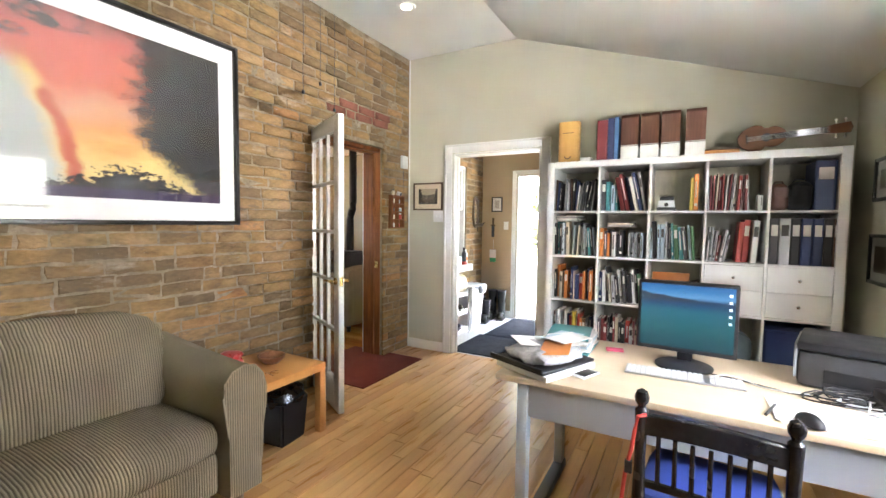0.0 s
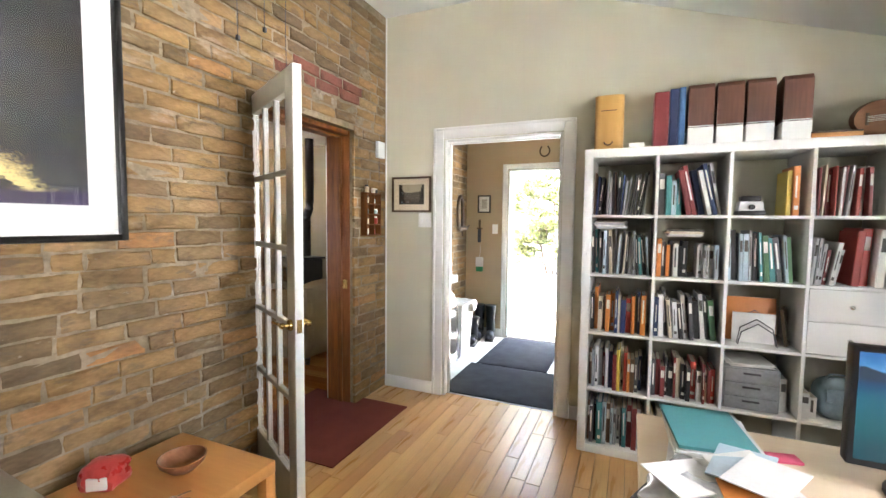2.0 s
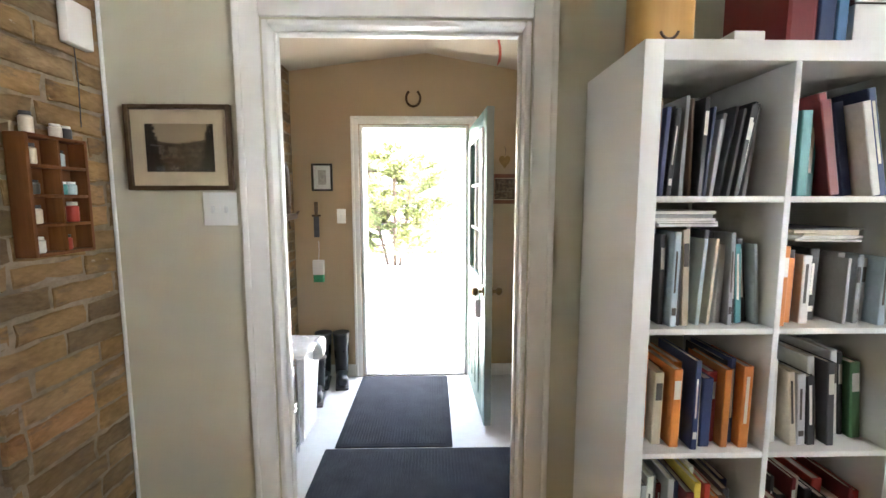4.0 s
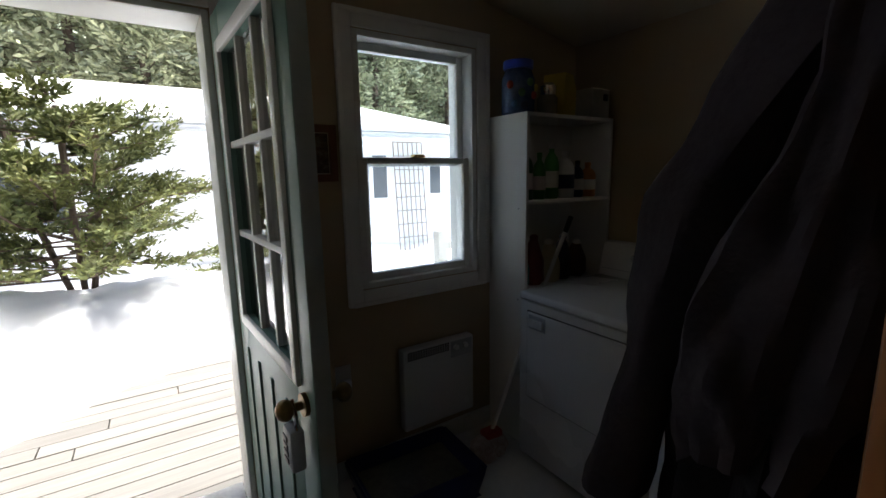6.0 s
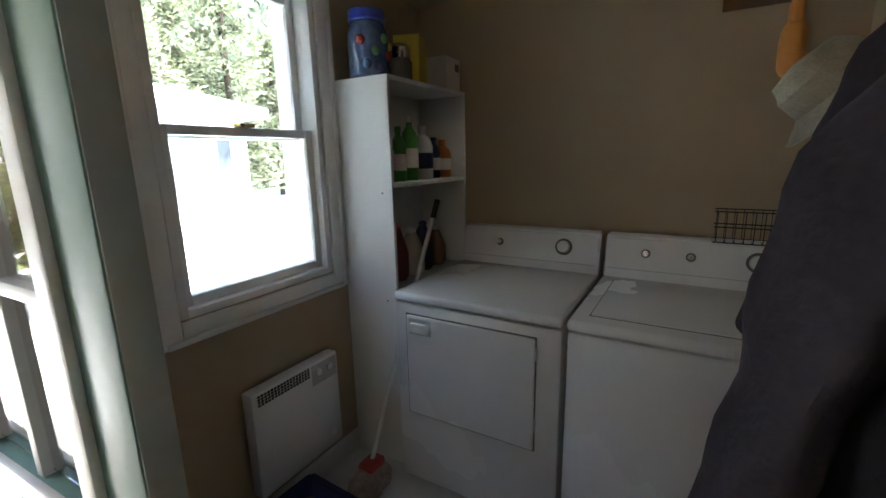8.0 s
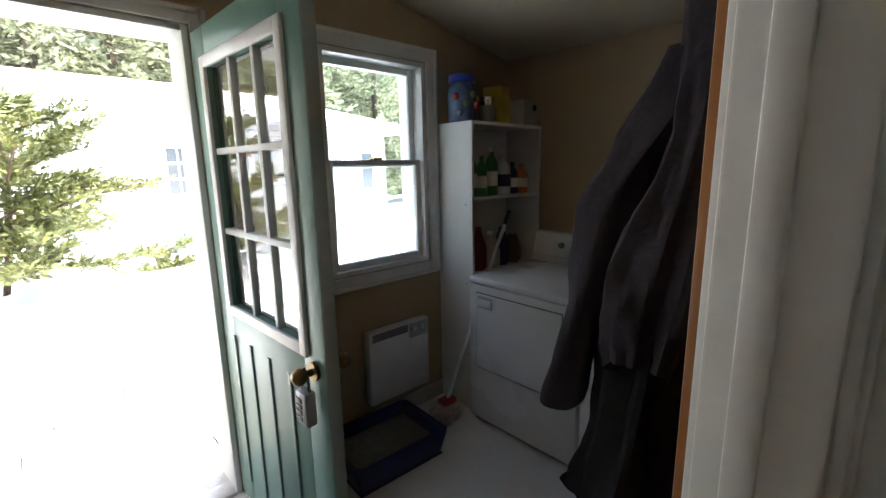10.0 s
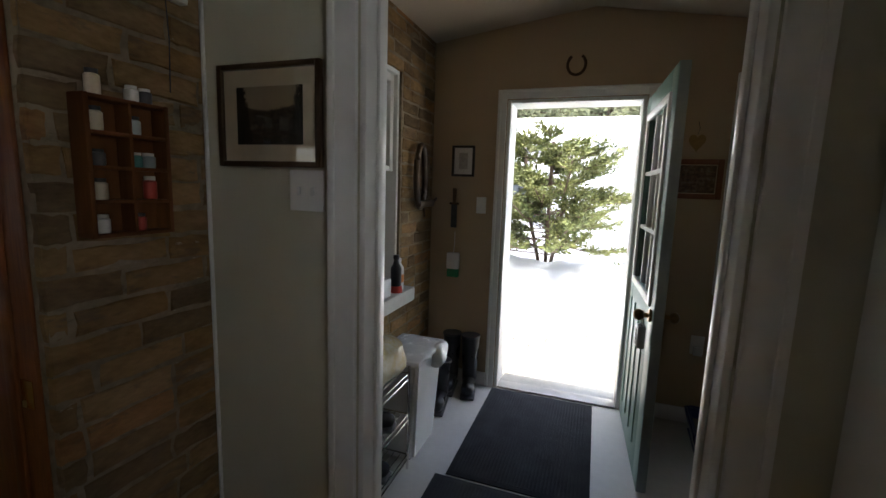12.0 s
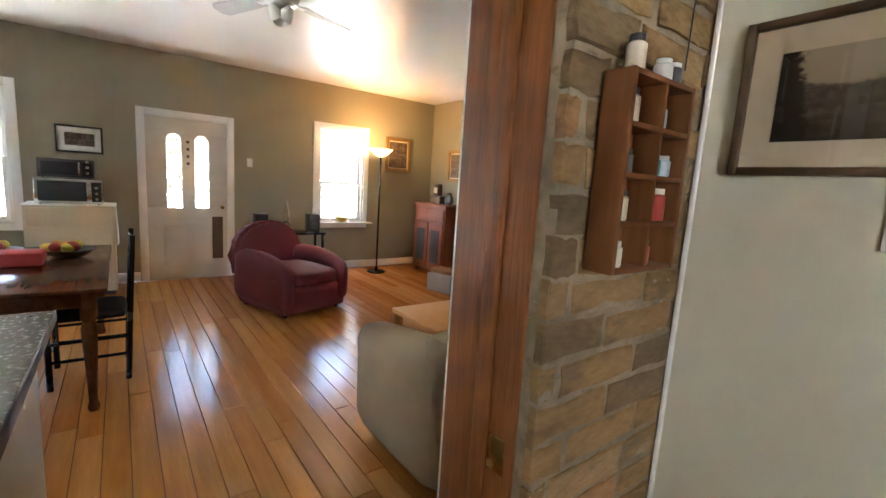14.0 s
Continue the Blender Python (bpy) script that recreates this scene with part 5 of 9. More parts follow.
bx("panel", t_, MATBOARD, (-0.03, -0.062, 0.015), (0.035, -0.052, 0.06), 0.003, "white printed panel")
t_ = thing("key_ring", "small ring of metal keys on the side table", "keys", (-2.06, 1.52, 0.4505), 20)
tube("ring", t_, CHROME, [(0.016 * math.cos(a), 0.016 * math.sin(a), 0.004) for a in (radians(30 * i) for i in range(13))], 0.0015, 6)
for i in range(3):
    bm = bmesh.new()
    add_box(bm, (0.018, -0.003, 0.001 + 0.003 * i), (0.06, 0.003, 0.003 + 0.003 * i), 0, 1, Matrix.Rotation(radians(40 * i - 30), 4, "Z"))
    part("key", bm, BRASS if i == 1 else CHROME, t_)

# desk
DX0, DX1, DY0, DY1, DZ = -0.61, 1.04, 1.49, 2.27, 0.73


def desk():
    t = thing("desk", "office desk with birch laminate top and grey steel legs", "desk", (0, 0, 0))
    bx("desktop", t, DESKTOP, (DX0, DY0, DZ - 0.028), (DX1, DY1, DZ), 0.006)
    bx("front_beam", t, GREYMETAL, (DX0 + 0.136, DY0 + 0.03, DZ - 0.17), (DX1 - 0.101, DY0 + 0.06, DZ - 0.029), 0.004)
    bx("rear_beam", t, GREYMETAL, (DX0 + 0.136, DY1 - 0.1, DZ - 0.17), (DX1 - 0.101, DY1 - 0.07, DZ - 0.029), 0.004)
    for x in (DX0 + 0.09, DX1 - 0.1):
        bx("leg", t, GREYMETAL, (x, DY0 + 0.02, 0.05), (x + 0.045, DY0 + 0.075, DZ - 0.029), 0.006)
        bx("leg", t, GREYMETAL, (x, DY1 - 0.125, 0.05), (x + 0.045, DY1 - 0.07, DZ - 0.029), 0.006)
        bx("foot_bar", t, DARKGREY, (x - 0.005, DY0 + 0.04, 0.0), (x + 0.05, DY1 - 0.04, 0.05), 0.01)


desk()


def monitor():
    m = bpy.data.materials.new("sea_wallpaper_screen")
    m.use_nodes = True
    n, k = m.node_tree.nodes, m.node_tree.links
    b = n["Principled BSDF"]
    tc, sp = n.new("ShaderNodeTexCoord"), n.new("ShaderNodeSeparateXYZ")
    k.new(tc.outputs["Generated"], sp.inputs[0])
    ns, mp = n.new("ShaderNodeTexNoise"), n.new("ShaderNodeMapping")
    mp.inputs["Scale"].default_value = (5, 1, 14)
    ns.inputs["Scale"].default_value = 2.2
    k.new(tc.outputs["Generated"], mp.inputs[0]), k.new(mp.outputs[0], ns.inputs[0])
    ad = n.new("ShaderNodeMath")
    ad.operation = "MULTIPLY_ADD"
    ad.inputs[1].default_value = 0.055
    k.new(ns.outputs[0], ad.inputs[0]), k.new(sp.outputs[2], ad.inputs[2])
    rp = n.new("ShaderNodeValToRGB")
    el = rp.color_ramp.elements
    el[0].position, el[0].color = 0.05, (0.01, 0.06, 0.08, 1)
    el[1].position, el[1].color = 1.0, (0.03, 0.14, 0.36, 1)
    for p, c in ((0.35, (0.015, 0.12, 0.14)), (0.6, (0.02, 0.14, 0.2)), (0.72, (0.012, 0.07, 0.16)), (0.78, (0.02, 0.05, 0.12)), (0.84, (0.12, 0.32, 0.6)), (0.93, (0.05, 0.22, 0.5))):
        e = el.new(p)
        e.color = (*c, 1)
    k.new(ad.outputs[0], rp.inputs[0])
    hs, h1, h2, h3, mx = n.new("ShaderNodeTexNoise"), n.new("ShaderNodeMath"), n.new("ShaderNodeMath"), n.new("ShaderNodeMapRange"), n.new("ShaderNodeMix")
    hs.inputs["Scale"].default_value = 5.0
    k.new(tc.outputs["Generated"], hs.inputs[0])
    h1.operation, h1.inputs[1].default_value = "MULTIPLY_ADD", 0.16
    k.new(sp.outputs[0], h1.inputs[0]), k.new(sp.outputs[2], h1.inputs[2])
    h2.operation, h2.inputs[1].default_value = "MULTIPLY_ADD", -0.12
    k.new(hs.outputs[0], h2.inputs[0]), k.new(h1.outputs[0], h2.inputs[2])
    h3.inputs[1].default_value, h3.inputs[2].default_value = 0.80, 0.81
    k.new(h2.outputs[0], h3.inputs[0])
    hill, sea = n.new("ShaderNodeMath"), n.new("ShaderNodeMath")
    sea.operation, sea.inputs[1].default_value = "GREATER_THAN", 0.74
    k.new(sp.outputs[2], sea.inputs[0])
    hill.operation = "SUBTRACT"
    hill.use_clamp = True
    k.new(sea.outputs[0], hill.inputs[0]), k.new(h3.outputs[0], hill.inputs[1])
    mx.data_type = "RGBA"
    k.new(hill.outputs[0], mx.inputs[0]), k.new(rp.outputs[0], mx.inputs[6])
    mx.inputs[7].default_value = (0.03, 0.05, 0.085, 1)
    b.inputs["Base Color"].default_value = (0.01, 0.01, 0.01, 1)
    b.inputs["Roughness"].default_value = 0.35
    b.inputs["Specular IOR Level"].default_value = 0.2
    k.new(mx.outputs[2], b.inputs["Emission Color"])
    b.inputs["Emission Strength"].default_value = 0.027
    t = thing("computer_monitor", "black flat computer monitor showing a sea wallpaper", "monitor", (0.08, 2.0, DZ + 0.0005), -4)
    W2 = 0.195
    bx("housing", t, BLACKPLASTIC, (-W2, 0, 0.06), (W2, 0.045, 0.375), 0.006)
    bx("screen", t, m, (-W2 + 0.014, -0.001, 0.08), (W2 - 0.014, 0.001, 0.362), 0, "lit screen with blue-green sea")
    for i in range(5):
        bx("screen_icon", t, glow("screen_icon_white", (0.55, 0.6, 0.65), 0.018), (W2 - 0.036, -0.0015, 0.325 - 0.03 * i), (W2 - 0.024, -0.0012, 0.336 - 0.03 * i), 0)
    bx("stem", t, BLACKPLASTIC, (-0.03, 0.03, 0.015), (0.03, 0.06, 0.14), 0.005)
    bm = bmesh.new()
    add_lathe(bm, [(0.115, 0), (0.115, 0.008), (0.1, 0.014), (0.03, 0.02), (0.001, 0.02)], seg=32)
    part("base", bm, BLACKPLASTIC, t)


monitor()


def keyboard():
    t = thing("keyboard", "slim white full-size keyboard on the desk", "keyboard", (0.075, 1.835, DZ + 0.0005), 1)
    bx("body", t, surface("aluminium", (0.5, 0.5, 0.51), (0.55, 0.55, 0.56), 0.35, 5, 0.02, 0.9), (-0.215, -0.057, 0), (0.215, 0.057, 0.008), 0.003)
    bm = bmesh.new()
    add_box(bm, (0, 0, 0), (0.0158, 0.0158, 0.0035), 0.0015, 1)
    km = mesh_of(bm, "key", APPLIANCE, False)
    for r in range(6):
        for c in range(22):
            x = -0.21 + c * 0.0192
            if c == 15:
                continue
            if r == 3 and 15 < c < 19:
                continue
            o = new("key", km)
            o.parent = t
            o.matrix_basis = Matrix.Translation((x, -0.053 + r * 0.0182, 0.0082))


keyboard()
t_ = thing("mobile_phone", "white mobile phone with black screen on the desk", "phone", (-0.275, 1.66, DZ + 0.0005), -22)
bx("body", t_, APPLIANCE, (-0.03, -0.06, 0), (0.03, 0.06, 0.008), 0.003)
bx("screen", t_, BLACKPLASTIC, (-0.026, -0.045, 0.0078), (0.026, 0.045, 0.0086), 0.0003)
# paper tray
t_ = thing("letter_tray", "black letter tray heaped with papers and plastic bags", "tray", (-0.455, 1.69, DZ + 0.0005), -24)
bx("paper_ream", t_, MATBOARD, (-0.13, -0.17, 0), (0.15, 0.15, 0.025), 0.003, "ream of white paper")
bx("tray", t_, BLACKPLASTIC, (-0.15, -0.18, 0.026), (0.14, 0.16, 0.04), 0.004)
bx("tray_wall", t_, BLACKPLASTIC, (-0.15, -0.19, 0.04), (0.14, -0.18, 0.055), 0.002)
bm = bmesh.new()
cushion(bm, (-0.12, -0.14, 0.041), (0.12, 0.13, 0.09), 0.02, 0.012)
for v in bm.verts:
    v.co += 0.02 * Vector((noise.noise(v.co * 18), noise.noise(v.co * 19 + Vector((3, 0, 0))), noise.noise(v.co * 17 + Vector((0, 7, 0)))))
    v.co.z = max(v.co.z, 0.041)
part("plastic_bag", bm, surface("clear_bag", (0.3, 0.31, 0.32), (0.6, 0.61, 0.62), 0.2, 16, 0.5), t_, "crumpled clear plastic bag")
for i, (cn, dx, dy, rz, tl) in enumerate((("white", 0.0, 0.02, 12, 4), ("white", -0.05, -0.03, -25, -5), ("orange", 0.09, -0.04, 30, 8), ("white", 0.05, 0.06, 50, 6), ("pale blue", 0.03, 0.08, 5, 3), ("white", 0.08, 0.05, -8, 2))):
    bm = bmesh.new()
    add_box(bm, (-0.06, -0.08, 0), (0.06, 0.08, 0.003), 0, 1, Matrix.Translation((dx, dy, 0.096 + 0.007 * i)) @ Euler((radians(tl), radians(-tl), radians(rz))).to_matrix().to_4x4())
    part("paper", bm, COVER[cn], t_)
stack("brochure_pile", "fanned pile of white and blue brochures on the desk", -0.42, 2.04, DZ + 0.0005, 11, 0.2, 0.28, ["white", "white", "pale blue", "white", "teal", "pale blue", "white"], 21)
t_ = thing("sticky_notes", "bright pink sticky note pad on the desk", "notepad", (-0.22, 2.1, DZ + 0.0005), 12)
bx("pad", t_, surface("pink_paper", (0.75, 0.1, 0.2), (0.8, 0.14, 0.25), 0.8, 10, 0), (-0.04, -0.025, 0), (0.04, 0.025, 0.008), 0.001)
# papers at the chair's side
stack("paper_sheets", "white papers lying on the desk", 0.5, 1.64, DZ + 0.0005, 5, 0.3, 0.22, ["white"], 31, tmin=0.0008, tmax=0.0015)
stack("paper_sheets", "white papers lying on the desk", 0.8, 1.66, DZ + 0.0005, 4, 0.28, 0.21, ["white"], 32, tmin=0.0008, tmax=0.0015)
t_ = thing("computer_mouse", "black computer mouse on white papers", "mouse", (0.43, 1.55, DZ + 0.008), 20)
bm = bmesh.new()
add_ball(bm, (0, 0, 0.0), 0.05, (0.62, 1.05, 0.62), 20, 12)
for v in bm.verts:
    v.co.z = max(v.co.z, 0.0)
part("body", bm, BLACKPLASTIC, t_)
t_ = thing("pen", "dark pen on the desk", "pen", (0.34, 1.62, DZ + 0.006), 70)
rod("barrel", t_, DARKGREY, (-0.06, 0, 0), (0.06, 0, 0), 0.005, seg=10)
rod("tip", t_, CHROME, (0.06, 0, 0), (0.075, 0, 0), 0.004, 0.001, 10)


def printer():
    t = thing("printer", "black flatbed printer with grey sides on the desk", "printer", (0.74, 2.07, DZ + 0.0005), -14)
    bx("body", t, DARKGREY, (-0.24, -0.16, 0.0), (0.24, 0.16, 0.14), 0.02)
    bx("scanner_lid", t, BLACKPLASTIC, (-0.245, -0.165, 0.142), (0.245, 0.165, 0.18), 0.015)
    bx("side_panel", t, GREYMETAL, (-0.252, -0.15, 0.03), (-0.24, 0.14, 0.165), 0.005)
    bx("paper_slot", t, BLACKPLASTIC, (-0.16, -0.164, 0.03), (0.16, -0.158, 0.08), 0.002)
    bx("control_panel", t, GREYMETAL, (0.1, -0.167, 0.1), (0.22, -0.158, 0.13), 0.002)


printer()
t_ = thing("hard_drive", "black external drive boxes beside the printer", "drive", (0.76, 1.82, DZ + 0.0005), 12)
for i in range(2):
    bx("case", t_, BLACKPLASTIC if i else DARKGREY, (-0.1 + 0.01 * i, -0.06, 0.001 + 0.033 * i), (0.1, 0.06, 0.032 + 0.033 * i), 0.004)
t_ = thing("modem", "dark modem box among the cables", "modem", (0.95, 1.85, DZ + 0.0005), -10)
bx("case", t_, DARKGREY, (-0.08, -0.05, 0), (0.08, 0.05, 0.045), 0.006)


def cables(seed, n, centre, spread, material, label, r=0.003):
    rng = random.Random(seed)
    t = thing("cable_tangle", label, "cables", (centre[0], centre[1], DZ + 0.0005))
    for i in range(n):
        pts, a = [], rng.uniform(0, 6.3)
        cx, cy = rng.uniform(-0.05, 0.05), rng.uniform(-0.04, 0.04)
        ra = rng.uniform(0.4, 1.0) * spread
        turns = rng.choice((0.9, 1.4, 2.1))
        for j in range(34):
            f = j / 33
            b = a + turns * 6.28 * f
            pts.append((cx + ra * math.cos(b) * (1 + 0.2 * math.sin(3 * b + i)), cy + 0.6 * ra * math.sin(b) * (1 + 0.2 * math.cos(2 * b)), r + 0.004 * i * (0.5 + 0.5 * math.sin(5 * f + i)) + 0.012 * rng.random() * (i % 3)))
        tube("cable", t, material, pts, r, 6)


cables(1, 5, (0.62, 1.84), 0.12, BLACKPLASTIC, "tangle of black cables on the desk")
cables(2, 4, (0.72, 1.80), 0.14, APPLIANCE, "tangle of white cables on the desk")
t_ = thing("monitor_cable", "black cable running across the desk", "cable", (0, 0, DZ + 0.0005))
tube("cable", t_, BLACKPLASTIC, [(0.12 + 0.06 * i, 1.93 + 0.02 * math.sin(i * 0.9) - 0.012 * i, 0.004) for i in range(9)], 0.003, 6)
t_ = thing("keyboard_cable", "white keyboard cable curling over the desk", "cable", (0, 0, DZ + 0.0005))
tube("cable", t_, APPLIANCE, [(0.16 + 0.03 * i, 1.87 + 0.05 * math.sin(i * 0.55), 0.004 + 0.01 * abs(math.sin(i * 0.55))) for i in range(12)], 0.0025, 6)


def spindle_chair():
    t = thing("spindle_chair", "black lacquered spindle-back chair with blue cushion at the desk", "chair", (0.155, 1.28, 0), -4)
    for x in (-0.19, 0.19):
        bm = bmesh.new()
        add_lathe(bm, [(0.014, 0), (0.019, 0.1), (0.016, 0.2), (0.02, 0.42), (0.02, 0.5), (0.016, 0.62), (0.019, 0.74), (0.02, 0.775), (0.012, 0.785), (0.012, 0.79), (0.02, 0.803), (0.022, 0.818), (0.016, 0.835), (0.004, 0.842)], (x, 0, 0), 20)
        part("back_post", bm, BLACKPAINT, t)
    rail = []
    bm = bmesh.new()
    for i in range(15):
        f = i / 14
        x = -0.18 + 0.36 * f
        rail.append((x, -0.03 * math.sin(math.pi * f), 0.735 + 0.02 * math.sin(math.pi * f)))
    ring = []
    for x, y, z in rail:
        ring.append([bm.verts.new(p) for p in ((x, y - 0.012, z - 0.035), (x, y + 0.012, z - 0.035), (x, y + 0.012, z + 0.03), (x, y - 0.012, z + 0.03))])
    for q, w in zip(ring, ring[1:]):
        for j in range(4):
            bm.faces.new((q[j], q[(j + 1) % 4], w[(j + 1) % 4], w[j]))
    bm.faces.new(ring[0]), bm.faces.new(ring[-1])
    bmesh.ops.bevel(bm, geom=bm.edges[:], offset=0.004, segments=1, affect="EDGES")
    part("crest_rail", bm, BLACKPAINT, t)
    bx("lower_rail", t, BLACKPAINT, (-0.18, -0.009, 0.53), (0.18, 0.009, 0.555), 0.006)
    for i in range(7):
        x = -0.138 + 0.046 * i
        y = -0.03 * math.sin(math.pi * (x + 0.18) / 0.36)
        bm = bmesh.new()
        add_rod(bm, (x, 0, 0.55), (x, y, 0.71), 0.0075, 0.0065, 12)
        part("spindle", bm, BLACKPAINT, t)
    bx("seat", t, BLACKPAINT, (-0.21, -0.01, 0.42), (0.21, 0.4, 0.45), 0.012)
    bm = bmesh.new()
    cushion(bm, (-0.19, 0.02, 0.452), (0.19, 0.38, 0.50), 0.02, 0.008)
    part("cushion", bm, surface("royal_blue_cloth", (0.018, 0.045, 0.24), (0.03, 0.065, 0.32), 0.9, 8, 0.3, fine=160), t, "royal blue seat cushion")
    for x in (-0.18, 0.18):
        rod("front_leg", t, BLACKPAINT, (x, 0.37, 0), (x * 0.95, 0.36, 0.425), 0.013, 0.02)
        rod("stretcher", t, BLACKPAINT, (x, 0.0, 0.2), (x, 0.37, 0.2), 0.009)
    for y in (0.0, 0.37):
        rod("stretcher", t, BLACKPAINT, (-0.18, y, 0.25), (0.18, y, 0.25), 0.009)


spindle_chair()
t_ = thing("lanyard", "red lanyard hanging from the chair's back post", "lanyard", (-0.037, 1.29, 0.0))
RED = surface("red_webbing", (0.5, 0.04, 0.03), (0.6, 0.07, 0.05), 0.7, 10, 0.2)
tube("strap", t_, RED, [(0.018, -0.02, 0.77), (-0.005, -0.03, 0.765), (-0.012, -0.03, 0.72), (-0.02, -0.03, 0.66), (-0.035, -0.03, 0.58), (-0.045, -0.03, 0.48), (-0.05, -0.03, 0.4)], 0.006, 8)
bx("clip", t_, BLACKPLASTIC, (-0.038, -0.04, 0.58), (-0.016, -0.022, 0.62), 0.003)
# ceiling light and wires
t_ = thing("recessed_light", "lit white recessed ceiling spotlight", "ceiling light", (-1.94, 2.77, 3.07))
bm = bmesh.new()
add_lathe(bm, [(0.04, -0.002), (0.04, -0.006), (0.07, -0.008), (0.075, -0.001)], seg=28)
part("trim_ring", bm, TRIM, t_)
rod("bulb", t_, glow("warm_bulb", (1.0, 0.9, 0.72), 1.0), (0, 0, -0.004), (0, 0, -0.012), 0.045, 0.035, 24)
# Round black fitting taken as a spot lamp; it gives no light.
t_ = thing("ceiling_speaker", "small round black spot lamp under the ceiling", "ceiling light", (-2.18, 2.33, 3.07))
lathe("housing", t_, BLACKPLASTIC, [(0.03, 0), (0.06, -0.01), (0.066, -0.05), (0.055, -0.06), (0.001, -0.058)])
for y, z in ((2.44, 2.47), (2.26, 2.36), (2.6, 2.30)):
    t_ = thing("hanging_wire", "thin dark wire hanging down the brick wall", "wire", (BX + 0.012, y, 0), group="wires on the brick wall")
    tube("wire", t_, DARKGREY, [(0, 0, 3.068), (0.002, 0.004, 2.8), (0, -0.003, 2.55), (0, 0, z)], 0.0018, 5)
    bx("end_clip", t_, DARKGREY, (-0.008, -0.009, z - 0.025), (0.008, 0.009, z), 0.002)
# rack with small jars on the brick beside the doorway
def spice_rack():
    CHERRY = wood("cherry_rack", (0.12, 0.04, 0.012), (0.22, 0.08, 0.024), 2, 0.65, spec=0.25)
    y0, y1, z0, z1, d = 3.375, 3.58, 1.3, 1.63, 0.055
    t = thing("spice_rack", "small cherry wood rack on brick holding little jars", "rack", (BX + 0.003, y0, z0))
    w, h = y1 - y0, z1 - z0
    for y in (0, w - 0.012):
        bx("side", t, CHERRY, (0, y, 0), (d, y + 0.012, h), 0.002)
    bx("back", t, CHERRY, (0, 0.012, 0), (0.006, w - 0.012, h), 0)
    for i in range(5):
        z = i * (h - 0.01) / 4
        bx("shelf", t, CHERRY, (0.006, 0.012, z), (d, w - 0.012, z + 0.009), 0.001)
    bx("divider", t, CHERRY, (0.006, w / 2 - 0.004, 0.009), (d, w / 2 + 0.004, h - 0.01), 0.001)
    rng = random.Random(9)
    cols = [COVER[c] for c in ("cream", "white", "pale blue", "red", "dark grey", "teal", "silver")]
    for i in range(5):
        for y in (0.05, 0.155, 0.195):
            if rng.random() < 0.2:
                continue
            z = z0 + i * (h - 0.01) / 4 + 0.0095
            hh = rng.uniform(0.035, 0.06)
            j = thing("spice_jar", "tiny jar standing in the wall rack", "jar", (BX + 0.033, y0 + y * 0.85 - 0.005, z), group="jars in the wall rack")
            lathe("glass", j, rng.choice(cols), [(0.014, 0), (0.016, 0.004), (0.016, hh * 0.75), (0.011, hh * 0.82)], seg=14)
            lathe("lid", j, MATBOARD if rng.random() < 0.6 else DARKGREY, [(0.013, hh * 0.82), (0.013, hh), (0.001, hh)], seg=14)


spice_rack()
t_ = thing("door_chime", "small white door chime box on brick", "chime", (BX + 0.003, 3.58, 1.92))
bx("case", t_, TRIM, (0, 0, 0), (0.03, 0.1, 0.13), 0.006)
tube("wire", t_, DARKGREY, [(0.004, 0.05, 0), (0.004, 0.055, -0.1), (0.004, 0.05, -0.24)], 0.0015, 5)
OLDBRASS = surface("tarnished_brass", (0.16, 0.11, 0.05), (0.3, 0.2, 0.08), 0.38, 30, 0.15, 0.9)


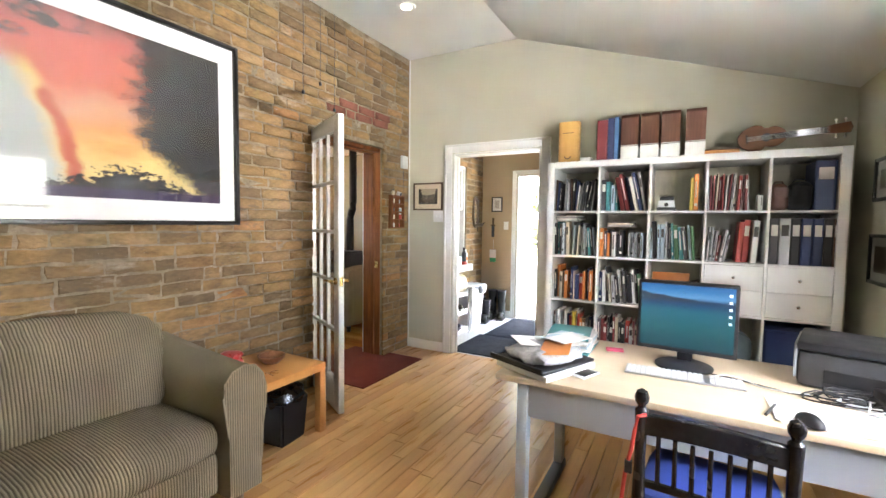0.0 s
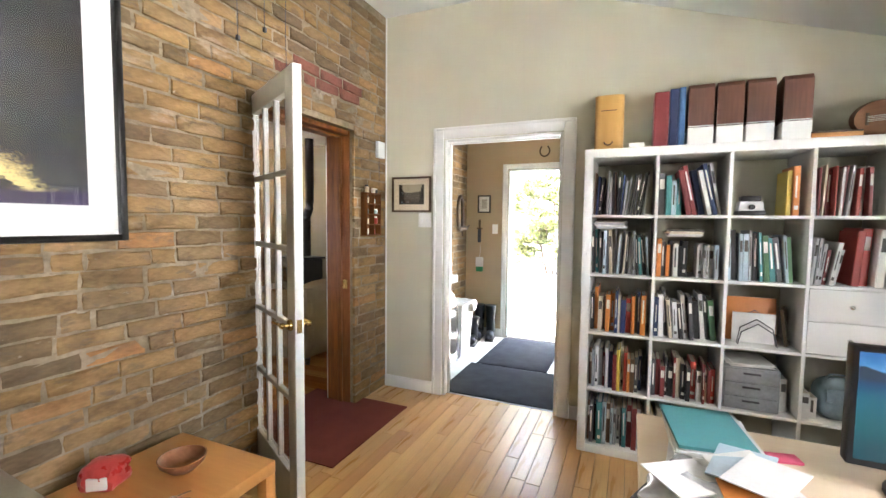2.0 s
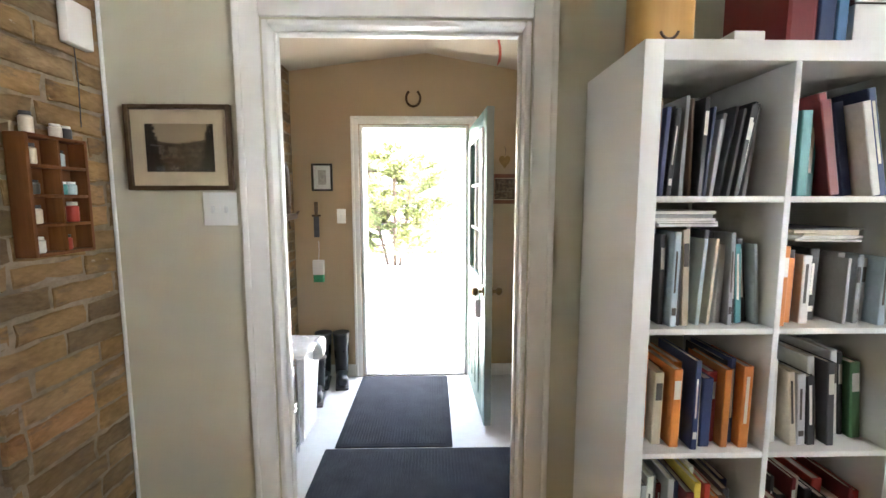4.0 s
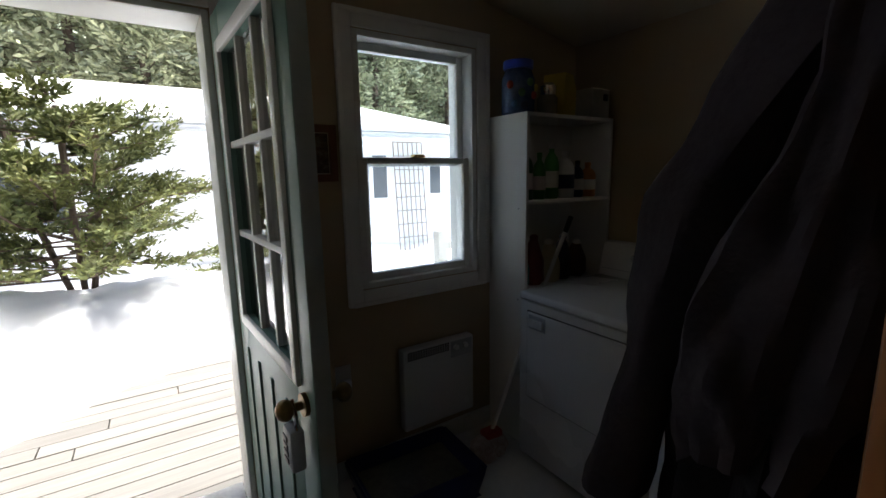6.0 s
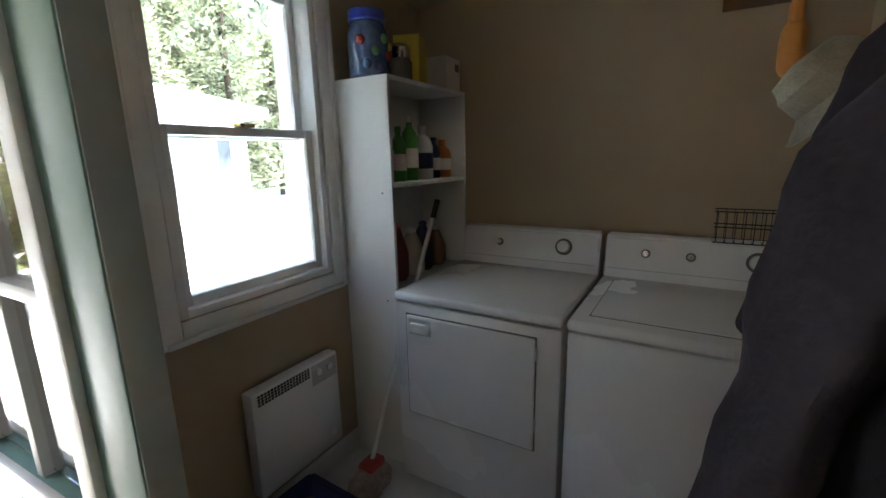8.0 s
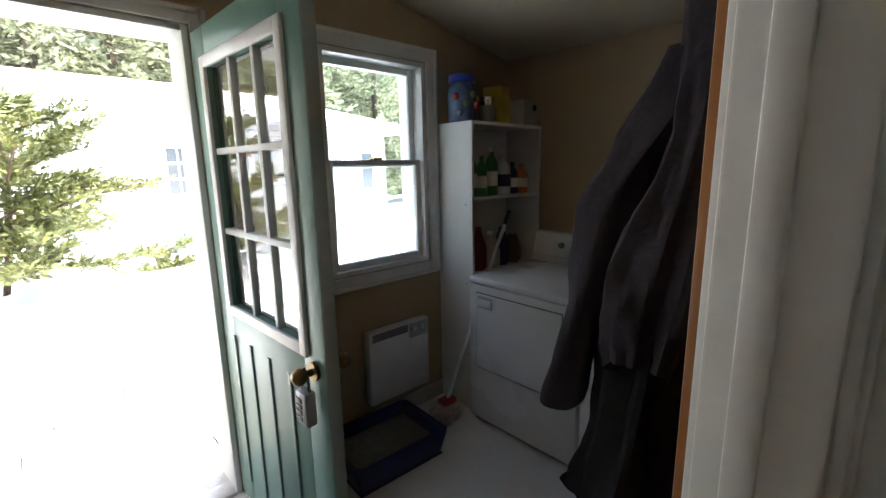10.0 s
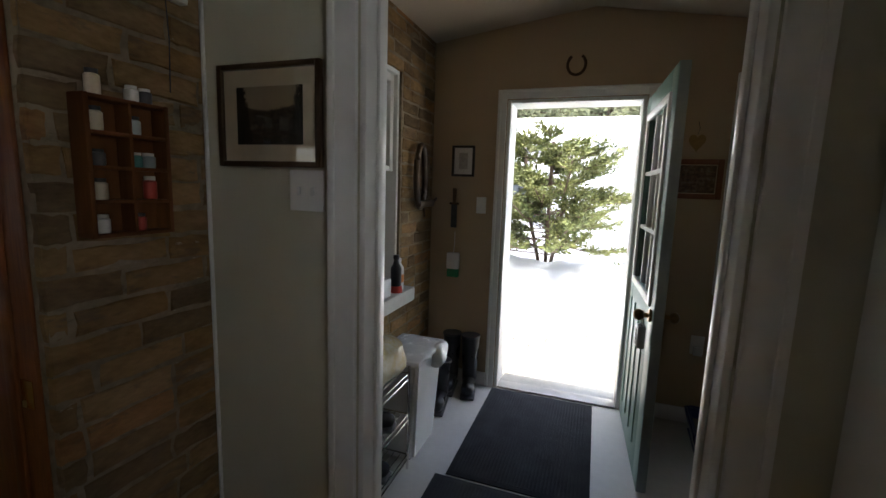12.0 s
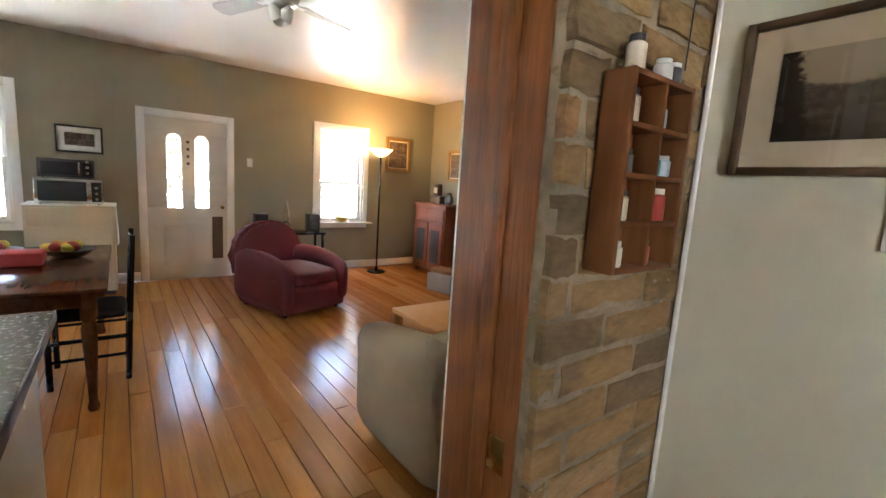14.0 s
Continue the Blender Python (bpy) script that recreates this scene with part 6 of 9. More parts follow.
# ---- the entry's things ----
def outer_door():
    t = tagged(new("outer_door"), "open teal green outer door with nine panes", "door")
    t.matrix_basis = pose(-1.121, 5.675, 0.02, 0, 0, -87.4)
    w, h, th = 0.84, 1.985, 0.045
    G = GREENPAINT
    # x runs from hinge to latch; outside face at y = -th
    gx0, gx1, gz0, gz1 = 0.13, w - 0.13, 0.93, h - 0.14
    bx("stile", t, G, (0, -th, 0), (gx0, 0, h), 0.002)
    bx("stile", t, G, (gx1, -th, 0), (w, 0, h), 0.002)
    bx("top_rail", t, G, (gx0, -th, gz1), (gx1, 0, h), 0.002)
    bx("lower_leaf", t, G, (gx0, -th, 0), (gx1, 0, gz0), 0.002)
    bx("latch_edge", t, GREYDOOR, (w, -th + 0.002, 0), (w + 0.003, -0.002, h), 0.001, "worn grey-green latch edge")
    MUNT = TRIM
    for y0, y1 in ((-th - 0.012, -th + 0.002), (-0.002, 0.012)):
        bm = bmesh.new()
        b = 0.035
        for lo, hi in (((gx0 - b, y0, gz0 - b), (gx0 + 0.006, y1, gz1 + b)), ((gx1 - 0.006, y0, gz0 - b), (gx1 + b, y1, gz1 + b)), ((gx0 + 0.006, y0, gz0 - b), (gx1 - 0.006, y1, gz0 + 0.006)), ((gx0 + 0.006, y0, gz1 - 0.006), (gx1 - 0.006, y1, gz1 + b))):
            add_box(bm, lo, hi, 0.004)
        part("lite_frame", bm, MUNT, t, "pale glazing frame")
    for i in (1, 2):
        x = gx0 + (gx1 - gx0) * i / 3
        z = gz0 + (gz1 - gz0) * i / 3
        bx("muntin", t, MUNT, (x - 0.011, -th + 0.006, gz0), (x + 0.011, -0.006, gz1), 0.003)
        bx("muntin", t, MUNT, (gx0, -th + 0.004, z - 0.011), (gx1, -0.004, z + 0.011), 0.003)
    for i in range(3):
        for j in range(3):
            x, z = gx0 + (gx1 - gx0) * i / 3, gz0 + (gz1 - gz0) * j / 3
            p = bx("pane", t, PANE, (x + 0.009, -0.026, z + 0.009), (x + (gx1 - gx0) / 3 - 0.009, -0.021, z + (gz1 - gz0) / 3 - 0.009), 0)
            p.visible_shadow = False
    for i in range(4):
        x = 0.11 + 0.16 * i
        for y0, y1 in ((-th - 0.007, -th + 0.001), (-0.001, 0.007)):
            bx("panel_mould", t, G, (x, y0, 0.12), (x + 0.022, y1, 0.80), 0.006)
    for s, y0 in ((-1, -th), (1, 0.0)):
        bm = bmesh.new()
        add_rod(bm, (w - 0.065, y0, 0.86), (w - 0.065, y0 + s * 0.012, 0.86), 0.03, seg=20)
        add_rod(bm, (w - 0.065, y0 + s * 0.01, 0.86), (w - 0.065, y0 + s * 0.04, 0.86), 0.011)
        add_ball(bm, (w - 0.065, y0 + s * 0.055, 0.86), 0.027, (1, 0.85, 1))
        part("door_knob", bm, OLDBRASS, t, "worn brass knob")
    lb = bx("lock_box", t, GREYMETAL, (w - 0.1, -th - 0.055, 0.70), (w - 0.035, -th - 0.018, 0.81), 0.008, "grey combination key box")
    tube("shackle", lb, CHROME, [(w - 0.09, -th - 0.035, 0.81), (w - 0.09, -th - 0.035, 0.85), (w - 0.065, -th - 0.035, 0.88), (w - 0.045, -th - 0.035, 0.85), (w - 0.045, -th - 0.035, 0.81)], 0.005)
    for i in range(4):
        bx("dial", lb, BLACKPLASTIC, (w - 0.095 + 0.001, -th - 0.058, 0.715 + 0.02 * i), (w - 0.06, -th - 0.0545, 0.729 + 0.02 * i), 0.001)
    for z in (0.2, 1.0, 1.75):
        rod("hinge", t, BRASS, (-0.004, 0.004, z), (-0.004, 0.004, z + 0.1), 0.007)


outer_door()
flat_mat("runner_mat", -2.03, -1.335, 4.63, 5.67, MATDARK, "charcoal ribbed runner mat before the outer door", 0.0005, 0.007, ribs=0.018)
flat_mat("entry_mat", -2.08, -0.92, 3.83, 4.615, MATDARK, "charcoal ribbed mat inside the doorway", 0.0005, 0.007, ribs=0.018)

# on the wall by the outer door
framed("framed_note", 0.165, 0.215, 0.035, 0.016, 0.02, pose(-2.405, EY - 0.001, 1.525), (FRAMEBLACK, MATBOARD, surface("printed_note", (0.4, 0.38, 0.34), (0.55, 0.53, 0.48), 0.7, 60, 0)), "small black framed note on the tan wall")
switch_plate(pose(-2.215, EY - 0.001, 1.27), "white light switch plate on the tan wall", 1)


def horseshoe():
    t = thing("horseshoe", "rusty horseshoe hung above the outer door", "horseshoe", (-1.6, EY - 0.012, 2.24))
    bm = bmesh.new()
    pts = []
    for i in range(21):
        a = radians(125 + 290 * i / 20)
        pts.append((0.055 * math.cos(a), 0, 0.062 * math.sin(a)))
    add_tube(bm, pts, 0.009, 8)
    part("body", bm, IRON, t)
    for i in (4, 8, 12, 16):
        rod("nail", t, IRON, (pts[i][0], -0.012, pts[i][2]), (pts[i][0], 0.012, pts[i][2]), 0.003, seg=8)


horseshoe()
t_ = thing("hanging_tool", "dark hand tool hanging on the tan wall", "tool", (-2.375, EY - 0.02, 1.16))
bx("blade", t_, surface("blued_steel", (0.04, 0.045, 0.055), (0.09, 0.1, 0.12), 0.4, 20, 0.2, 0.7), (-0.022, -0.004, 0), (0.022, 0.004, 0.17), 0.003)
rod("handle", t_, FRAMEBROWN, (0, 0, 0.17), (0, 0, 0.28), 0.012, 0.015)
bx("guard", t_, IRON, (-0.035, -0.008, 0.165), (0.035, 0.008, 0.18), 0.003)
t_ = thing("dust_brush", "green and white brush hanging on the tan wall", "brush", (-2.365, EY - 0.03, 0.77))
bx("head", t_, APPLIANCE, (-0.045, -0.026, 0.09), (0.045, 0.02, 0.21), 0.008)
bx("bristles", t_, surface("green_bristles", (0.02, 0.2, 0.09), (0.04, 0.3, 0.14), 0.8, 30, 0.6, fine=200), (-0.042, -0.018, 0.03), (0.042, 0.018, 0.1), 0.006, "dark green bristles")
badge = lathe("badge", t_, BLACKPLASTIC, [(0.001, 0), (0.018, 0), (0.018, 0.003), (0.001, 0.003)], (0, 0, 0.3))
badge.matrix_basis = Matrix.Translation((0, -0.0205, -0.145 + 0.3)) @ Matrix.Rotation(radians(90), 4, "X") @ Matrix.Translation((0, 0, -0.3))
tube("cord", t_, APPLIANCE, [(0, 0, 0.2), (0.004, 0.01, 0.28), (0, 0.02, 0.36)], 0.0025, 6)
t_ = thing("yoke_ornament", "dark carved wooden ornament hanging on the brick", "ornament", (BX + 0.02, 5.38, 1.28))
tube("loop", t_, FRAMEBROWN, [(0.02, 0.075 * math.cos(a), 0.23 + 0.2 * math.sin(a)) for a in (radians(15 * i) for i in range(25))], 0.02, 10)
bx("bar", t_, FRAMEBROWN, (0.0, -0.05, 0.03), (0.05, 0.2, 0.075), 0.015)
rod("peg", t_, FRAMEBROWN, (0.025, 0.19, 0.05), (0.025, 0.29, 0.085), 0.016, 0.008)
rod("hook", t_, IRON, (0.02, 0.06, 0.03), (0.03, 0.06, -0.04), 0.006)
framed("framed_picture", 0.265, 0.235, 0.003, 0.032, 0.022, pose(-0.99, EY - 0.001, 1.425), (wood("red_brown_frame", (0.14, 0.05, 0.022), (0.22, 0.085, 0.04), 2, 0.5), CREAMBOARD, DARKART), "dark picture in a red-brown wooden frame beside the window", False)
t_ = thing("heart_ornament", "small straw heart ornament on the wall", "ornament", (-0.88, EY - 0.012, 1.76))
bm = bmesh.new()
add_prism(bm, [(0.045 * (math.sin(a) ** 3), 0.045 * (0.81 * math.cos(a) - 0.31 * math.cos(2 * a) - 0.125 * math.cos(3 * a) - 0.06 * math.cos(4 * a))) for a in (2 * math.pi * i / 30 for i in range(30))], -0.008, 0.008, Matrix.Rotation(radians(90), 4, "X") @ Matrix.Diagonal((1, 1.3, 1, 1)))
part("heart", bm, surface("aged_straw", (0.25, 0.17, 0.06), (0.33, 0.23, 0.09), 0.8, 20, 0.3), t_)
tube("cord", t_, FRAMEBROWN, [(0, 0, 0.045), (0.01, 0.005, 0.08), (0, 0.01, 0.12)], 0.002, 6)
t_ = thing("wall_outlet", "white wall outlet with a plug-in timer", "outlet", (-0.79, EY - 0.001, 0.46))
bx("plate", t_, TRIM, (0, -0.006, 0), (0.075, 0, 0.12), 0.003)
bx("plug", t_, APPLIANCE, (0.015, -0.04, 0.0), (0.065, -0.006, 0.055), 0.006)


def heater():
    t = thing("panel_heater", "white wall panel heater with a grille under the window", "heater", (-0.475, EY - 0.001, 0.17))
    w, h = 0.43, 0.43
    bx("body", t, APPLIANCE, (0, -0.075, 0), (w, -0.015, h), 0.012)
    bx("wall_bracket", t, DARKGREY, (0.05, -0.015, 0.05), (w - 0.05, 0, h - 0.05), 0)
    bm = bmesh.new()
    for i in range(17):
        for j in range(4):
            x, z = 0.025 + i * 0.0145, h - 0.055 + j * 0.0115
            add_box(bm, (x, -0.077, z), (x + 0.0105, -0.0745, z + 0.0085), 0, 1, None)
    part("grille", bm, BLACKPLASTIC, t)
    bx("control_panel", t, GREYMETAL, (w - 0.15, -0.0775, h - 0.1), (w - 0.015, -0.0745, h - 0.012), 0.002)
    for x in (w - 0.12, w - 0.06):
        bm = bmesh.new()
        add_rod(bm, (x, -0.0775, h - 0.045), (x, -0.09, h - 0.045), 0.016, 0.014, 18)
        part("dial", bm, APPLIANCE, t)


heater()


def tub(name, label, x0, x1, y0, y1, h, material, fill=None, turn=0):
    t = thing(name, label, "litter box", ((x0 + x1) / 2, (y0 + y1) / 2, 0.0005), turn)
    a, b = (x1 - x0) / 2, (y1 - y0) / 2
    bm = bmesh.new()
    lo = [(-a * 0.88, -b * 0.88), (a * 0.88, -b * 0.88), (a * 0.88, b * 0.88), (-a * 0.88, b * 0.88)]
    def ring(k, z):
        return [bm.verts.new((x * k, y * k, z)) for x, y in lo]
    r0, r1, r2, r3, r4, r5 = ring(1, 0), ring(1.1, h), ring(1.17, h), ring(1.17, h - 0.02), ring(1.06, h), ring(0.95, 0.008)
    for q, w in ((r0, r3), (r3, r2), (r2, r4), (r4, r5)):
        for j in range(4):
            bm.faces.new((q[j], q[(j + 1) % 4], w[(j + 1) % 4], w[j]))
    bm.faces.new(r0), bm.faces.new(r5)
    bmesh.ops.delete(bm, geom=[v for v in r1], context="VERTS")
    bmesh.ops.bevel(bm, geom=bm.edges[:], offset=0.012, segments=2, affect="EDGES")
    part("body", bm, material, t)
    if fill:
        bx("litter", t, fill, (-a * 0.87, -b * 0.87, 0.01), (a * 0.87, b * 0.87, 0.085), 0.01, "pale grey litter")


tub("litter_box", "open dark blue litter box on the floor", -0.80, -0.27, 5.24, 5.62, 0.15, surface("dark_blue_plastic", (0.012, 0.02, 0.1), (0.02, 0.03, 0.14), 0.35, 6, 0.03), surface("litter_grains", (0.12, 0.11, 0.095), (0.2, 0.185, 0.16), 0.95, 30, 0.8, fine=160), -3)


def tall_shelf():
    t = thing("laundry_shelf", "tall white open shelf unit in the corner", "shelf", (0.12, 5.41, 0))
    w, d, h = 0.66, 0.28, 1.735
    bx("side_panel", t, WHITE, (0, 0, 0), (0.018, d, h), 0.001)
    bx("side_panel", t, WHITE, (w - 0.018, 0, 0), (w, d, h), 0.001)
    bx("back_panel", t, WHITE, (0.018, d - 0.006, 0.05), (w - 0.018, d, h - 0.018), 0)
    for z in (0.06, 0.45, 0.82, 1.29, h - 0.018):
        bx("shelf", t, WHITE, (0.018, 0.002, z), (w - 0.018, d - 0.006, z + 0.018), 0.001)
    for z in (0.8, 1.27):
        rod("screw_cap", t, DARKGREY, (-0.001, 0.05, z), (0.001, 0.05, z), 0.004, seg=8)


tall_shelf()
SHX, SHY = 0.12, 5.41


def bottle(x, y, z, r, h, colour, cap, label, neck=0.35, seg=18, oval=1.0):
    t = thing("bottle", label, "bottle", (x, y, z), group="bottles on the laundry shelf")
    bm = bmesh.new()
    add_lathe(bm, [(r * 0.92, 0), (r, 0.008), (r, h * 0.62), (r * 0.8, h * 0.74), (r * neck, h * 0.84), (r * neck, h * 0.9)], seg=seg)
    for v in bm.verts:
        v.co.y *= oval
    part("body", bm, colour, t)
    lathe("cap", t, cap, [(r * neck * 1.15, h * 0.9), (r * neck * 1.15, h), (0.001, h)], seg=14)
    bm = bmesh.new()
    add_lathe(bm, [(r * 1.012, h * 0.2), (r * 1.012, h * 0.5)], seg=seg)
    for v in bm.verts:
        v.co.y *= oval
    part("paper_label", bm, LABELW if colour is not APPLIANCE else COVER["navy"], t)


GREENPL = surface("green_plastic", (0.05, 0.24, 0.05), (0.08, 0.32, 0.07), 0.35, 5, 0.02)
for i, (x, c, cp, h, r, lb) in enumerate(((0.06, surface("dark_green_plastic", (0.02, 0.09, 0.03), (0.03, 0.13, 0.05), 0.35, 5, 0), COVER["yellow"], 0.27, 0.04, "dark green cleaner bottle with yellow cap"), (0.16, GREENPL, GREENPL, 0.24, 0.034, "green cleaner bottle on the shelf"), (0.25, GREENPL, APPLIANCE, 0.29, 0.04, "tall bright green cleaner bottle"), (0.36, APPLIANCE, APPLIANCE, 0.25, 0.05, "white spray bottle with navy label"), (0.46, COVER["navy"], BLACKPLASTIC, 0.2, 0.035, "navy blue bottle on the shelf"), (0.55, COVER["orange"], COVER["orange"], 0.19, 0.045, "orange detergent bottle on the shelf"))):
    bottle(SHX + x + 0.02, SHY + 0.09, 1.3085, r, h, c, cp, lb, 0.35)
t_ = thing("animal_cookie_jar", "clear round jar with blue lid and bright shapes", "jar", (SHX + 0.08, SHY + 0.15, 1.7355))
bm = bmesh.new()
add_lathe(bm, [(0.075, 0), (0.083, 0.01), (0.085, 0.17), (0.07, 0.21), (0.062, 0.22)], seg=28)
part("glass", bm, surface("bluish_jar", (0.05, 0.09, 0.2), (0.14, 0.2, 0.36), 0.12, 14, 0), t_, "bluish transparent jar")
lathe("lid", t_, surface("blue_lid", (0.02, 0.05, 0.42), (0.03, 0.07, 0.5), 0.35, 6, 0), [(0.07, 0.22), (0.075, 0.225), (0.075, 0.26), (0.001, 0.262)], seg=28)
for i, (a, z, cn) in enumerate(((200, 0.14, "red"), (240, 0.1, "green"), (270, 0.15, "green"), (290, 0.09, "red"), (250, 0.04, "navy"), (215, 0.05, "blue"), (310, 0.13, "yellow"))):
    c_, s_ = math.cos(radians(a)), math.sin(radians(a))
    bm = bmesh.new()
    add_ball(bm, (0.083 * c_, 0.083 * s_, z), 0.018, (1, 1, 1.1), 10, 8)
    part("shape", bm, COVER[cn], t_)
t_ = thing("thermos_jar", "small steel and glass jar on the shelf unit", "jar", (SHX + 0.25, SHY + 0.11, 1.7355))
lathe("glass", t_, surface("greyish_jar", (0.2, 0.19, 0.17), (0.3, 0.29, 0.26), 0.2, 9, 0), [(0.05, 0), (0.052, 0.01), (0.052, 0.09), (0.042, 0.105)])
lathe("lid", t_, CHROME, [(0.044, 0.105), (0.047, 0.11), (0.047, 0.15), (0.035, 0.165), (0.001, 0.167)])
YEL = surface("yellow_cardboard", (0.55, 0.4, 0.03), (0.62, 0.46, 0.05), 0.6, 8, 0.03)
t_ = thing("yellow_carton", "yellow carton with folded top on the shelf unit", "carton", (SHX + 0.38, SHY + 0.14, 1.7355), 20)
bm = bmesh.new()
add_prism(bm, [(-0.1, 0), (0.1, 0), (0.1, 0.12), (0.03, 0.22), (-0.08, 0.22)], -0.06, 0.06, Matrix.Rotation(radians(90), 4, "X"))
part("body", bm, YEL, t_)
t_ = thing("white_carton", "white carton with printed end on the shelf unit", "carton", (SHX + 0.55, SHY + 0.13, 1.7355), 4)
bx("body", t_, surface("white_card", (0.45, 0.43, 0.38), (0.55, 0.52, 0.47), 0.7, 8, 0.03), (-0.08, -0.12, 0), (0.08, 0.12, 0.15), 0.003)
bx("handle_slot", t_, BLACKPLASTIC, (0.02, -0.122, 0.09), (0.06, -0.1195, 0.125), 0)
rr_ = random.Random(12)
for i, (x, r, h, cn) in enumerate(((0.07, 0.05, 0.2, "teal"), (0.17, 0.055, 0.26, "dark red"), (0.29, 0.06, 0.22, "cream"), (0.4, 0.05, 0.24, "navy"), (0.52, 0.055, 0.2, "brown"))):
    t_ = thing("rag_bundle", "crumpled %s bag of rags on the shelf" % cn, "rags", (SHX + x + 0.02, SHY + 0.13, 0.8385), group="rags on the shelf")
    bm = bmesh.new()
    add_lathe(bm, [(r * 0.8, 0), (r, 0.02), (r * 0.95, h * 0.5), (r * 0.6, h * 0.85), (r * 0.3, h)], seg=16)
    for v in bm.verts:
        v.co += 0.014 * Vector((noise.noise(v.co * 25 + Vector((i, 0, 0))), noise.noise(v.co * 25 + Vector((0, i, 5))), 0))
    part("body", bm, COVER[cn], t_)
    bm = bmesh.new()
    add_ball(bm, (0, 0, h), r * 0.45, (1, 1, 0.7), 10, 8)
    part("knot", bm, COVER["white"] if i % 2 == 0 else COVER[cn], t_)


GASKET = surface("grey_gasket", (0.1, 0.1, 0.105), (0.16, 0.16, 0.165), 0.7, 20, 0.05)


def laundry(name, label, y0, y1, lid):
    """A front-facing (-x) machine between y0 and y1."""
    t = thing(name, label, "appliance", (0.045, y0, 0))
    t.matrix_basis = t.matrix_basis @ Matrix.Diagonal((1, 1, 0.99, 1))
    w, d = y1 - y0, 0.70
    bx("body", t, APPLIANCE, (0, 0, 0.025), (d, w, 0.845), 0.012)
    bx("plinth", t, DARKGREY, (0.03, 0.02, 0.0), (d - 0.03, w - 0.02, 0.026), 0)
    bx("top_panel", t, APPLIANCE, (-0.006, -0.002, 0.85), (d, w + 0.002, 0.89), 0.014, "", None, 3)
    bm = bmesh.new()
    add_prism(bm, [(0.585, 0.885), (0.70, 0.885), (0.70, 1.075), (0.66, 1.08), (0.63, 1.065), (0.60, 0.935)], 0.004, w - 0.004, Matrix(((1, 0, 0, 0), (0, 0, 1, 0), (0, 1, 0, 0), (0, 0, 0, 1))))
    bmesh.ops.bevel(bm, geom=bm.edges[:], offset=0.008, segments=2, affect="EDGES")
    part("console", bm, APPLIANCE, t)
    bx("console_stripe", t, GREYMETAL, (0.598, 0.02, 0.928), (0.604, w - 0.02, 0.932), 0)

    def knob(y, r):
        bm = bmesh.new()
        ax = Vector((-0.968, 0, 0.25))
        c = Vector((0.614, y, 1.002))
        add_rod(bm, c, c + ax * 0.022, r, r * 0.85, 24)
        k_ = part("knob", bm, CHROME if r < 0.02 else APPLIANCE, t)
        bm = bmesh.new()
        add_rod(bm, c - ax * 0.002, c + ax * 0.004, r * 1.3, r * 1.3, 28)
        part("dial_ring", bm, GASKET, k_)

    if lid:
        bx("lid_seam", t, GASKET, (0.066, 0.056, 0.8885), (0.544, w - 0.056, 0.8912), 0)
        bx("lid", t, APPLIANCE, (0.07, 0.06, 0.888), (0.54, w - 0.06, 0.897), 0.006)
        knob(w * 0.76, 0.014), knob(w * 0.52, 0.014), knob(w * 0.2, 0.03)
    else:
        dd = bx("door", t, APPLIANCE, (-0.012, 0.09, 0.36), (0.001, w - 0.06, 0.80), 0.012, "", None, 3)
        bx("door_seal", t, GASKET, (-0.004, 0.085, 0.355), (0.0005, w - 0.055, 0.805), 0)
        bx("handle", dd, APPLIANCE, (-0.03, w - 0.17, 0.735), (-0.011, w - 0.085, 0.775), 0.007)
        bx("handle_recess", dd, GREYMETAL, (-0.0135, w - 0.18, 0.722), (-0.0115, w - 0.075, 0.79), 0)
        knob(w * 0.70, 0.014), knob(w * 0.24, 0.03)
        for z in (0.44, 0.72):
            bx("hinge", dd, GREYMETAL, (-0.015, 0.082, z), (-0.002, 0.09, z + 0.05), 0.002)


laundry("clothes_dryer", "white front-loading clothes dryer with console knobs", 4.675, 5.365, False)
laundry("washing_machine", "white top-loading washing machine with console knobs", 3.965, 4.66, True)
t_ = thing("mop", "white handled mop leaning behind the dryer", "mop", (-0.06, 5.42, 0))
tube("handle", t_, APPLIANCE, [(-0.02, 0.02, 0.12), (0.2, -0.02, 0.66), (0.41, -0.06, 1.14)], 0.011, 12)
rod("grip", t_, BLACKPLASTIC, (0.41, -0.06, 1.14), (0.445, -0.067, 1.22), 0.013)
bm = bmesh.new()
cushion(bm, (-0.13, -0.04, 0.0), (0.05, 0.07, 0.12), 0.035, 0.01)
for v in bm.verts:
    v.co += 0.02 * Vector((noise.noise(v.co * 20), noise.noise(v.co * 22 + Vector((3, 0, 0))), 0))
part("mop_head", bm, surface("mop_yarn", (0.35, 0.25, 0.2), (0.5, 0.42, 0.36), 0.95, 30, 0.8), t_)
bx("clamp", t_, COVER["red"], (-0.07, -0.02, 0.10), (0.03, 0.05, 0.15), 0.01, "red plastic clamp")
t_ = thing("wire_basket", "black wire basket behind the washing machine", "basket", (0.69, 4.0, 1.062))
for z in (0.0, 0.06, 0.12):
    tube("hoop", t_, BLACKPLASTIC, [(-0.05, 0, z + 0.003), (0.05, 0, z + 0.003), (0.05, 0.26, z + 0.003), (-0.05, 0.26, z + 0.003), (-0.05, 0, z + 0.003)], 0.003, 6)
for i in range(9):
    tube("wire", t_, BLACKPLASTIC, [(-0.05, 0.03 * i + 0.01, 0.123), (-0.05, 0.03 * i + 0.01, 0.002), (0.05, 0.03 * i + 0.01, 0.002), (0.05, 0.03 * i + 0.01, 0.123)], 0.002, 6)
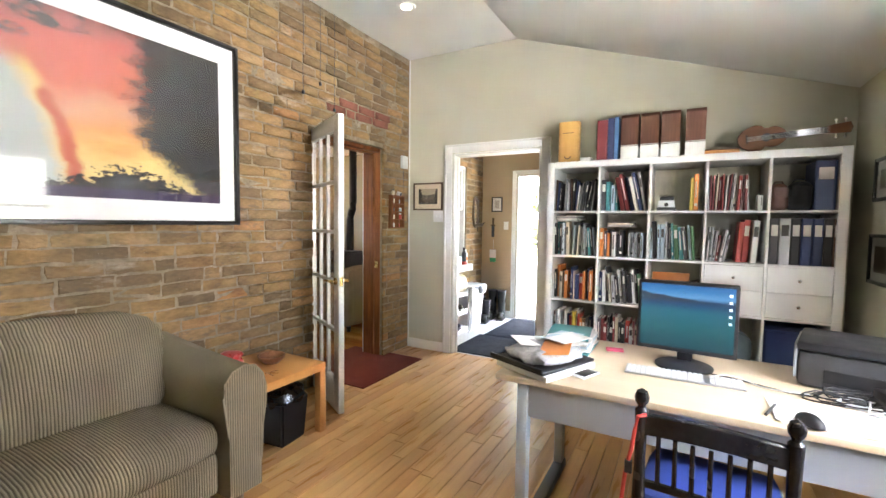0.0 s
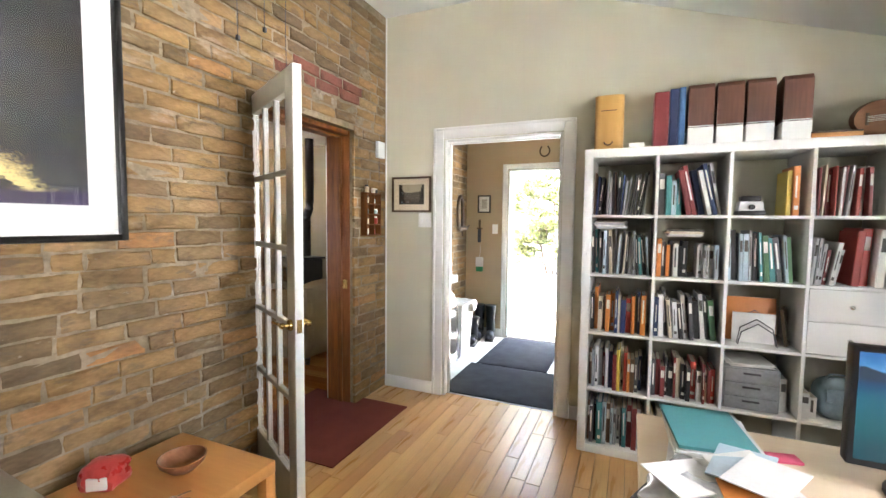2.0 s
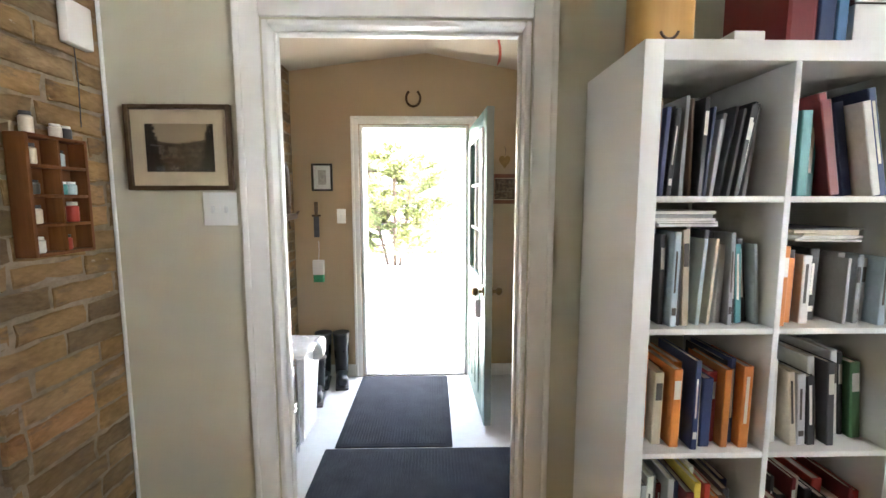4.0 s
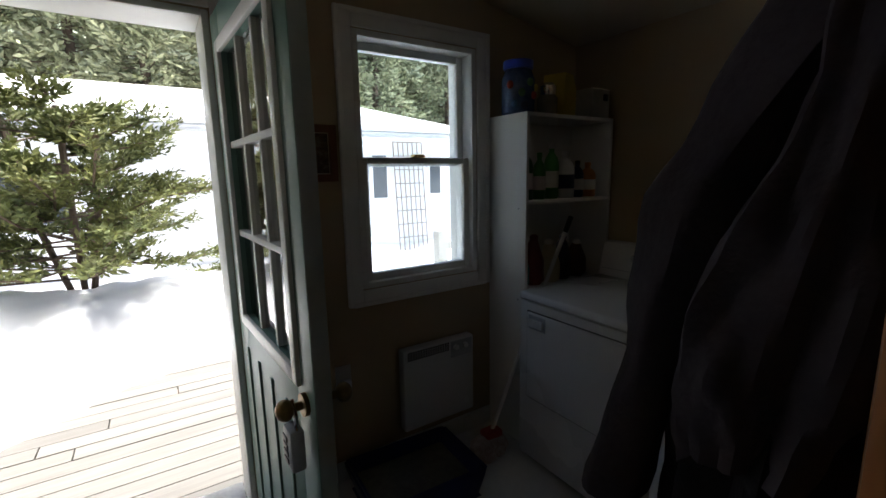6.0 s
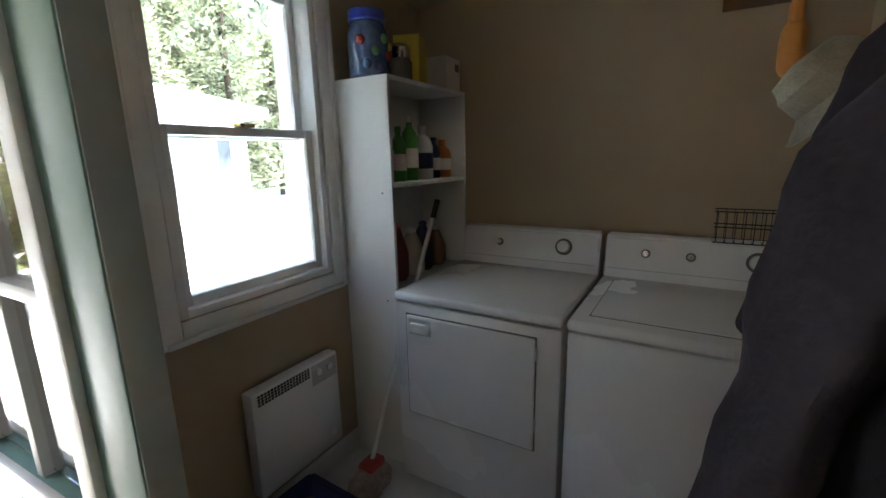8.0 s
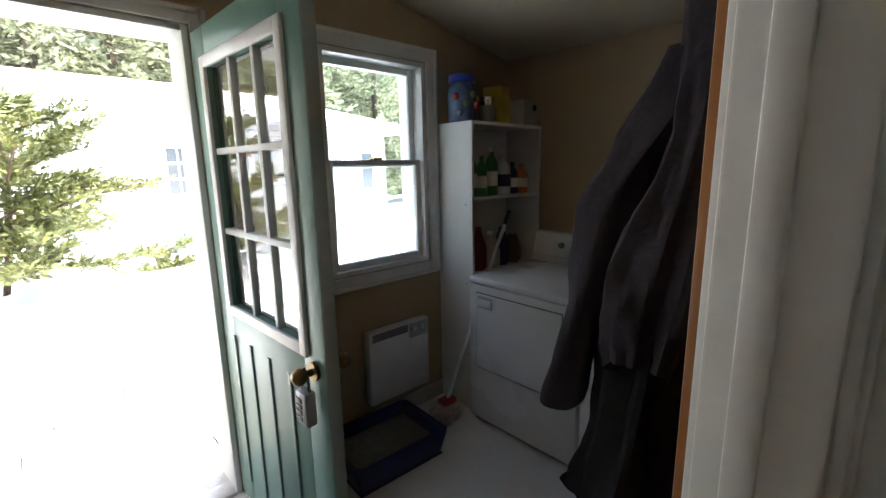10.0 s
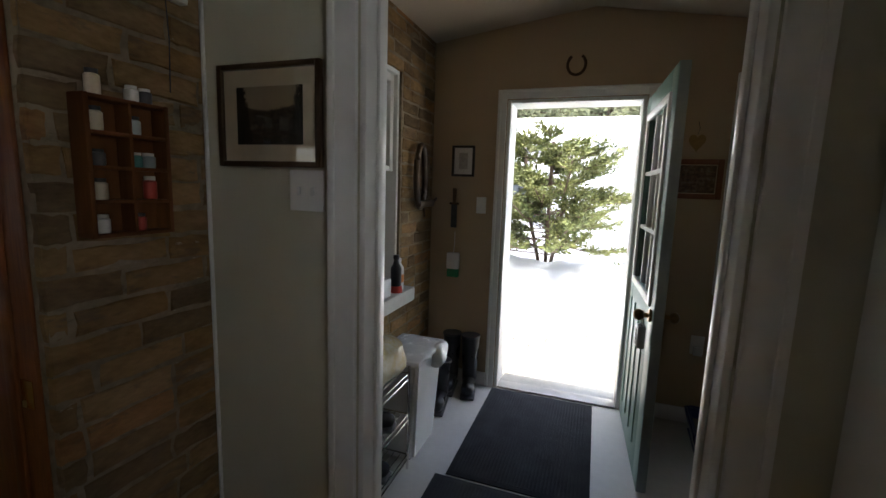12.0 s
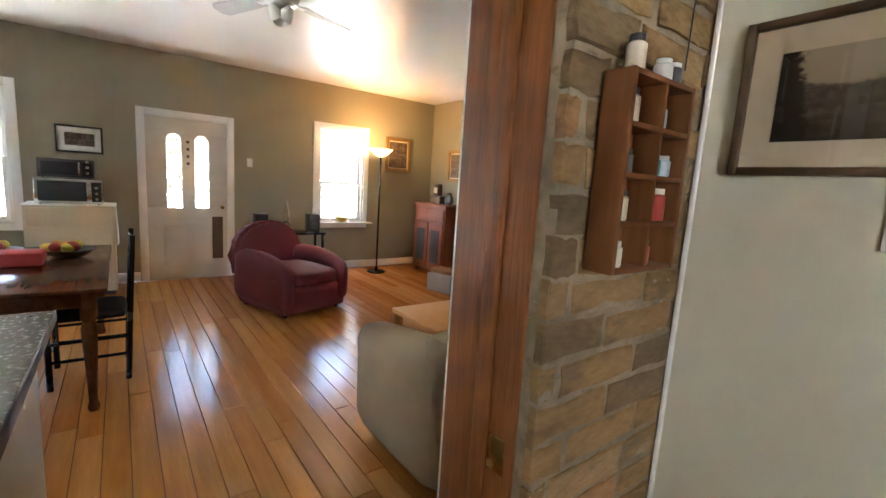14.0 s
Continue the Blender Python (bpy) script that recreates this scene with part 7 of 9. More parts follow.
t_ = thing("wall_cupboard", "dark brown wooden cupboard over the laundry machines", "cupboard", (MX - 0.001, 3.885, 1.93))
bx("body", t_, JAMB, (-0.3, 0.0, 0), (0, 0.42, 0.22), 0.003)
bx("door", t_, JAMB, (-0.32, 0.005, 0.005), (-0.301, 0.415, 0.215), 0.004)

# hall stand with coats
STANDW = wood("orange_pine_stand", (0.27, 0.10, 0.025), (0.36, 0.15, 0.045), 2, 0.4)
t_ = thing("hall_stand", "orange-brown wooden coat stand against the wall", "coat stand", (-0.55, BY + 0.116, 0))
bx("back_panel", t_, STANDW, (-0.42, 0, 0.05), (0.42, 0.028, 1.92), 0.006)
bx("side_post", t_, STANDW, (-0.45, 0, 0), (-0.405, 0.06, 1.95), 0.008)
bx("side_post", t_, STANDW, (0.405, 0, 0), (0.45, 0.06, 1.95), 0.008)
bx("hat_shelf", t_, STANDW, (-0.46, 0, 1.95), (0.46, 0.14, 1.975), 0.006)
bx("base_box", t_, STANDW, (-0.404, 0.03, 0.0), (0.404, 0.16, 0.32), 0.006)
for x in (-0.28, -0.1, 0.1, 0.28):
    tube("coat_hook", t_, BLACKPLASTIC, [(x, 0.028, 1.78), (x, 0.06, 1.77), (x, 0.085, 1.785), (x, 0.09, 1.81)], 0.007, 8)


def coat(name, label, top, height, r0, r1, push, material, sleeves, seed, trim=None):
    """A coat on a hook: a folded, draped body with sleeves hanging beside it."""
    t = thing(name, label, "coat", (top[0], top[1], top[2] - height))
    bm = bmesh.new()
    nz, na = 34, 64
    rings = []
    for i in range(nz + 1):
        f = i / nz
        z = height * (1 - f)
        r = r0 + (r1 - r0) * min(1, f * 1.4) ** 0.8 + 0.02 * math.sin(f * 9 + seed)
        ring = []
        for j in range(na):
            a = 2 * math.pi * j / na
            fold = 1 + (0.05 + 0.2 * f) * (0.5 * math.sin(5 * a + seed + 1.2 * math.sin(2.5 * f + seed)) + 0.35 * math.sin(9 * a + 2 * seed + 2 * f) + 0.15 * math.sin(15 * a + 3 * f))
            n_ = 0.13 * noise.noise(Vector((math.cos(a) * 2, math.sin(a) * 2, f * 6 + seed))) + 0.1 * noise.noise(Vector((math.cos(a) * 4, math.sin(a) * 4, f * 15 + 2 * seed)))
            rx = r * 1.15 * (fold + n_)
            ry = r * 0.85 * (fold + n_)
            hem = 0.05 * math.sin(2 * a + seed) * (1 if i == nz else 0)
            ring.append(bm.verts.new((rx * math.cos(a) + push[0] * f, ry * math.sin(a) + push[1] * f, z + hem)))
        rings.append(ring)
    for q, w in zip(rings, rings[1:]):
        for j in range(na):
            bm.faces.new((q[j], q[(j + 1) % na], w[(j + 1) % na], w[j]))
    bm.faces.new(rings[0]), bm.faces.new(rings[-1])
    part("body", bm, material, t)
    for sx, sy, l, rr, lean in sleeves:
        bm = bmesh.new()
        rings = []
        n = 22
        for i in range(n + 1):
            f = i / n
            c = Vector((sx * min(1, f * 2.2 + 0.25) + lean[0] * f, sy * min(1, f * 2.2 + 0.25) + lean[1] * f, height - 0.1 - l * f))
            r = rr * (1 - 0.28 * f) * (1 + 0.1 * math.sin(14 * f + seed) + 0.07 * math.sin(31 * f + 2 * seed))
            rings.append([bm.verts.new(c + Vector((r * (1 + 0.15 * math.sin(3 * a + 5 * f + seed)) * math.cos(a), r * (1 + 0.15 * math.cos(2 * a + 7 * f)) * math.sin(a), 0.25 * r * math.sin(a + seed)))) for a in (2 * math.pi * j / 24 for j in range(24))])
        for q, w in zip(rings, rings[1:]):
            for j in range(24):
                bm.faces.new((q[j], q[(j + 1) % 24], w[(j + 1) % 24], w[j]))
        bm.faces.new(rings[0]), bm.faces.new(rings[-1])
        part("sleeve", bm, material, t)
    bm = bmesh.new()
    add_tube(bm, [(0.085 * math.cos(a), 0.05 * math.sin(a) + 0.01, height - 0.02 - 0.03 * math.cos(a)) for a in (radians(20 * i) for i in range(19))], 0.02, 8)
    part("collar", bm, trim or material, t)
    return t


GREYFLEECE = surface("charcoal_purple_fleece", (0.03, 0.027, 0.034), (0.052, 0.046, 0.056), 0.95, 7, 0.4, fine=90, spec=0.1)
NAVYFLEECE = surface("navy_fleece", (0.018, 0.02, 0.032), (0.03, 0.033, 0.05), 0.95, 7, 0.4, fine=90, spec=0.1)
ct = coat("hanging_jacket", "charcoal fleece jacket hanging on the coat stand", (-0.77, 3.95, 1.80), 0.74, 0.06, 0.105, (0.02, 0.12), GREYFLEECE, [(0.02, 0.16, 0.8, 0.068, (-0.01, 0.16)), (0.08, 0.13, 0.5, 0.055, (0.02, 0.15))], 1.3)
coat("hanging_coat", "long black coat hanging on the coat stand", (-0.66, 3.98, 1.78), 1.2, 0.06, 0.17, (0.03, 0.14), surface("black_wool", (0.01, 0.01, 0.012), (0.022, 0.021, 0.024), 0.95, 9, 0.5, fine=120, spec=0.1), [(0.1, 0.1, 0.7, 0.06, (0.04, 0.08))], 4.1)
coat("hanging_coat", "navy jacket hanging on the coat stand", (-0.42, 3.98, 1.78), 0.85, 0.06, 0.15, (0.05, 0.12), NAVYFLEECE, [(0.1, 0.08, 0.62, 0.06, (0.03, 0.06))], 2.2)
t_ = thing("sun_hat", "cream knitted sun hat hanging over the coats", "hat", (0.42, 3.97, 1.55), 0)
bm = bmesh.new()
add_lathe(bm, [(0.17, 0), (0.175, 0.006), (0.12, 0.05), (0.105, 0.12), (0.075, 0.165), (0.001, 0.18)], seg=30)
for v in bm.verts:
    v.co += 0.045 * Vector((noise.noise(v.co * 9), noise.noise(v.co * 9 + Vector((4, 0, 0))), 0))
part("body", bm, surface("cream_crochet", (0.36, 0.33, 0.25), (0.5, 0.46, 0.36), 0.95, 30, 0.8, fine=120), t_, "", Matrix.Rotation(radians(-48), 4, "X"))
t_ = thing("coat_rail", "wooden rail with pegs on the wall", "coat rail", (0.35, BY + 0.116, 1.62))
bx("board", t_, STANDW, (-0.4, 0, 0), (0.42, 0.022, 0.1), 0.005)
for x in (-0.25, 0.05, 0.3):
    rod("peg", t_, STANDW, (x, 0.022, 0.05), (x, 0.13, 0.075), 0.012, 0.016)
t_ = thing("work_glove", "orange work gloves hanging on a peg", "gloves", (0.5, 4.11, 1.70))
bm = bmesh.new()
cushion(bm, (-0.05, -0.03, -0.06), (0.05, 0.03, 0.1), 0.025, 0.006)
for k_ in range(4):
    cushion(bm, (-0.05 + 0.026 * k_, -0.016, 0.09), (-0.027 + 0.026 * k_, 0.016, 0.17), 0.011, 0.0)
part("glove", bm, surface("orange_rubber", (0.55, 0.2, 0.03), (0.65, 0.26, 0.05), 0.5, 8, 0.1), t_)

# left side of the entry: bin, rack, boots, sill things
t_ = thing("kitchen_bin", "white plastic bin with a clear liner by the brick wall", "bin", (-2.31, 4.80, 0.0005))
bm = bmesh.new()
add_prism(bm, [(-0.1, -0.15), (0.09, -0.15), (0.09, 0.15), (-0.1, 0.15)], 0, 0.56)
for v in bm.verts:
    if v.co.z > 0.1:
        v.co.x *= 1.35
        v.co.y *= 1.25
bmesh.ops.bevel(bm, geom=bm.edges[:], offset=0.02, segments=3, affect="EDGES")
part("body", bm, APPLIANCE, t_)
bx("rim", t_, APPLIANCE, (-0.14, -0.195, 0.545), (0.13, 0.195, 0.575), 0.01)
bm = bmesh.new()
cushion(bm, (-0.12, -0.18, 0.555), (0.135, 0.18, 0.582), 0.012, 0.01)
cushion(bm, (0.105, 0.02, 0.47), (0.16, 0.17, 0.578), 0.02, 0.01)
for v in bm.verts:
    v.co += 0.012 * Vector((noise.noise(v.co * 16), noise.noise(v.co * 17 + Vector((3, 0, 0))), noise.noise(v.co * 15 + Vector((0, 5, 0)))))
part("liner", bm, surface("thin_white_bag", (0.6, 0.62, 0.64), (0.8, 0.81, 0.83), 0.25, 14, 0.4), t_, "crumpled pale bin liner")


def wire_rack():
    t = thing("wire_shoe_rack", "chrome wire rack with bags and shoes on it", "rack", (-2.37, 4.38, 0))
    for x in (-0.14, 0.14):
        for y in (-0.22, 0.22):
            rod("post", t, CHROME, (x, y, 0), (x, y, 0.56), 0.007, seg=10)
    for z in (0.08, 0.30, 0.52):
        for y in (-0.22, 0.22):
            tube("side_wire", t, CHROME, [(-0.14, y, z), (0.14, y, z)], 0.004, 6)
        for i in range(9):
            x = -0.14 + 0.035 * i
            tube("shelf_wire", t, CHROME, [(x, -0.22, z), (x, 0.22, z)], 0.003, 6)
        tube("front_lip", t, CHROME, [(0.14, -0.22, z - 0.03), (0.14, 0.22, z - 0.03)], 0.004, 6)


wire_rack()
t_ = thing("produce_bag", "yellow and white printed bag on the wire rack", "bag", (-2.36, 4.42, 0.5245))
bm = bmesh.new()
cushion(bm, (-0.12, -0.16, 0), (0.12, 0.16, 0.2), 0.05, 0.02)
for v in bm.verts:
    v.co += 0.025 * Vector((noise.noise(v.co * 12), noise.noise(v.co * 12 + Vector((3, 0, 0))), noise.noise(v.co * 12 + Vector((0, 8, 0))) * 0.6))
    v.co.z = max(0, v.co.z)
part("body", bm, surface("printed_yellow_bag", (0.5, 0.36, 0.08), (0.62, 0.6, 0.5), 0.35, 14, 0.3), t_)
for i in range(4):
    z = 0.0845 if i < 2 else 0.3045
    t_ = thing("shoe", "dark walking shoe on the wire rack", "shoe", (-2.36, 4.25 + 0.12 * (i % 2) + 0.04 * (i // 2), z), 4 * i, "shoes on the wire rack")
    bm = bmesh.new()
    cushion(bm, (-0.13, -0.042, 0.018), (0.13, 0.042, 0.075), 0.03, 0.004)
    for v in bm.verts:
        if v.co.x < -0.02:
            v.co.z += 0.035 * min(1, (-0.02 - v.co.x) / 0.06) * (1 if v.co.z > 0.05 else 0)
    part("upper", bm, BLACKCLOTH, t_)
    bx("sole", t_, DARKGREY, (-0.135, -0.045, 0), (0.135, 0.045, 0.02), 0.008)


def boot(x, y, turn, h, label):
    t = thing("rubber_boot", label, "boot", (x, y, 0.0005), turn, "rubber boots by the outer door")
    R = surface("black_rubber", (0.012, 0.013, 0.015), (0.022, 0.023, 0.026), 0.3, 6, 0.05) if "black_rubber" not in bpy.data.materials else bpy.data.materials["black_rubber"]
    bm = bmesh.new()
    add_lathe(bm, [(0.05, 0.06), (0.052, 0.12), (0.055, 0.2), (0.064, h - 0.03), (0.066, h), (0.058, h), (0.056, h - 0.04), (0.046, 0.14)], seg=24)
    part("shaft", bm, R, t)
    bm = bmesh.new()
    cushion(bm, (-0.055, -0.047, 0.012), (0.2, 0.047, 0.105), 0.045, 0.0)
    part("foot", bm, R, t)
    bx("sole", t, DARKGREY, (-0.06, -0.05, 0), (0.205, 0.05, 0.018), 0.01)
    bm = bmesh.new()
    add_lathe(bm, [(0.067, h - 0.012), (0.069, h - 0.004), (0.067, h + 0.003), (0.058, h + 0.003)], seg=24)
    part("rim", bm, DARKGREY, t)


boot(-2.44, 5.44, -85, 0.33, "short black rubber boot standing by the wall")
boot(-2.31, 5.33, -80, 0.30, "short black rubber boot standing by the wall")
boot(-2.33, 5.61, -82, 0.40, "tall black rubber boot standing by the wall")
boot(-2.19, 5.61, -78, 0.40, "tall black rubber boot standing by the wall")
t_ = thing("spray_can", "black and red canister on the stone sill", "canister", (-2.53, 5.06, BRWIN[2] + 0.0005))
lathe("body", t_, BLACKPLASTIC, [(0.03, 0.04), (0.033, 0.05), (0.033, 0.15), (0.02, 0.175), (0.014, 0.2), (0.018, 0.205), (0.018, 0.23), (0.001, 0.232)])
lathe("base", t_, RED, [(0.038, 0), (0.04, 0.01), (0.035, 0.04)])
t_ = thing("spray_bottle", "white bottle with orange band on the stone sill", "bottle", (-2.545, 5.13, BRWIN[2] + 0.0005))
lathe("body", t_, APPLIANCE, [(0.03, 0), (0.032, 0.01), (0.032, 0.14), (0.012, 0.17)])
lathe("band", t_, COVER["orange"], [(0.0325, 0.05), (0.0325, 0.1)])
lathe("cap", t_, APPLIANCE, [(0.015, 0.17), (0.015, 0.2), (0.001, 0.2)])
t_ = thing("white_pot", "small white box standing on the stone sill", "box", (-2.56, 4.9, BRWIN[2] + 0.0005))
bx("body", t_, APPLIANCE, (-0.05, -0.06, 0), (0.05, 0.06, 0.11), 0.008)
t_ = thing("entry_ceiling_light", "round white glass ceiling light", "ceiling light", (-1.5, 4.95, 2.578))
lathe("collar", t_, CHROME, [(0.05, 0), (0.055, -0.02), (0.05, -0.03)])
lathe("shade", t_, surface("opal_glass", (0.75, 0.74, 0.7), (0.8, 0.79, 0.75), 0.2, 6, 0), [(0.05, -0.03), (0.09, -0.05), (0.1, -0.09), (0.08, -0.125), (0.001, -0.135)], seg=28)
t_ = thing("red_banner", "red cloth strip hanging inside the doorway", "cloth", (-1.09, 4.6, 2.28))
bm = bmesh.new()
for i in range(10):
    z = 0.22 - 0.035 * i
    bm.verts.new((0.008 * math.sin(i), 0, z)), bm.verts.new((0.008 * math.sin(i + 1) + 0.0, 0.09, z))
bm.verts.ensure_lookup_table()
for i in range(9):
    bm.faces.new((bm.verts[2 * i], bm.verts[2 * i + 1], bm.verts[2 * i + 3], bm.verts[2 * i + 2]))
bmesh.ops.solidify(bm, geom=bm.faces[:], thickness=0.004)
part("cloth", bm, RED, t_)


# ---- the living room's things ----
def front_door():
    t = thing("front_door", "closed white front door with two arched panes", "door", (LX - 0.05, LDOOR[0], 0.0045), 0)
    w, h, th = LDOOR[1] - LDOOR[0], 2.05, 0.045
    P = surface("cream_door_paint", (0.6, 0.56, 0.48), (0.66, 0.62, 0.54), 0.4, 3, 0.05)
    outer = [(0.004, 0), (w - 0.004, 0), (w - 0.004, h), (0.004, h)]
    M = Matrix(((0, 0, 1, 0), (1, 0, 0, 0), (0, 1, 0, 0), (0, 0, 0, 1)))
    z0, z1, aw = 0.93, 1.78, 0.085
    cs = (w * 0.33, w * 0.67)
    # boards round the panes
    for a, b in ((0.004, cs[0] - aw), (cs[0] + aw, cs[1] - aw), (cs[1] + aw, w - 0.004)):
        bx("stile", t, P, (0, a, z0), (th, b, z1 + aw), 0.001)
    bx("lower_leaf", t, P, (0, 0.004, 0), (th, w - 0.004, z0), 0.001)
    bx("top_rail", t, P, (0, 0.004, z1 + aw), (th, w - 0.004, h), 0.001)
    for c in cs:
        for s in (-1, 1):
            pts = [(c + s * aw, z1 + aw), (c + s * aw, z1)] + [(c + s * aw * math.cos(radians(a)), z1 + aw * math.sin(radians(a))) for a in range(15, 91, 15)]
            bm = bmesh.new()
            add_prism(bm, pts, 0, th, M)
            part("arch_spandrel", bm, P, t)
        g = bx("pane", t, PANE, (0.018, c - aw, z0), (0.023, c + aw, z1 + aw), 0)
        g.visible_shadow = False
        bm = bmesh.new()
        add_tube(bm, [(th, c - aw, z0), (th, c - aw, z1)] + [(th, c - aw * math.cos(radians(a)), z1 + aw * math.sin(radians(a))) for a in range(15, 180, 15)] + [(th, c + aw, z1), (th, c + aw, z0), (th, c - aw, z0)], 0.008, 8)
        part("arch_moulding", bm, P, t)
        bx("lower_panel", t, P, (th - 0.002, c - 0.13, 0.18), (th + 0.006, c + 0.13, 0.72), 0.005)
    bm = bmesh.new()
    add_ball(bm, (th + 0.05, w - 0.07, 0.95), 0.026)
    add_rod(bm, (th, w - 0.07, 0.95), (th + 0.05, w - 0.07, 0.95), 0.01)
    part("door_knob", bm, BRASS, t)
    bx("wall_hanging", t, FRAMEBROWN, (th, w - 0.19, 0.25), (th + 0.012, w - 0.06, 0.82), 0.01, "brown cloth strip hanging on the knob")
    for i in range(4):
        rod("ornament", t, FRAMEBROWN, (th, w / 2, 1.5 + 0.09 * i), (th + 0.015, w / 2, 1.5 + 0.09 * i), 0.02, 0.015, 10)


front_door()
casing_x("trim_front_door", LDOOR, LX, 1, 0.085)
casing("trim_front_lining", [((LX - 0.2, LDOOR[0] - 0.001, 0), (LX, LDOOR[0] + 0.003, 2.06)), ((LX - 0.2, LDOOR[1] - 0.003, 0), (LX, LDOOR[1] + 0.001, 2.06)), ((LX - 0.2, LDOOR[0] + 0.003, 2.056), (LX, LDOOR[1] - 0.003, 2.061)), ((LX - 0.2, LDOOR[0] + 0.003, -0.12), (LX - 0.001, LDOOR[1] - 0.003, 0.004))], TRIM, "white door lining")
switch_plate(Matrix.Translation((LX + 0.001, 4.16, 1.52)) @ Matrix.Rotation(radians(90), 4, "Z"), "white light switch plate on the olive wall", 1)


def club_chair():
    t = thing("club_chair", "burgundy upholstered club chair with round back", "armchair", (-6.88, 4.24, 0), 18)
    M_ = surface("burgundy_upholstery", (0.12, 0.012, 0.016), (0.17, 0.022, 0.026), 0.6, 5, 0.12, fine=120)
    # faces +x
    bm = bmesh.new()
    cushion(bm, (-0.42, -0.4, 0.02), (0.44, 0.4, 0.32), 0.05, 0.0)
    part("base", bm, M_, t)
    bm = bmesh.new()
    cushion(bm, (-0.25, -0.27, 0.3), (0.47, 0.27, 0.47), 0.06, 0.03)
    part("seat_cushion", bm, M_, t)
    for s in (-1, 1):
        bm = bmesh.new()
        ya, yb = sorted((s * 0.26, s * 0.45))
        cushion(bm, (-0.44, ya, 0.08), (0.46, yb, 0.62), 0.09, 0.015)
        for v in bm.verts:
            if v.co.z > 0.4:
                v.co.z -= 0.1 * max(0, (v.co.x + 0.1) / 0.56) ** 2
        part("arm", bm, M_, t)
    bm = bmesh.new()
    pts = [(-0.42, 0.3), (-0.43, 0.55)] + [(0.43 * math.cos(radians(a)), 0.58 + 0.34 * math.sin(radians(a))) for a in range(165, 10, -15)] + [(0.43, 0.55), (0.42, 0.3)]
    add_prism(bm, pts, -0.10, 0.10, Matrix.Translation((-0.36, 0, 0)) @ Matrix.Rotation(radians(-10), 4, "Y") @ Matrix(((0, 0, 1, 0), (1, 0, 0, 0), (0, 1, 0, 0), (0, 0, 0, 1))))
    bmesh.ops.bevel(bm, geom=bm.edges[:], offset=0.05, segments=4, affect="EDGES")
    part("backrest", bm, M_, t)
    for x in (-0.34, 0.36):
        for y in (-0.33, 0.33):
            rod("foot", t, BLACKPAINT, (x, y, 0), (x, y, 0.07), 0.022, 0.03)


club_chair()


def torchiere():
    t = thing("floor_lamp", "lit black torchiere floor lamp with glass bowl", "floor lamp", (-8.16, 5.98, 0))
    lathe("base", t, BLACKPAINT, [(0.14, 0), (0.145, 0.015), (0.12, 0.03), (0.03, 0.05), (0.02, 0.08)], seg=28)
    rod("pole", t, BLACKPAINT, (0, 0, 0.06), (0, 0, 1.82), 0.014)
    for z in (0.5, 1.1, 1.7):
        lathe("collar", t, BLACKPAINT, [(0.014, z), (0.02, z + 0.01), (0.014, z + 0.03)])
    lathe("shade", t, glow("amber_lamp_glass", (1.0, 0.55, 0.2), 0.17), [(0.03, 1.80), (0.09, 1.83), (0.15, 1.88), (0.185, 1.925), (0.178, 1.926), (0.13, 1.885), (0.02, 1.83)], seg=32, label="amber glowing glass bowl shade")
    data = bpy.data.lights.new("floor_lamp_bulb", "POINT")
    data.energy, data.color, data.shadow_soft_size = 1.4, (1.0, 0.62, 0.3), 0.05
    lamp = new("floor_lamp_bulb", data)
    lamp.location = (-8.16, 5.98, 1.98)


torchiere()


def living_sofa():
    t = thing("beige_couch", "beige fabric couch with a rounded arm", "sofa", (0, 0, 0))
    F = surface("beige_twill", (0.33, 0.25, 0.15), (0.385, 0.3, 0.185), 0.95, 6, 0.25, fine=180, spec=0.1)
    x0, x1, y0, y1 = -4.26, -3.42, 3.76, 5.6
    bm = bmesh.new()
    cushion(bm, (x0 + 0.05, y0 + 0.1, 0.06), (x1 - 0.05, y1 - 0.1, 0.3), 0.04, 0)
    part("base", bm, F, t)
    bm = bmesh.new()
    cushion(bm, (x1 - 0.24, y0 + 0.02, 0.08), (x1, y1, 0.80), 0.1, 0.01)
    part("backrest", bm, F, t)
    for ya, yb in ((y0, y0 + 0.2), (y1 - 0.2, y1)):
        bm = bmesh.new()
        cushion(bm, (x0, ya, 0.06), (x1 - 0.03, yb, 0.66), 0.09, 0.015)
        for v in bm.verts:
            if v.co.z > 0.4:
                v.co.z += 0.12 * max(0, (v.co.x - x0) / 0.85 - 0.15)
        part("arm", bm, F, t)
    for i in range(2):
        a = y0 + 0.21 + 0.79 * i
        bm = bmesh.new()
        cushion(bm, (x0 - 0.02, a, 0.29), (x1 - 0.22, a + 0.78, 0.46), 0.06, 0.03)
        part("seat_cushion", bm, F, t)
    for x in (x0 + 0.1, x1 - 0.1):
        for y in (y0 + 0.12, y1 - 0.12):
            rod("foot", t, FRAMEBROWN, (x, y, 0), (x, y, 0.065), 0.022, 0.028)


living_sofa()


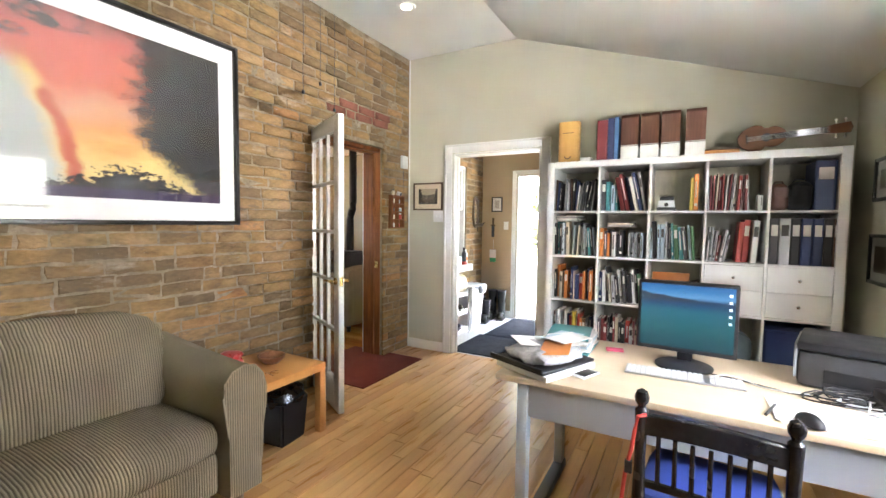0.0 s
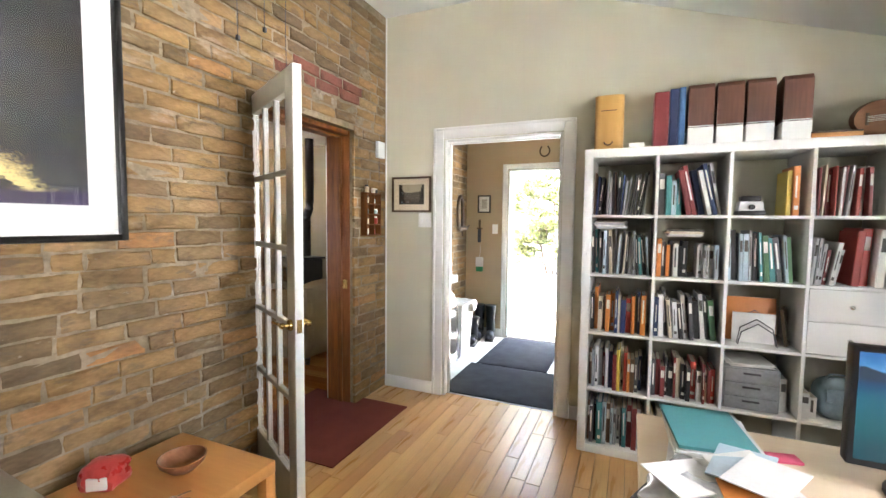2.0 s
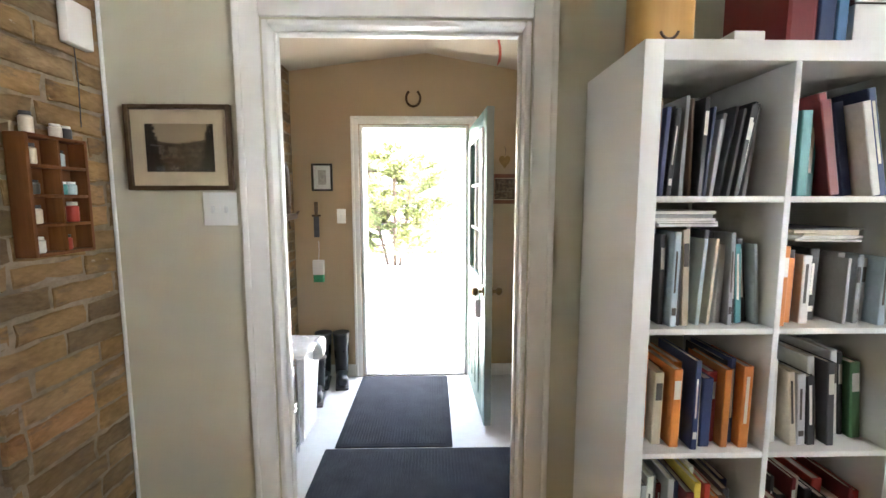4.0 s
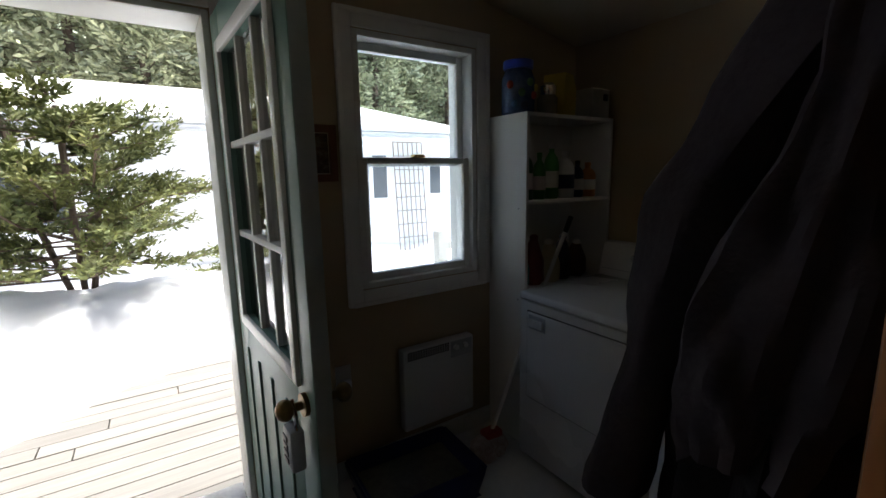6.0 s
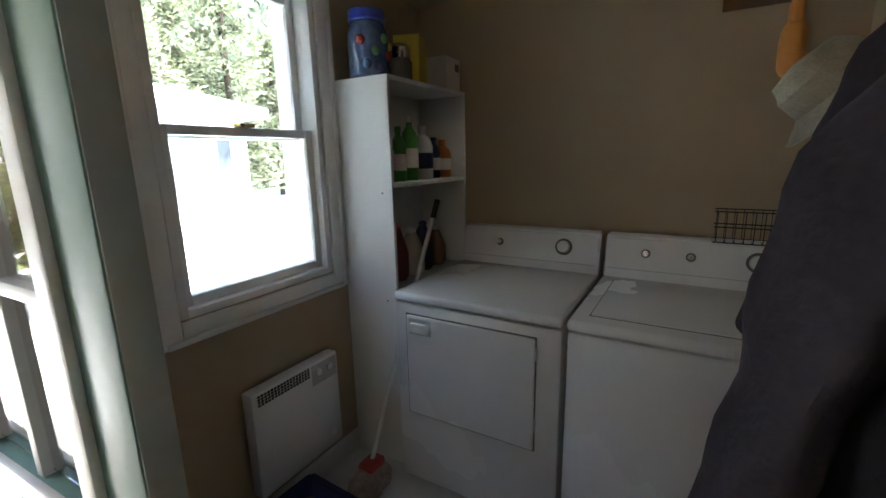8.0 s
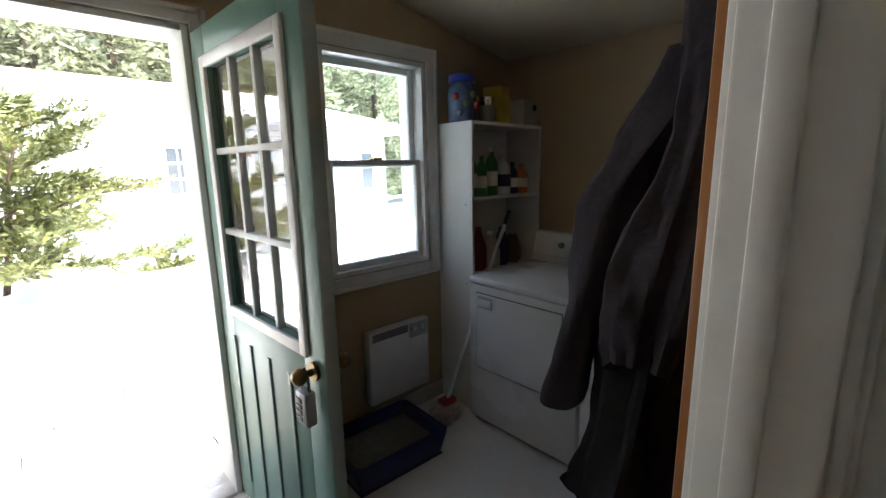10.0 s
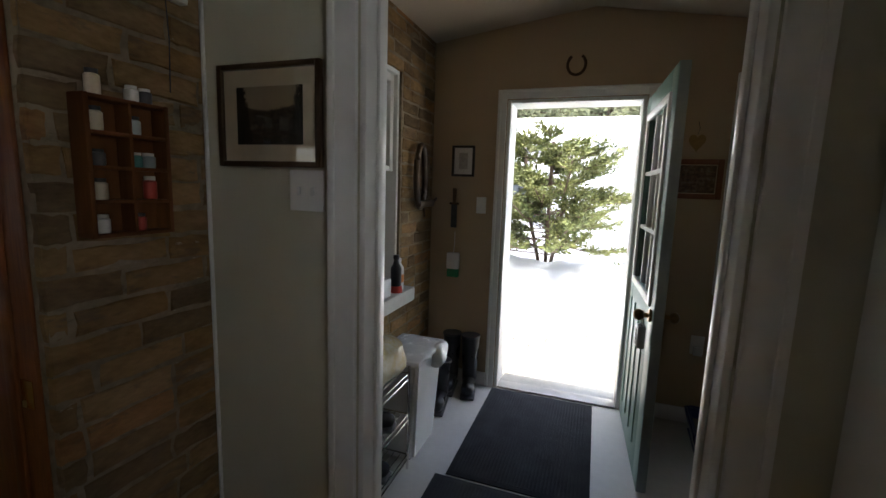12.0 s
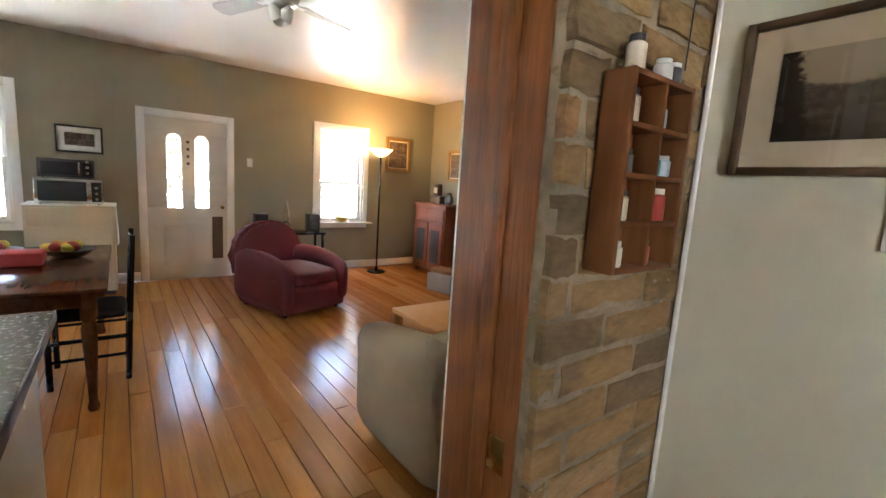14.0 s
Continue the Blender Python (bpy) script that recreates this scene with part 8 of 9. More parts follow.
def leg_table(name, label, x0, x1, y0, y1, h, top, legw, material, turned=False, apron=0.09):
    t = thing(name, label, "table", ((x0 + x1) / 2, (y0 + y1) / 2, 0))
    a, b = (x1 - x0) / 2, (y1 - y0) / 2
    bx("tabletop", t, material, (-a, -b, h - top), (a, b, h), 0.008)
    i = 0.05 if turned else 0.0
    for s in (-1, 1):
        bx("apron", t, material, (-a + 0.08, s * (b - 0.07) - 0.01, h - top - apron), (a - 0.08, s * (b - 0.07) + 0.01, h - top - 0.0005), 0.002)
        bx("apron", t, material, (s * (a - 0.07) - 0.01, -b + 0.09, h - top - apron), (s * (a - 0.07) + 0.01, b - 0.09, h - top - 0.0005), 0.002)
    for sx in (-1, 1):
        for sy in (-1, 1):
            x, y = sx * (a - i - legw / 2), sy * (b - i - legw / 2)
            if turned:
                r = legw / 2
                lathe("leg", t, material, [(r * 0.55, 0), (r * 0.7, 0.02), (r * 0.5, 0.06), (r * 0.62, 0.2), (r * 0.95, 0.5), (r * 0.7, 0.54), (r, 0.57), (r, h - top - 0.001)], (x, y, 0), 18)
            else:
                bx("leg", t, material, (x - legw / 2, y - legw / 2, 0), (x + legw / 2, y + legw / 2, h - top - 0.0005), 0.004)


leg_table("coffee_table", "orange beech coffee table before the couch", -5.05, -4.42, 4.47, 5.5, 0.43, 0.04, 0.06, ORANGEWOOD)
DARKTABLE = wood("dark_cherry_table", (0.10, 0.035, 0.016), (0.17, 0.065, 0.03), 0, 0.18)
leg_table("dining_table", "dark polished wooden dining table with turned legs", -6.75, -5.1, 1.72, 2.66, 0.75, 0.03, 0.085, DARKTABLE, True)


def ladder_chair(x, y, turn):
    t = thing("dining_chair", "black ladder-back dining chair with navy seat", "chair", (x, y, 0), turn)
    for sx in (-0.2, 0.2):
        rod("back_post", t, BLACKPAINT, (sx, 0.0, 0), (sx, 0.05, 0.98), 0.018, 0.016)
        rod("front_leg", t, BLACKPAINT, (sx, -0.4, 0), (sx, -0.4, 0.45), 0.018)
        for z in (0.18, 0.3):
            rod("stretcher", t, BLACKPAINT, (sx, -0.4, z), (sx, 0.01, z), 0.01)
    for z in (0.6, 0.75, 0.9):
        bx("back_slat", t, BLACKPAINT, (-0.19, 0.03, z), (0.19, 0.045, z + 0.06), 0.005)
    for y_ in (-0.4, 0.01):
        rod("stretcher", t, BLACKPAINT, (-0.2, y_, 0.22), (0.2, y_, 0.22), 0.01)
    bm = bmesh.new()
    cushion(bm, (-0.21, -0.42, 0.43), (0.21, 0.0, 0.49), 0.025, 0.01)
    part("seat", bm, NAVYFLEECE, t, "navy padded seat")


ladder_chair(-5.78, 2.74, 0)


def counter():
    t = thing("kitchen_counter", "cream kitchen counter with speckled grey worktop", "counter", (0, 0, 0))
    C = surface("cream_cabinet_paint", (0.52, 0.47, 0.36), (0.58, 0.53, 0.41), 0.45, 3, 0.04)
    bx("body", t, C, (-4.08, 1.55, 0.09), (-3.0, 2.48, 0.865), 0.003)
    bx("plinth", t, DARKGREY, (-4.04, 1.6, 0), (-3.03, 2.43, 0.091), 0)
    bx("worktop", t, surface("speckled_laminate", (0.2, 0.2, 0.17), (0.34, 0.33, 0.28), 0.25, 60, 0.02, fine=300), (-4.13, 1.52, 0.866), (-2.98, 2.53, 0.9), 0.004)
    bx("worktop_edge", t, DARKGREY, (-4.135, 2.53, 0.862), (-2.98, 2.536, 0.9), 0.001, "dark worktop edging")
    bx("end_panel", t, C, (-4.084, 1.6, 0.12), (-4.08, 2.44, 0.84), 0.001)


counter()


def microwave(x, y, z, w, d, h, label, body):
    t = thing("microwave_oven", label, "oven", (x, y, z))
    bx("body", t, body, (0, 0, 0.008), (d, w, h), 0.006)
    bx("door_glass", t, BLACKPLASTIC, (d - 0.001, 0.03, 0.035), (d + 0.004, w - 0.14, h - 0.03), 0.003)
    bx("handle", t, CHROME, (d + 0.004, w - 0.13, 0.03), (d + 0.03, w - 0.115, h - 0.03), 0.005)
    bx("control_panel", t, BLACKPLASTIC, (d - 0.001, w - 0.1, 0.03), (d + 0.003, w - 0.015, h - 0.03), 0.002)
    bm = bmesh.new()
    for i in range(3):
        add_rod(bm, (d, w - 0.057, 0.06 + 0.06 * i), (d + 0.018, w - 0.057, 0.06 + 0.06 * i), 0.015)
    part("knobs", bm, CHROME, t)
    for a in (0.04, d - 0.04):
        for b in (0.04, w - 0.04):
            rod("foot", t, BLACKPLASTIC, (a, b, 0), (a, b, 0.009), 0.012, seg=10)


t_ = thing("kitchen_cart", "cream cabinet with a white cloth on top", "cabinet", (0, 0, 0))
CREAM = surface("cream_paint", (0.55, 0.46, 0.31), (0.6, 0.51, 0.36), 0.5, 3, 0.04)
bx("body", t_, CREAM, (-8.58, 1.95, 0.05), (-8.02, 2.68, 0.98), 0.004)
bx("plinth", t_, DARKGREY, (-8.56, 1.97, 0), (-8.06, 2.66, 0.051), 0)
bx("drawer_front", t_, CREAM, (-8.02, 1.98, 0.78), (-8.005, 2.65, 0.96), 0.003)
bx("door", t_, CREAM, (-8.02, 1.98, 0.08), (-8.005, 2.65, 0.76), 0.003)
t_ = thing("table_cloth", "white cloth over the cabinet's top", "cloth", (0, 0, 0))
bx("cloth_top", t_, MATBOARD, (-8.59, 1.93, 0.981), (-8.0, 2.70, 0.987), 0.002)
bm = bmesh.new()
add_box(bm, (-8.5, 2.685, 0.62), (-8.0, 2.695, 0.984))
bmesh.ops.subdivide_edges(bm, edges=bm.edges[:], cuts=8, use_grid_fill=True)
for v in bm.verts:
    v.co.y += 0.02 * math.sin(v.co.x * 30) * (0.99 - v.co.z) + 0.03 * (0.99 - v.co.z)
    if v.co.z < 0.65:
        v.co.z += 0.25 * (v.co.x + 8.5)* -0.5
part("cloth_drop", bm, MATBOARD, t_)
microwave(-8.52, 2.03, 0.9875, 0.56, 0.38, 0.27, "steel microwave oven on the cream cabinet", CHROME)
microwave(-8.5, 2.06, 1.2605, 0.46, 0.3, 0.2, "small black toaster oven on the microwave", DARKGREY)
framed("framed_picture", 0.42, 0.3, 0.06, 0.02, 0.02, pose(LX + 0.001, 2.18, 1.54, 0, 0, 90), (FRAMEBLACK, MATBOARD, DARKART), "black framed landscape picture on the olive wall")
framed("framed_painting", 0.48, 0.56, 0.02, 0.05, 0.03, pose(LX + 0.001, 6.31, 1.61, 0, 0, 90), (surface("gilt_frame", (0.3, 0.17, 0.05), (0.42, 0.26, 0.09), 0.4, 14, 0.2, 0.5), CREAMBOARD, DARKART), "gilt framed dark painting beside the lamp", False)
framed("framed_painting", 0.5, 0.52, 0.02, 0.05, 0.03, pose(-8.1, 7.249, 1.5), (bpy.data.materials["gilt_frame"], CREAMBOARD, DARKART), "gilt framed red painting above the cabinet", False)


def bowl_of_fruit(x, y, z):
    t = thing("fruit_bowl", "long dish heaped with fruit on the dining table", "fruit bowl", (x, y, z))
    bm = bmesh.new()
    add_lathe(bm, [(0.06, 0), (0.1, 0.01), (0.15, 0.05), (0.16, 0.06), (0.15, 0.06), (0.09, 0.02), (0.001, 0.015)], seg=28)
    part("dish", bm, FRAMEBROWN, t)
    rng = random.Random(2)
    for i in range(8):
        a = 2.4 * i
        r = 0.03 + 0.085 * (i % 3) / 2
        bm = bmesh.new()
        add_ball(bm, (r * math.cos(a), r * math.sin(a), 0.07 + 0.012 * (i % 2)), 0.036, (1, 1.2 if i % 3 == 0 else 1, 0.95))
        part("fruit", bm, COVER[rng.choice(("yellow", "orange", "red", "yellow"))], t)


bowl_of_fruit(-6.2, 2.42, 0.7505)
bowl_of_fruit(-6.25, 2.02, 0.7505)
t_ = thing("red_napkin", "red cloth napkin draped on the dining table", "napkin", (-5.95, 2.2, 0.7505))
bx("cloth", t_, RED, (-0.1, -0.12, 0), (0.1, 0.12, 0.09), 0.02)
t_ = thing("yellow_bowl", "amber glass bowl on the window sill", "bowl", (LX + 0.06, 5.55, 0.7585))
lathe("body", t_, COVER["yellow"], [(0.03, 0), (0.05, 0.01), (0.1, 0.06), (0.11, 0.075), (0.1, 0.075), (0.04, 0.015), (0.001, 0.012)])
solid("sill_living", [((LX + 0.018, 5.06, 0.735), (LX + 0.14, 6.05, 0.758))], TRIM, "white painted window sill", "sill", bevel=0.004)


def secretary():
    t = thing("secretary_cabinet", "reddish wooden cabinet with two arched doors", "cabinet", (0, 0, 0))
    R_ = wood("red_stained_pine", (0.22, 0.06, 0.025), (0.32, 0.1, 0.045), 2, 0.4)
    x0, x1, y0, y1 = -8.25, -7.4, 6.72, 7.22
    bx("body", t, R_, (x0, y0, 0.06), (x1, y1, 1.1), 0.004)
    bx("top", t, R_, (x0 - 0.02, y0 - 0.02, 1.1), (x1 + 0.02, y1, 1.13), 0.006)
    bx("drawer_front", t, R_, (x0 + 0.03, y0 - 0.015, 0.86), (x1 - 0.03, y0, 1.06), 0.004)
    for i in range(2):
        a = x0 + 0.03 + i * 0.4
        d = bx("door", t, R_, (a, y0 - 0.015, 0.1), (a + 0.385, y0, 0.83), 0.004)
        bx("door_inset", d, DARKGREY, (a + 0.08, y0 - 0.018, 0.2), (a + 0.305, y0 - 0.0145, 0.72), 0.02)
    for x in (x0 + 0.05, x1 - 0.05):
        for y in (y0 + 0.05, y1 - 0.05):
            bx("foot", t, R_, (x - 0.03, y - 0.03, 0), (x + 0.03, y + 0.03, 0.061), 0.004)


secretary()
t_ = thing("mantel_clock", "small dark mantel clock on the cabinet", "clock", (-7.95, 6.95, 1.1305))
bx("case", t_, FRAMEBROWN, (-0.14, -0.06, 0), (0.14, 0.06, 0.12), 0.01)
bx("hood", t_, FRAMEBROWN, (-0.07, -0.05, 0.121), (0.07, 0.05, 0.32), 0.03)
bx("dial", t_, COVER["cream"], (-0.045, -0.0515, 0.17), (0.045, -0.049, 0.26), 0.01)
t_ = thing("vase", "small dark vase on the cabinet", "vase", (-7.6, 6.92, 1.1305))
lathe("body", t_, DARKGREY, [(0.04, 0), (0.07, 0.05), (0.06, 0.12), (0.03, 0.16), (0.04, 0.19)])
t_ = thing("fireside_tools", "black stand of fireplace tools", "fire tools", (-6.95, 6.72, 0))
lathe("base", t_, BLACKPAINT, [(0.1, 0), (0.1, 0.02), (0.02, 0.04)])
rod("pole", t_, BLACKPAINT, (0, 0, 0.03), (0, 0, 0.7), 0.01)
for i in range(3):
    a = 2.1 * i
    rod("tool", t_, BLACKPAINT, (0.07 * math.cos(a), 0.07 * math.sin(a), 0.1), (0.05 * math.cos(a), 0.05 * math.sin(a), 0.66), 0.008)
lathe("handle", t_, CHROME, [(0.012, 0.7), (0.025, 0.73), (0.012, 0.77), (0.001, 0.78)])
t_ = thing("log_basket", "grey box of firewood on the floor", "log box", (-6.75, 6.3, 0), 15)
bx("box", t_, GREYMETAL, (-0.2, -0.16, 0), (0.2, 0.16, 0.24), 0.01)
for i in range(3):
    rod("log", t_, wood("split_log", (0.2, 0.11, 0.05), (0.34, 0.2, 0.1), 0, 0.9), (-0.18, -0.08 + 0.08 * i, 0.27), (0.18, -0.07 + 0.08 * i, 0.28), 0.035, seg=9)


def wood_stove():
    t = thing("wood_stove", "black cast iron wood stove with a flue pipe", "stove", (-6.0, 6.6, 0), -20)
    bx("body", t, BLACKPLASTIC, (-0.32, -0.24, 0.2), (0.32, 0.24, 0.74), 0.03)
    bx("top_plate", t, BLACKPLASTIC, (-0.35, -0.27, 0.74), (0.35, 0.27, 0.77), 0.01)
    d = bx("door", t, DARKGREY, (-0.22, -0.265, 0.28), (0.22, -0.238, 0.66), 0.02)
    bx("door_glass", d, BLACKPAINT, (-0.16, -0.269, 0.34), (0.16, -0.264, 0.6), 0.01)
    for x in (-0.27, 0.27):
        for y in (-0.2, 0.2):
            rod("leg", t, BLACKPLASTIC, (x, y, 0), (x, y, 0.21), 0.03, 0.04)
    tube("flue_pipe", t, BLACKPLASTIC, [(0, 0.1, 0.77), (0, 0.1, 1.4), (0.02, 0.1, 1.5), (0.1, 0.1, 1.62), (0.12, 0.1, 1.75), (0.12, 0.1, 2.82)], 0.075, 18)


wood_stove()
t_ = thing("speaker_stand", "low dark table with two small black speakers", "side table", (-8.3, 4.62, 0))
bx("tabletop", t_, BLACKPAINT, (-0.18, -0.5, 0.62), (0.18, 0.5, 0.65), 0.004)
for x in (-0.15, 0.15):
    for y in (-0.46, 0.46):
        rod("leg", t_, BLACKPAINT, (x, y, 0), (x, y, 0.621), 0.018)
for y in (-0.36, 0.36):
    t_ = thing("loudspeaker", "small black loudspeaker on the low table", "speaker", (-8.3, 4.62 + y, 0.6505), group="pair of loudspeakers")
    bx("cabinet", t_, BLACKPLASTIC, (-0.09, -0.08, 0), (0.09, 0.08, 0.25), 0.005)
    rod("cone", t_, DARKGREY, (0.09, 0, 0.09), (0.094, 0, 0.09), 0.055, seg=20)
t_ = thing("oil_lamp", "clear glass oil lamp on the low table", "lamp", (-8.3, 4.6, 0.6505))
lathe("font", t_, glass("lamp_glass"), [(0.05, 0), (0.03, 0.03), (0.06, 0.08), (0.05, 0.12), (0.02, 0.14)])
lathe("chimney", t_, glass("chimney_glass"), [(0.03, 0.15), (0.045, 0.22), (0.025, 0.32), (0.022, 0.42), (0.02, 0.42), (0.023, 0.32), (0.043, 0.22), (0.028, 0.15)])


def ceiling_fan():
    t = thing("ceiling_fan", "white ceiling fan with four blades and glass lights", "ceiling fan", (-5.2, 3.62, 2.82), 25)
    lathe("canopy", t, TRIM, [(0.07, 0), (0.07, -0.03), (0.03, -0.07)])
    rod("downrod", t, TRIM, (0, 0, -0.06), (0, 0, -0.2), 0.012)
    lathe("motor", t, TRIM, [(0.05, -0.18), (0.11, -0.2), (0.12, -0.25), (0.1, -0.29), (0.05, -0.31)], seg=28)
    for i in range(4):
        R_ = Matrix.Rotation(radians(90 * i), 4, "Z")
        bm = bmesh.new()
        add_prism(bm, [(0.17, -0.05), (0.6, -0.07), (0.64, -0.04), (0.64, 0.04), (0.6, 0.07), (0.17, 0.05)], -0.004, 0.004, R_ @ Matrix.Translation((0, 0, -0.25)) @ Matrix.Rotation(radians(11), 4, "X"))
        b = part("blade", bm, surface("fan_blade_white", (0.45, 0.44, 0.41), (0.52, 0.51, 0.48), 0.5, 6, 0) if "fan_blade_white" not in bpy.data.materials else bpy.data.materials["fan_blade_white"], t)
        bx("blade_iron", b, TRIM, (0.1, -0.02, -0.262), (0.2, 0.02, -0.254), 0.002, "", R_)
    for i in range(3):
        a = radians(120 * i + 20)
        bm = bmesh.new()
        prof = [(0.02, 0), (0.035, -0.03), (0.05, -0.07), (0.055, -0.09), (0.052, -0.09), (0.03, -0.03)]
        add_lathe(bm, prof, (0, 0, 0), 18)
        for v in bm.verts:
            v.co = Matrix.Translation((0.07 * math.cos(a), 0.07 * math.sin(a), -0.31)) @ Matrix.Rotation(radians(35), 4, Vector((-math.sin(a), math.cos(a), 0))) @ v.co
        part("lamp_shade", bm, bpy.data.materials["opal_glass"], t, "frosted glass shade")


ceiling_fan()


# ---- outside ----
def shed():
    """The long low white building across the yard."""
    t = thing("white_cottage", "long low white-sided building with snow on its roof", "building", (0, 0, 0))
    y0, x0, x1, zb, ze = 13.0, -16.0, 4.95, -0.45, 2.3
    boxes = bmesh.new()
    add_box(boxes, (x0, y0, zb), (x1, y0 + 6.0, ze))
    part("wall", boxes, SIDING, t)
    bm = bmesh.new()
    n = int((ze - zb) / 0.12)
    for i in range(n):
        z = zb + 0.12 * i
        vs = [bm.verts.new(p) for p in ((x0, y0 - 0.004, z + 0.12), (x1 + 0.004, y0 - 0.004, z + 0.12), (x1 + 0.018, y0 - 0.018, z), (x0, y0 - 0.018, z), (x0, y0 - 0.001, z), (x1 + 0.001, y0 - 0.001, z))]
        bm.faces.new((vs[0], vs[3], vs[2], vs[1]))
        bm.faces.new((vs[3], vs[4], vs[5], vs[2]))
    sd = part("siding", bm, SIDING, t)
    sd["kind"] = "stuff"
    # hipped roof under snow
    e, r, top = 0.35, 2.9, 3.55
    bm = bmesh.new()
    def hip(z0, z1, inset, e):
        lo = [(x0 - e, y0 - e), (x1 + e, y0 - e), (x1 + e, y0 + 6 + e), (x0 - e, y0 + 6 + e)]
        a = [bm.verts.new((x, y, z0)) for x, y in lo]
        b = [bm.verts.new((x, y, z0 + 0.1)) for x, y in lo]
        c = [bm.verts.new(p) for p in ((x0 + inset, y0 + 3, z1), (x1 - inset, y0 + 3, z1))]
        for i in range(4):
            bm.faces.new((a[i], a[(i + 1) % 4], b[(i + 1) % 4], b[i]))
        bm.faces.new(a[::-1])
        bm.faces.new((b[0], b[1], c[1], c[0])), bm.faces.new((b[1], b[2], c[1]))
        bm.faces.new((b[2], b[3], c[0], c[1])), bm.faces.new((b[3], b[0], c[0]))
    hip(ze, top - 0.12, 2.4, e)
    part("roof", bm, surface("grey_fascia", (0.4, 0.41, 0.42), (0.5, 0.51, 0.52), 0.7, 4, 0.1), t)
    bm = bmesh.new()
    hip(ze + 0.105, top, 2.4, e + 0.03)
    part("roof_snow", bm, SNOW, t, "thick white snow on the roof")
    bx("gutter", t, surface("grey_gutter", (0.3, 0.31, 0.32), (0.4, 0.41, 0.42), 0.5, 5, 0.05), (x0 - e, y0 - e - 0.1, ze - 0.02), (x1 + e, y0 - e - 0.002, ze + 0.06), 0.02)
    GL = surface("dark_window_glass", (0.05, 0.06, 0.07), (0.09, 0.1, 0.11), 0.15, 3, 0)
    for xw, z0, z1, w in ((2.75, 0.95, 1.9, 0.34), (4.25, 1.0, 1.85, 0.3), (-3.4, 0.8, 1.7, 0.9), (-6.5, 0.8, 1.7, 0.9)):
        wd = bx("window", t, TRIM, (xw - 0.07, y0 - 0.04, z0 - 0.07), (xw + w + 0.07, y0 - 0.019, z1 + 0.07), 0.005)
        bx("pane", wd, GL, (xw, y0 - 0.045, z0), (xw + w, y0 - 0.039, z1), 0)
    TEAL = surface("pale_teal_door", (0.17, 0.33, 0.29), (0.22, 0.4, 0.35), 0.5, 4, 0.05)
    d = bx("door", t, TEAL, (-0.03, y0 - 0.06, 0.08), (0.83, y0 - 0.019, 2.06), 0.005, "pale teal door with nine panes")
    bx("lite_frame", d, TRIM, (0.1, y0 - 0.068, 1.05), (0.7, y0 - 0.059, 1.95), 0.004)
    for i in range(3):
        for j in range(3):
            bx("pane", d, GL, (0.13 + 0.19 * i, y0 - 0.072, 1.09 + 0.285 * j), (0.29 + 0.19 * i, y0 - 0.0675, 1.33 + 0.285 * j), 0)
    bx("door_step", t, STONE, (-0.4, y0 - 0.9, zb), (1.3, y0 - 0.02, -0.02), 0.01)


shed()
t_ = thing("snow_drift", "snow drift along the white building", "snow", (0, 0, 0), kind="stuff")
bm = bmesh.new()
vs = {}
for i in range(71):
    for j in range(9):
        x, y = -16 + 24 * i / 70, 11.6 + 1.38 * j / 8
        vs[i, j] = bm.verts.new((x, y, -0.42 + 0.42 * (j / 8) ** 1.5 * (0.6 + 0.6 * noise.noise(Vector((x * 0.6, y, 3)))) + 0.06 * noise.noise(Vector((x * 2, y * 2, 1)))))
for i in range(70):
    for j in range(8):
        bm.faces.new((vs[i, j], vs[i + 1, j], vs[i + 1, j + 1], vs[i, j + 1]))
part("snow", bm, SNOW, t_)


def lattice(x0, x1, z0, z1, y):
    t = thing("wire_trellis", "thin wire trellis leaning on the white building", "trellis", (0, 0, 0))
    M_ = surface("rusty_wire", (0.16, 0.12, 0.09), (0.25, 0.2, 0.15), 0.7, 10, 0.1)
    for i in range(7):
        x = x0 + (x1 - x0) * i / 6
        tube("upright_wire", t, M_, [(x, y, z0), (x, y + 0.2, z1)], 0.012, 5)
    for i in range(9):
        f = i / 8
        tube("cross_wire", t, M_, [(x0, y + 0.2 * f, z0 + (z1 - z0) * f), (x1, y + 0.2 * f, z0 + (z1 - z0) * f)], 0.01, 5)


lattice(3.25, 4.0, -0.3, 2.2, 12.72)


def post_fence():
    t = thing("garden_fence", "weathered wooden post and rail in the snow", "fence", (0, 0, 0))
    W_ = wood("weathered_post", (0.3, 0.28, 0.25), (0.42, 0.4, 0.36), 2, 0.9)
    for x in (2.62, 4.2):
        bx("post", t, W_, (x - 0.09, 9.95, -0.5), (x + 0.09, 10.13, 0.5 if x < 3 else 0.4), 0.01)
    bx("rail", t, W_, (2.71, 10.0, 0.18), (4.11, 10.06, 0.3), 0.008)
    bx("rail", t, W_, (2.71, 10.0, -0.2), (4.11, 10.06, -0.08), 0.008)


post_fence()
FOLIAGE = surface("cedar_needles", (0.055, 0.08, 0.022), (0.17, 0.175, 0.05), 0.7, 3, 0, vary=0.35, fine=30)
# Spruce green lightened and dulled, so the colour itself carries the haze.
FAR_FOLIAGE = surface("hazed_spruce_needles", (0.16, 0.18, 0.1), (0.31, 0.32, 0.19), 0.8, 1, 0, vary=0.4, fine=8)
BARK = surface("brown_bark", (0.07, 0.05, 0.035), (0.14, 0.1, 0.07), 0.9, 9, 0.5, fine=40)


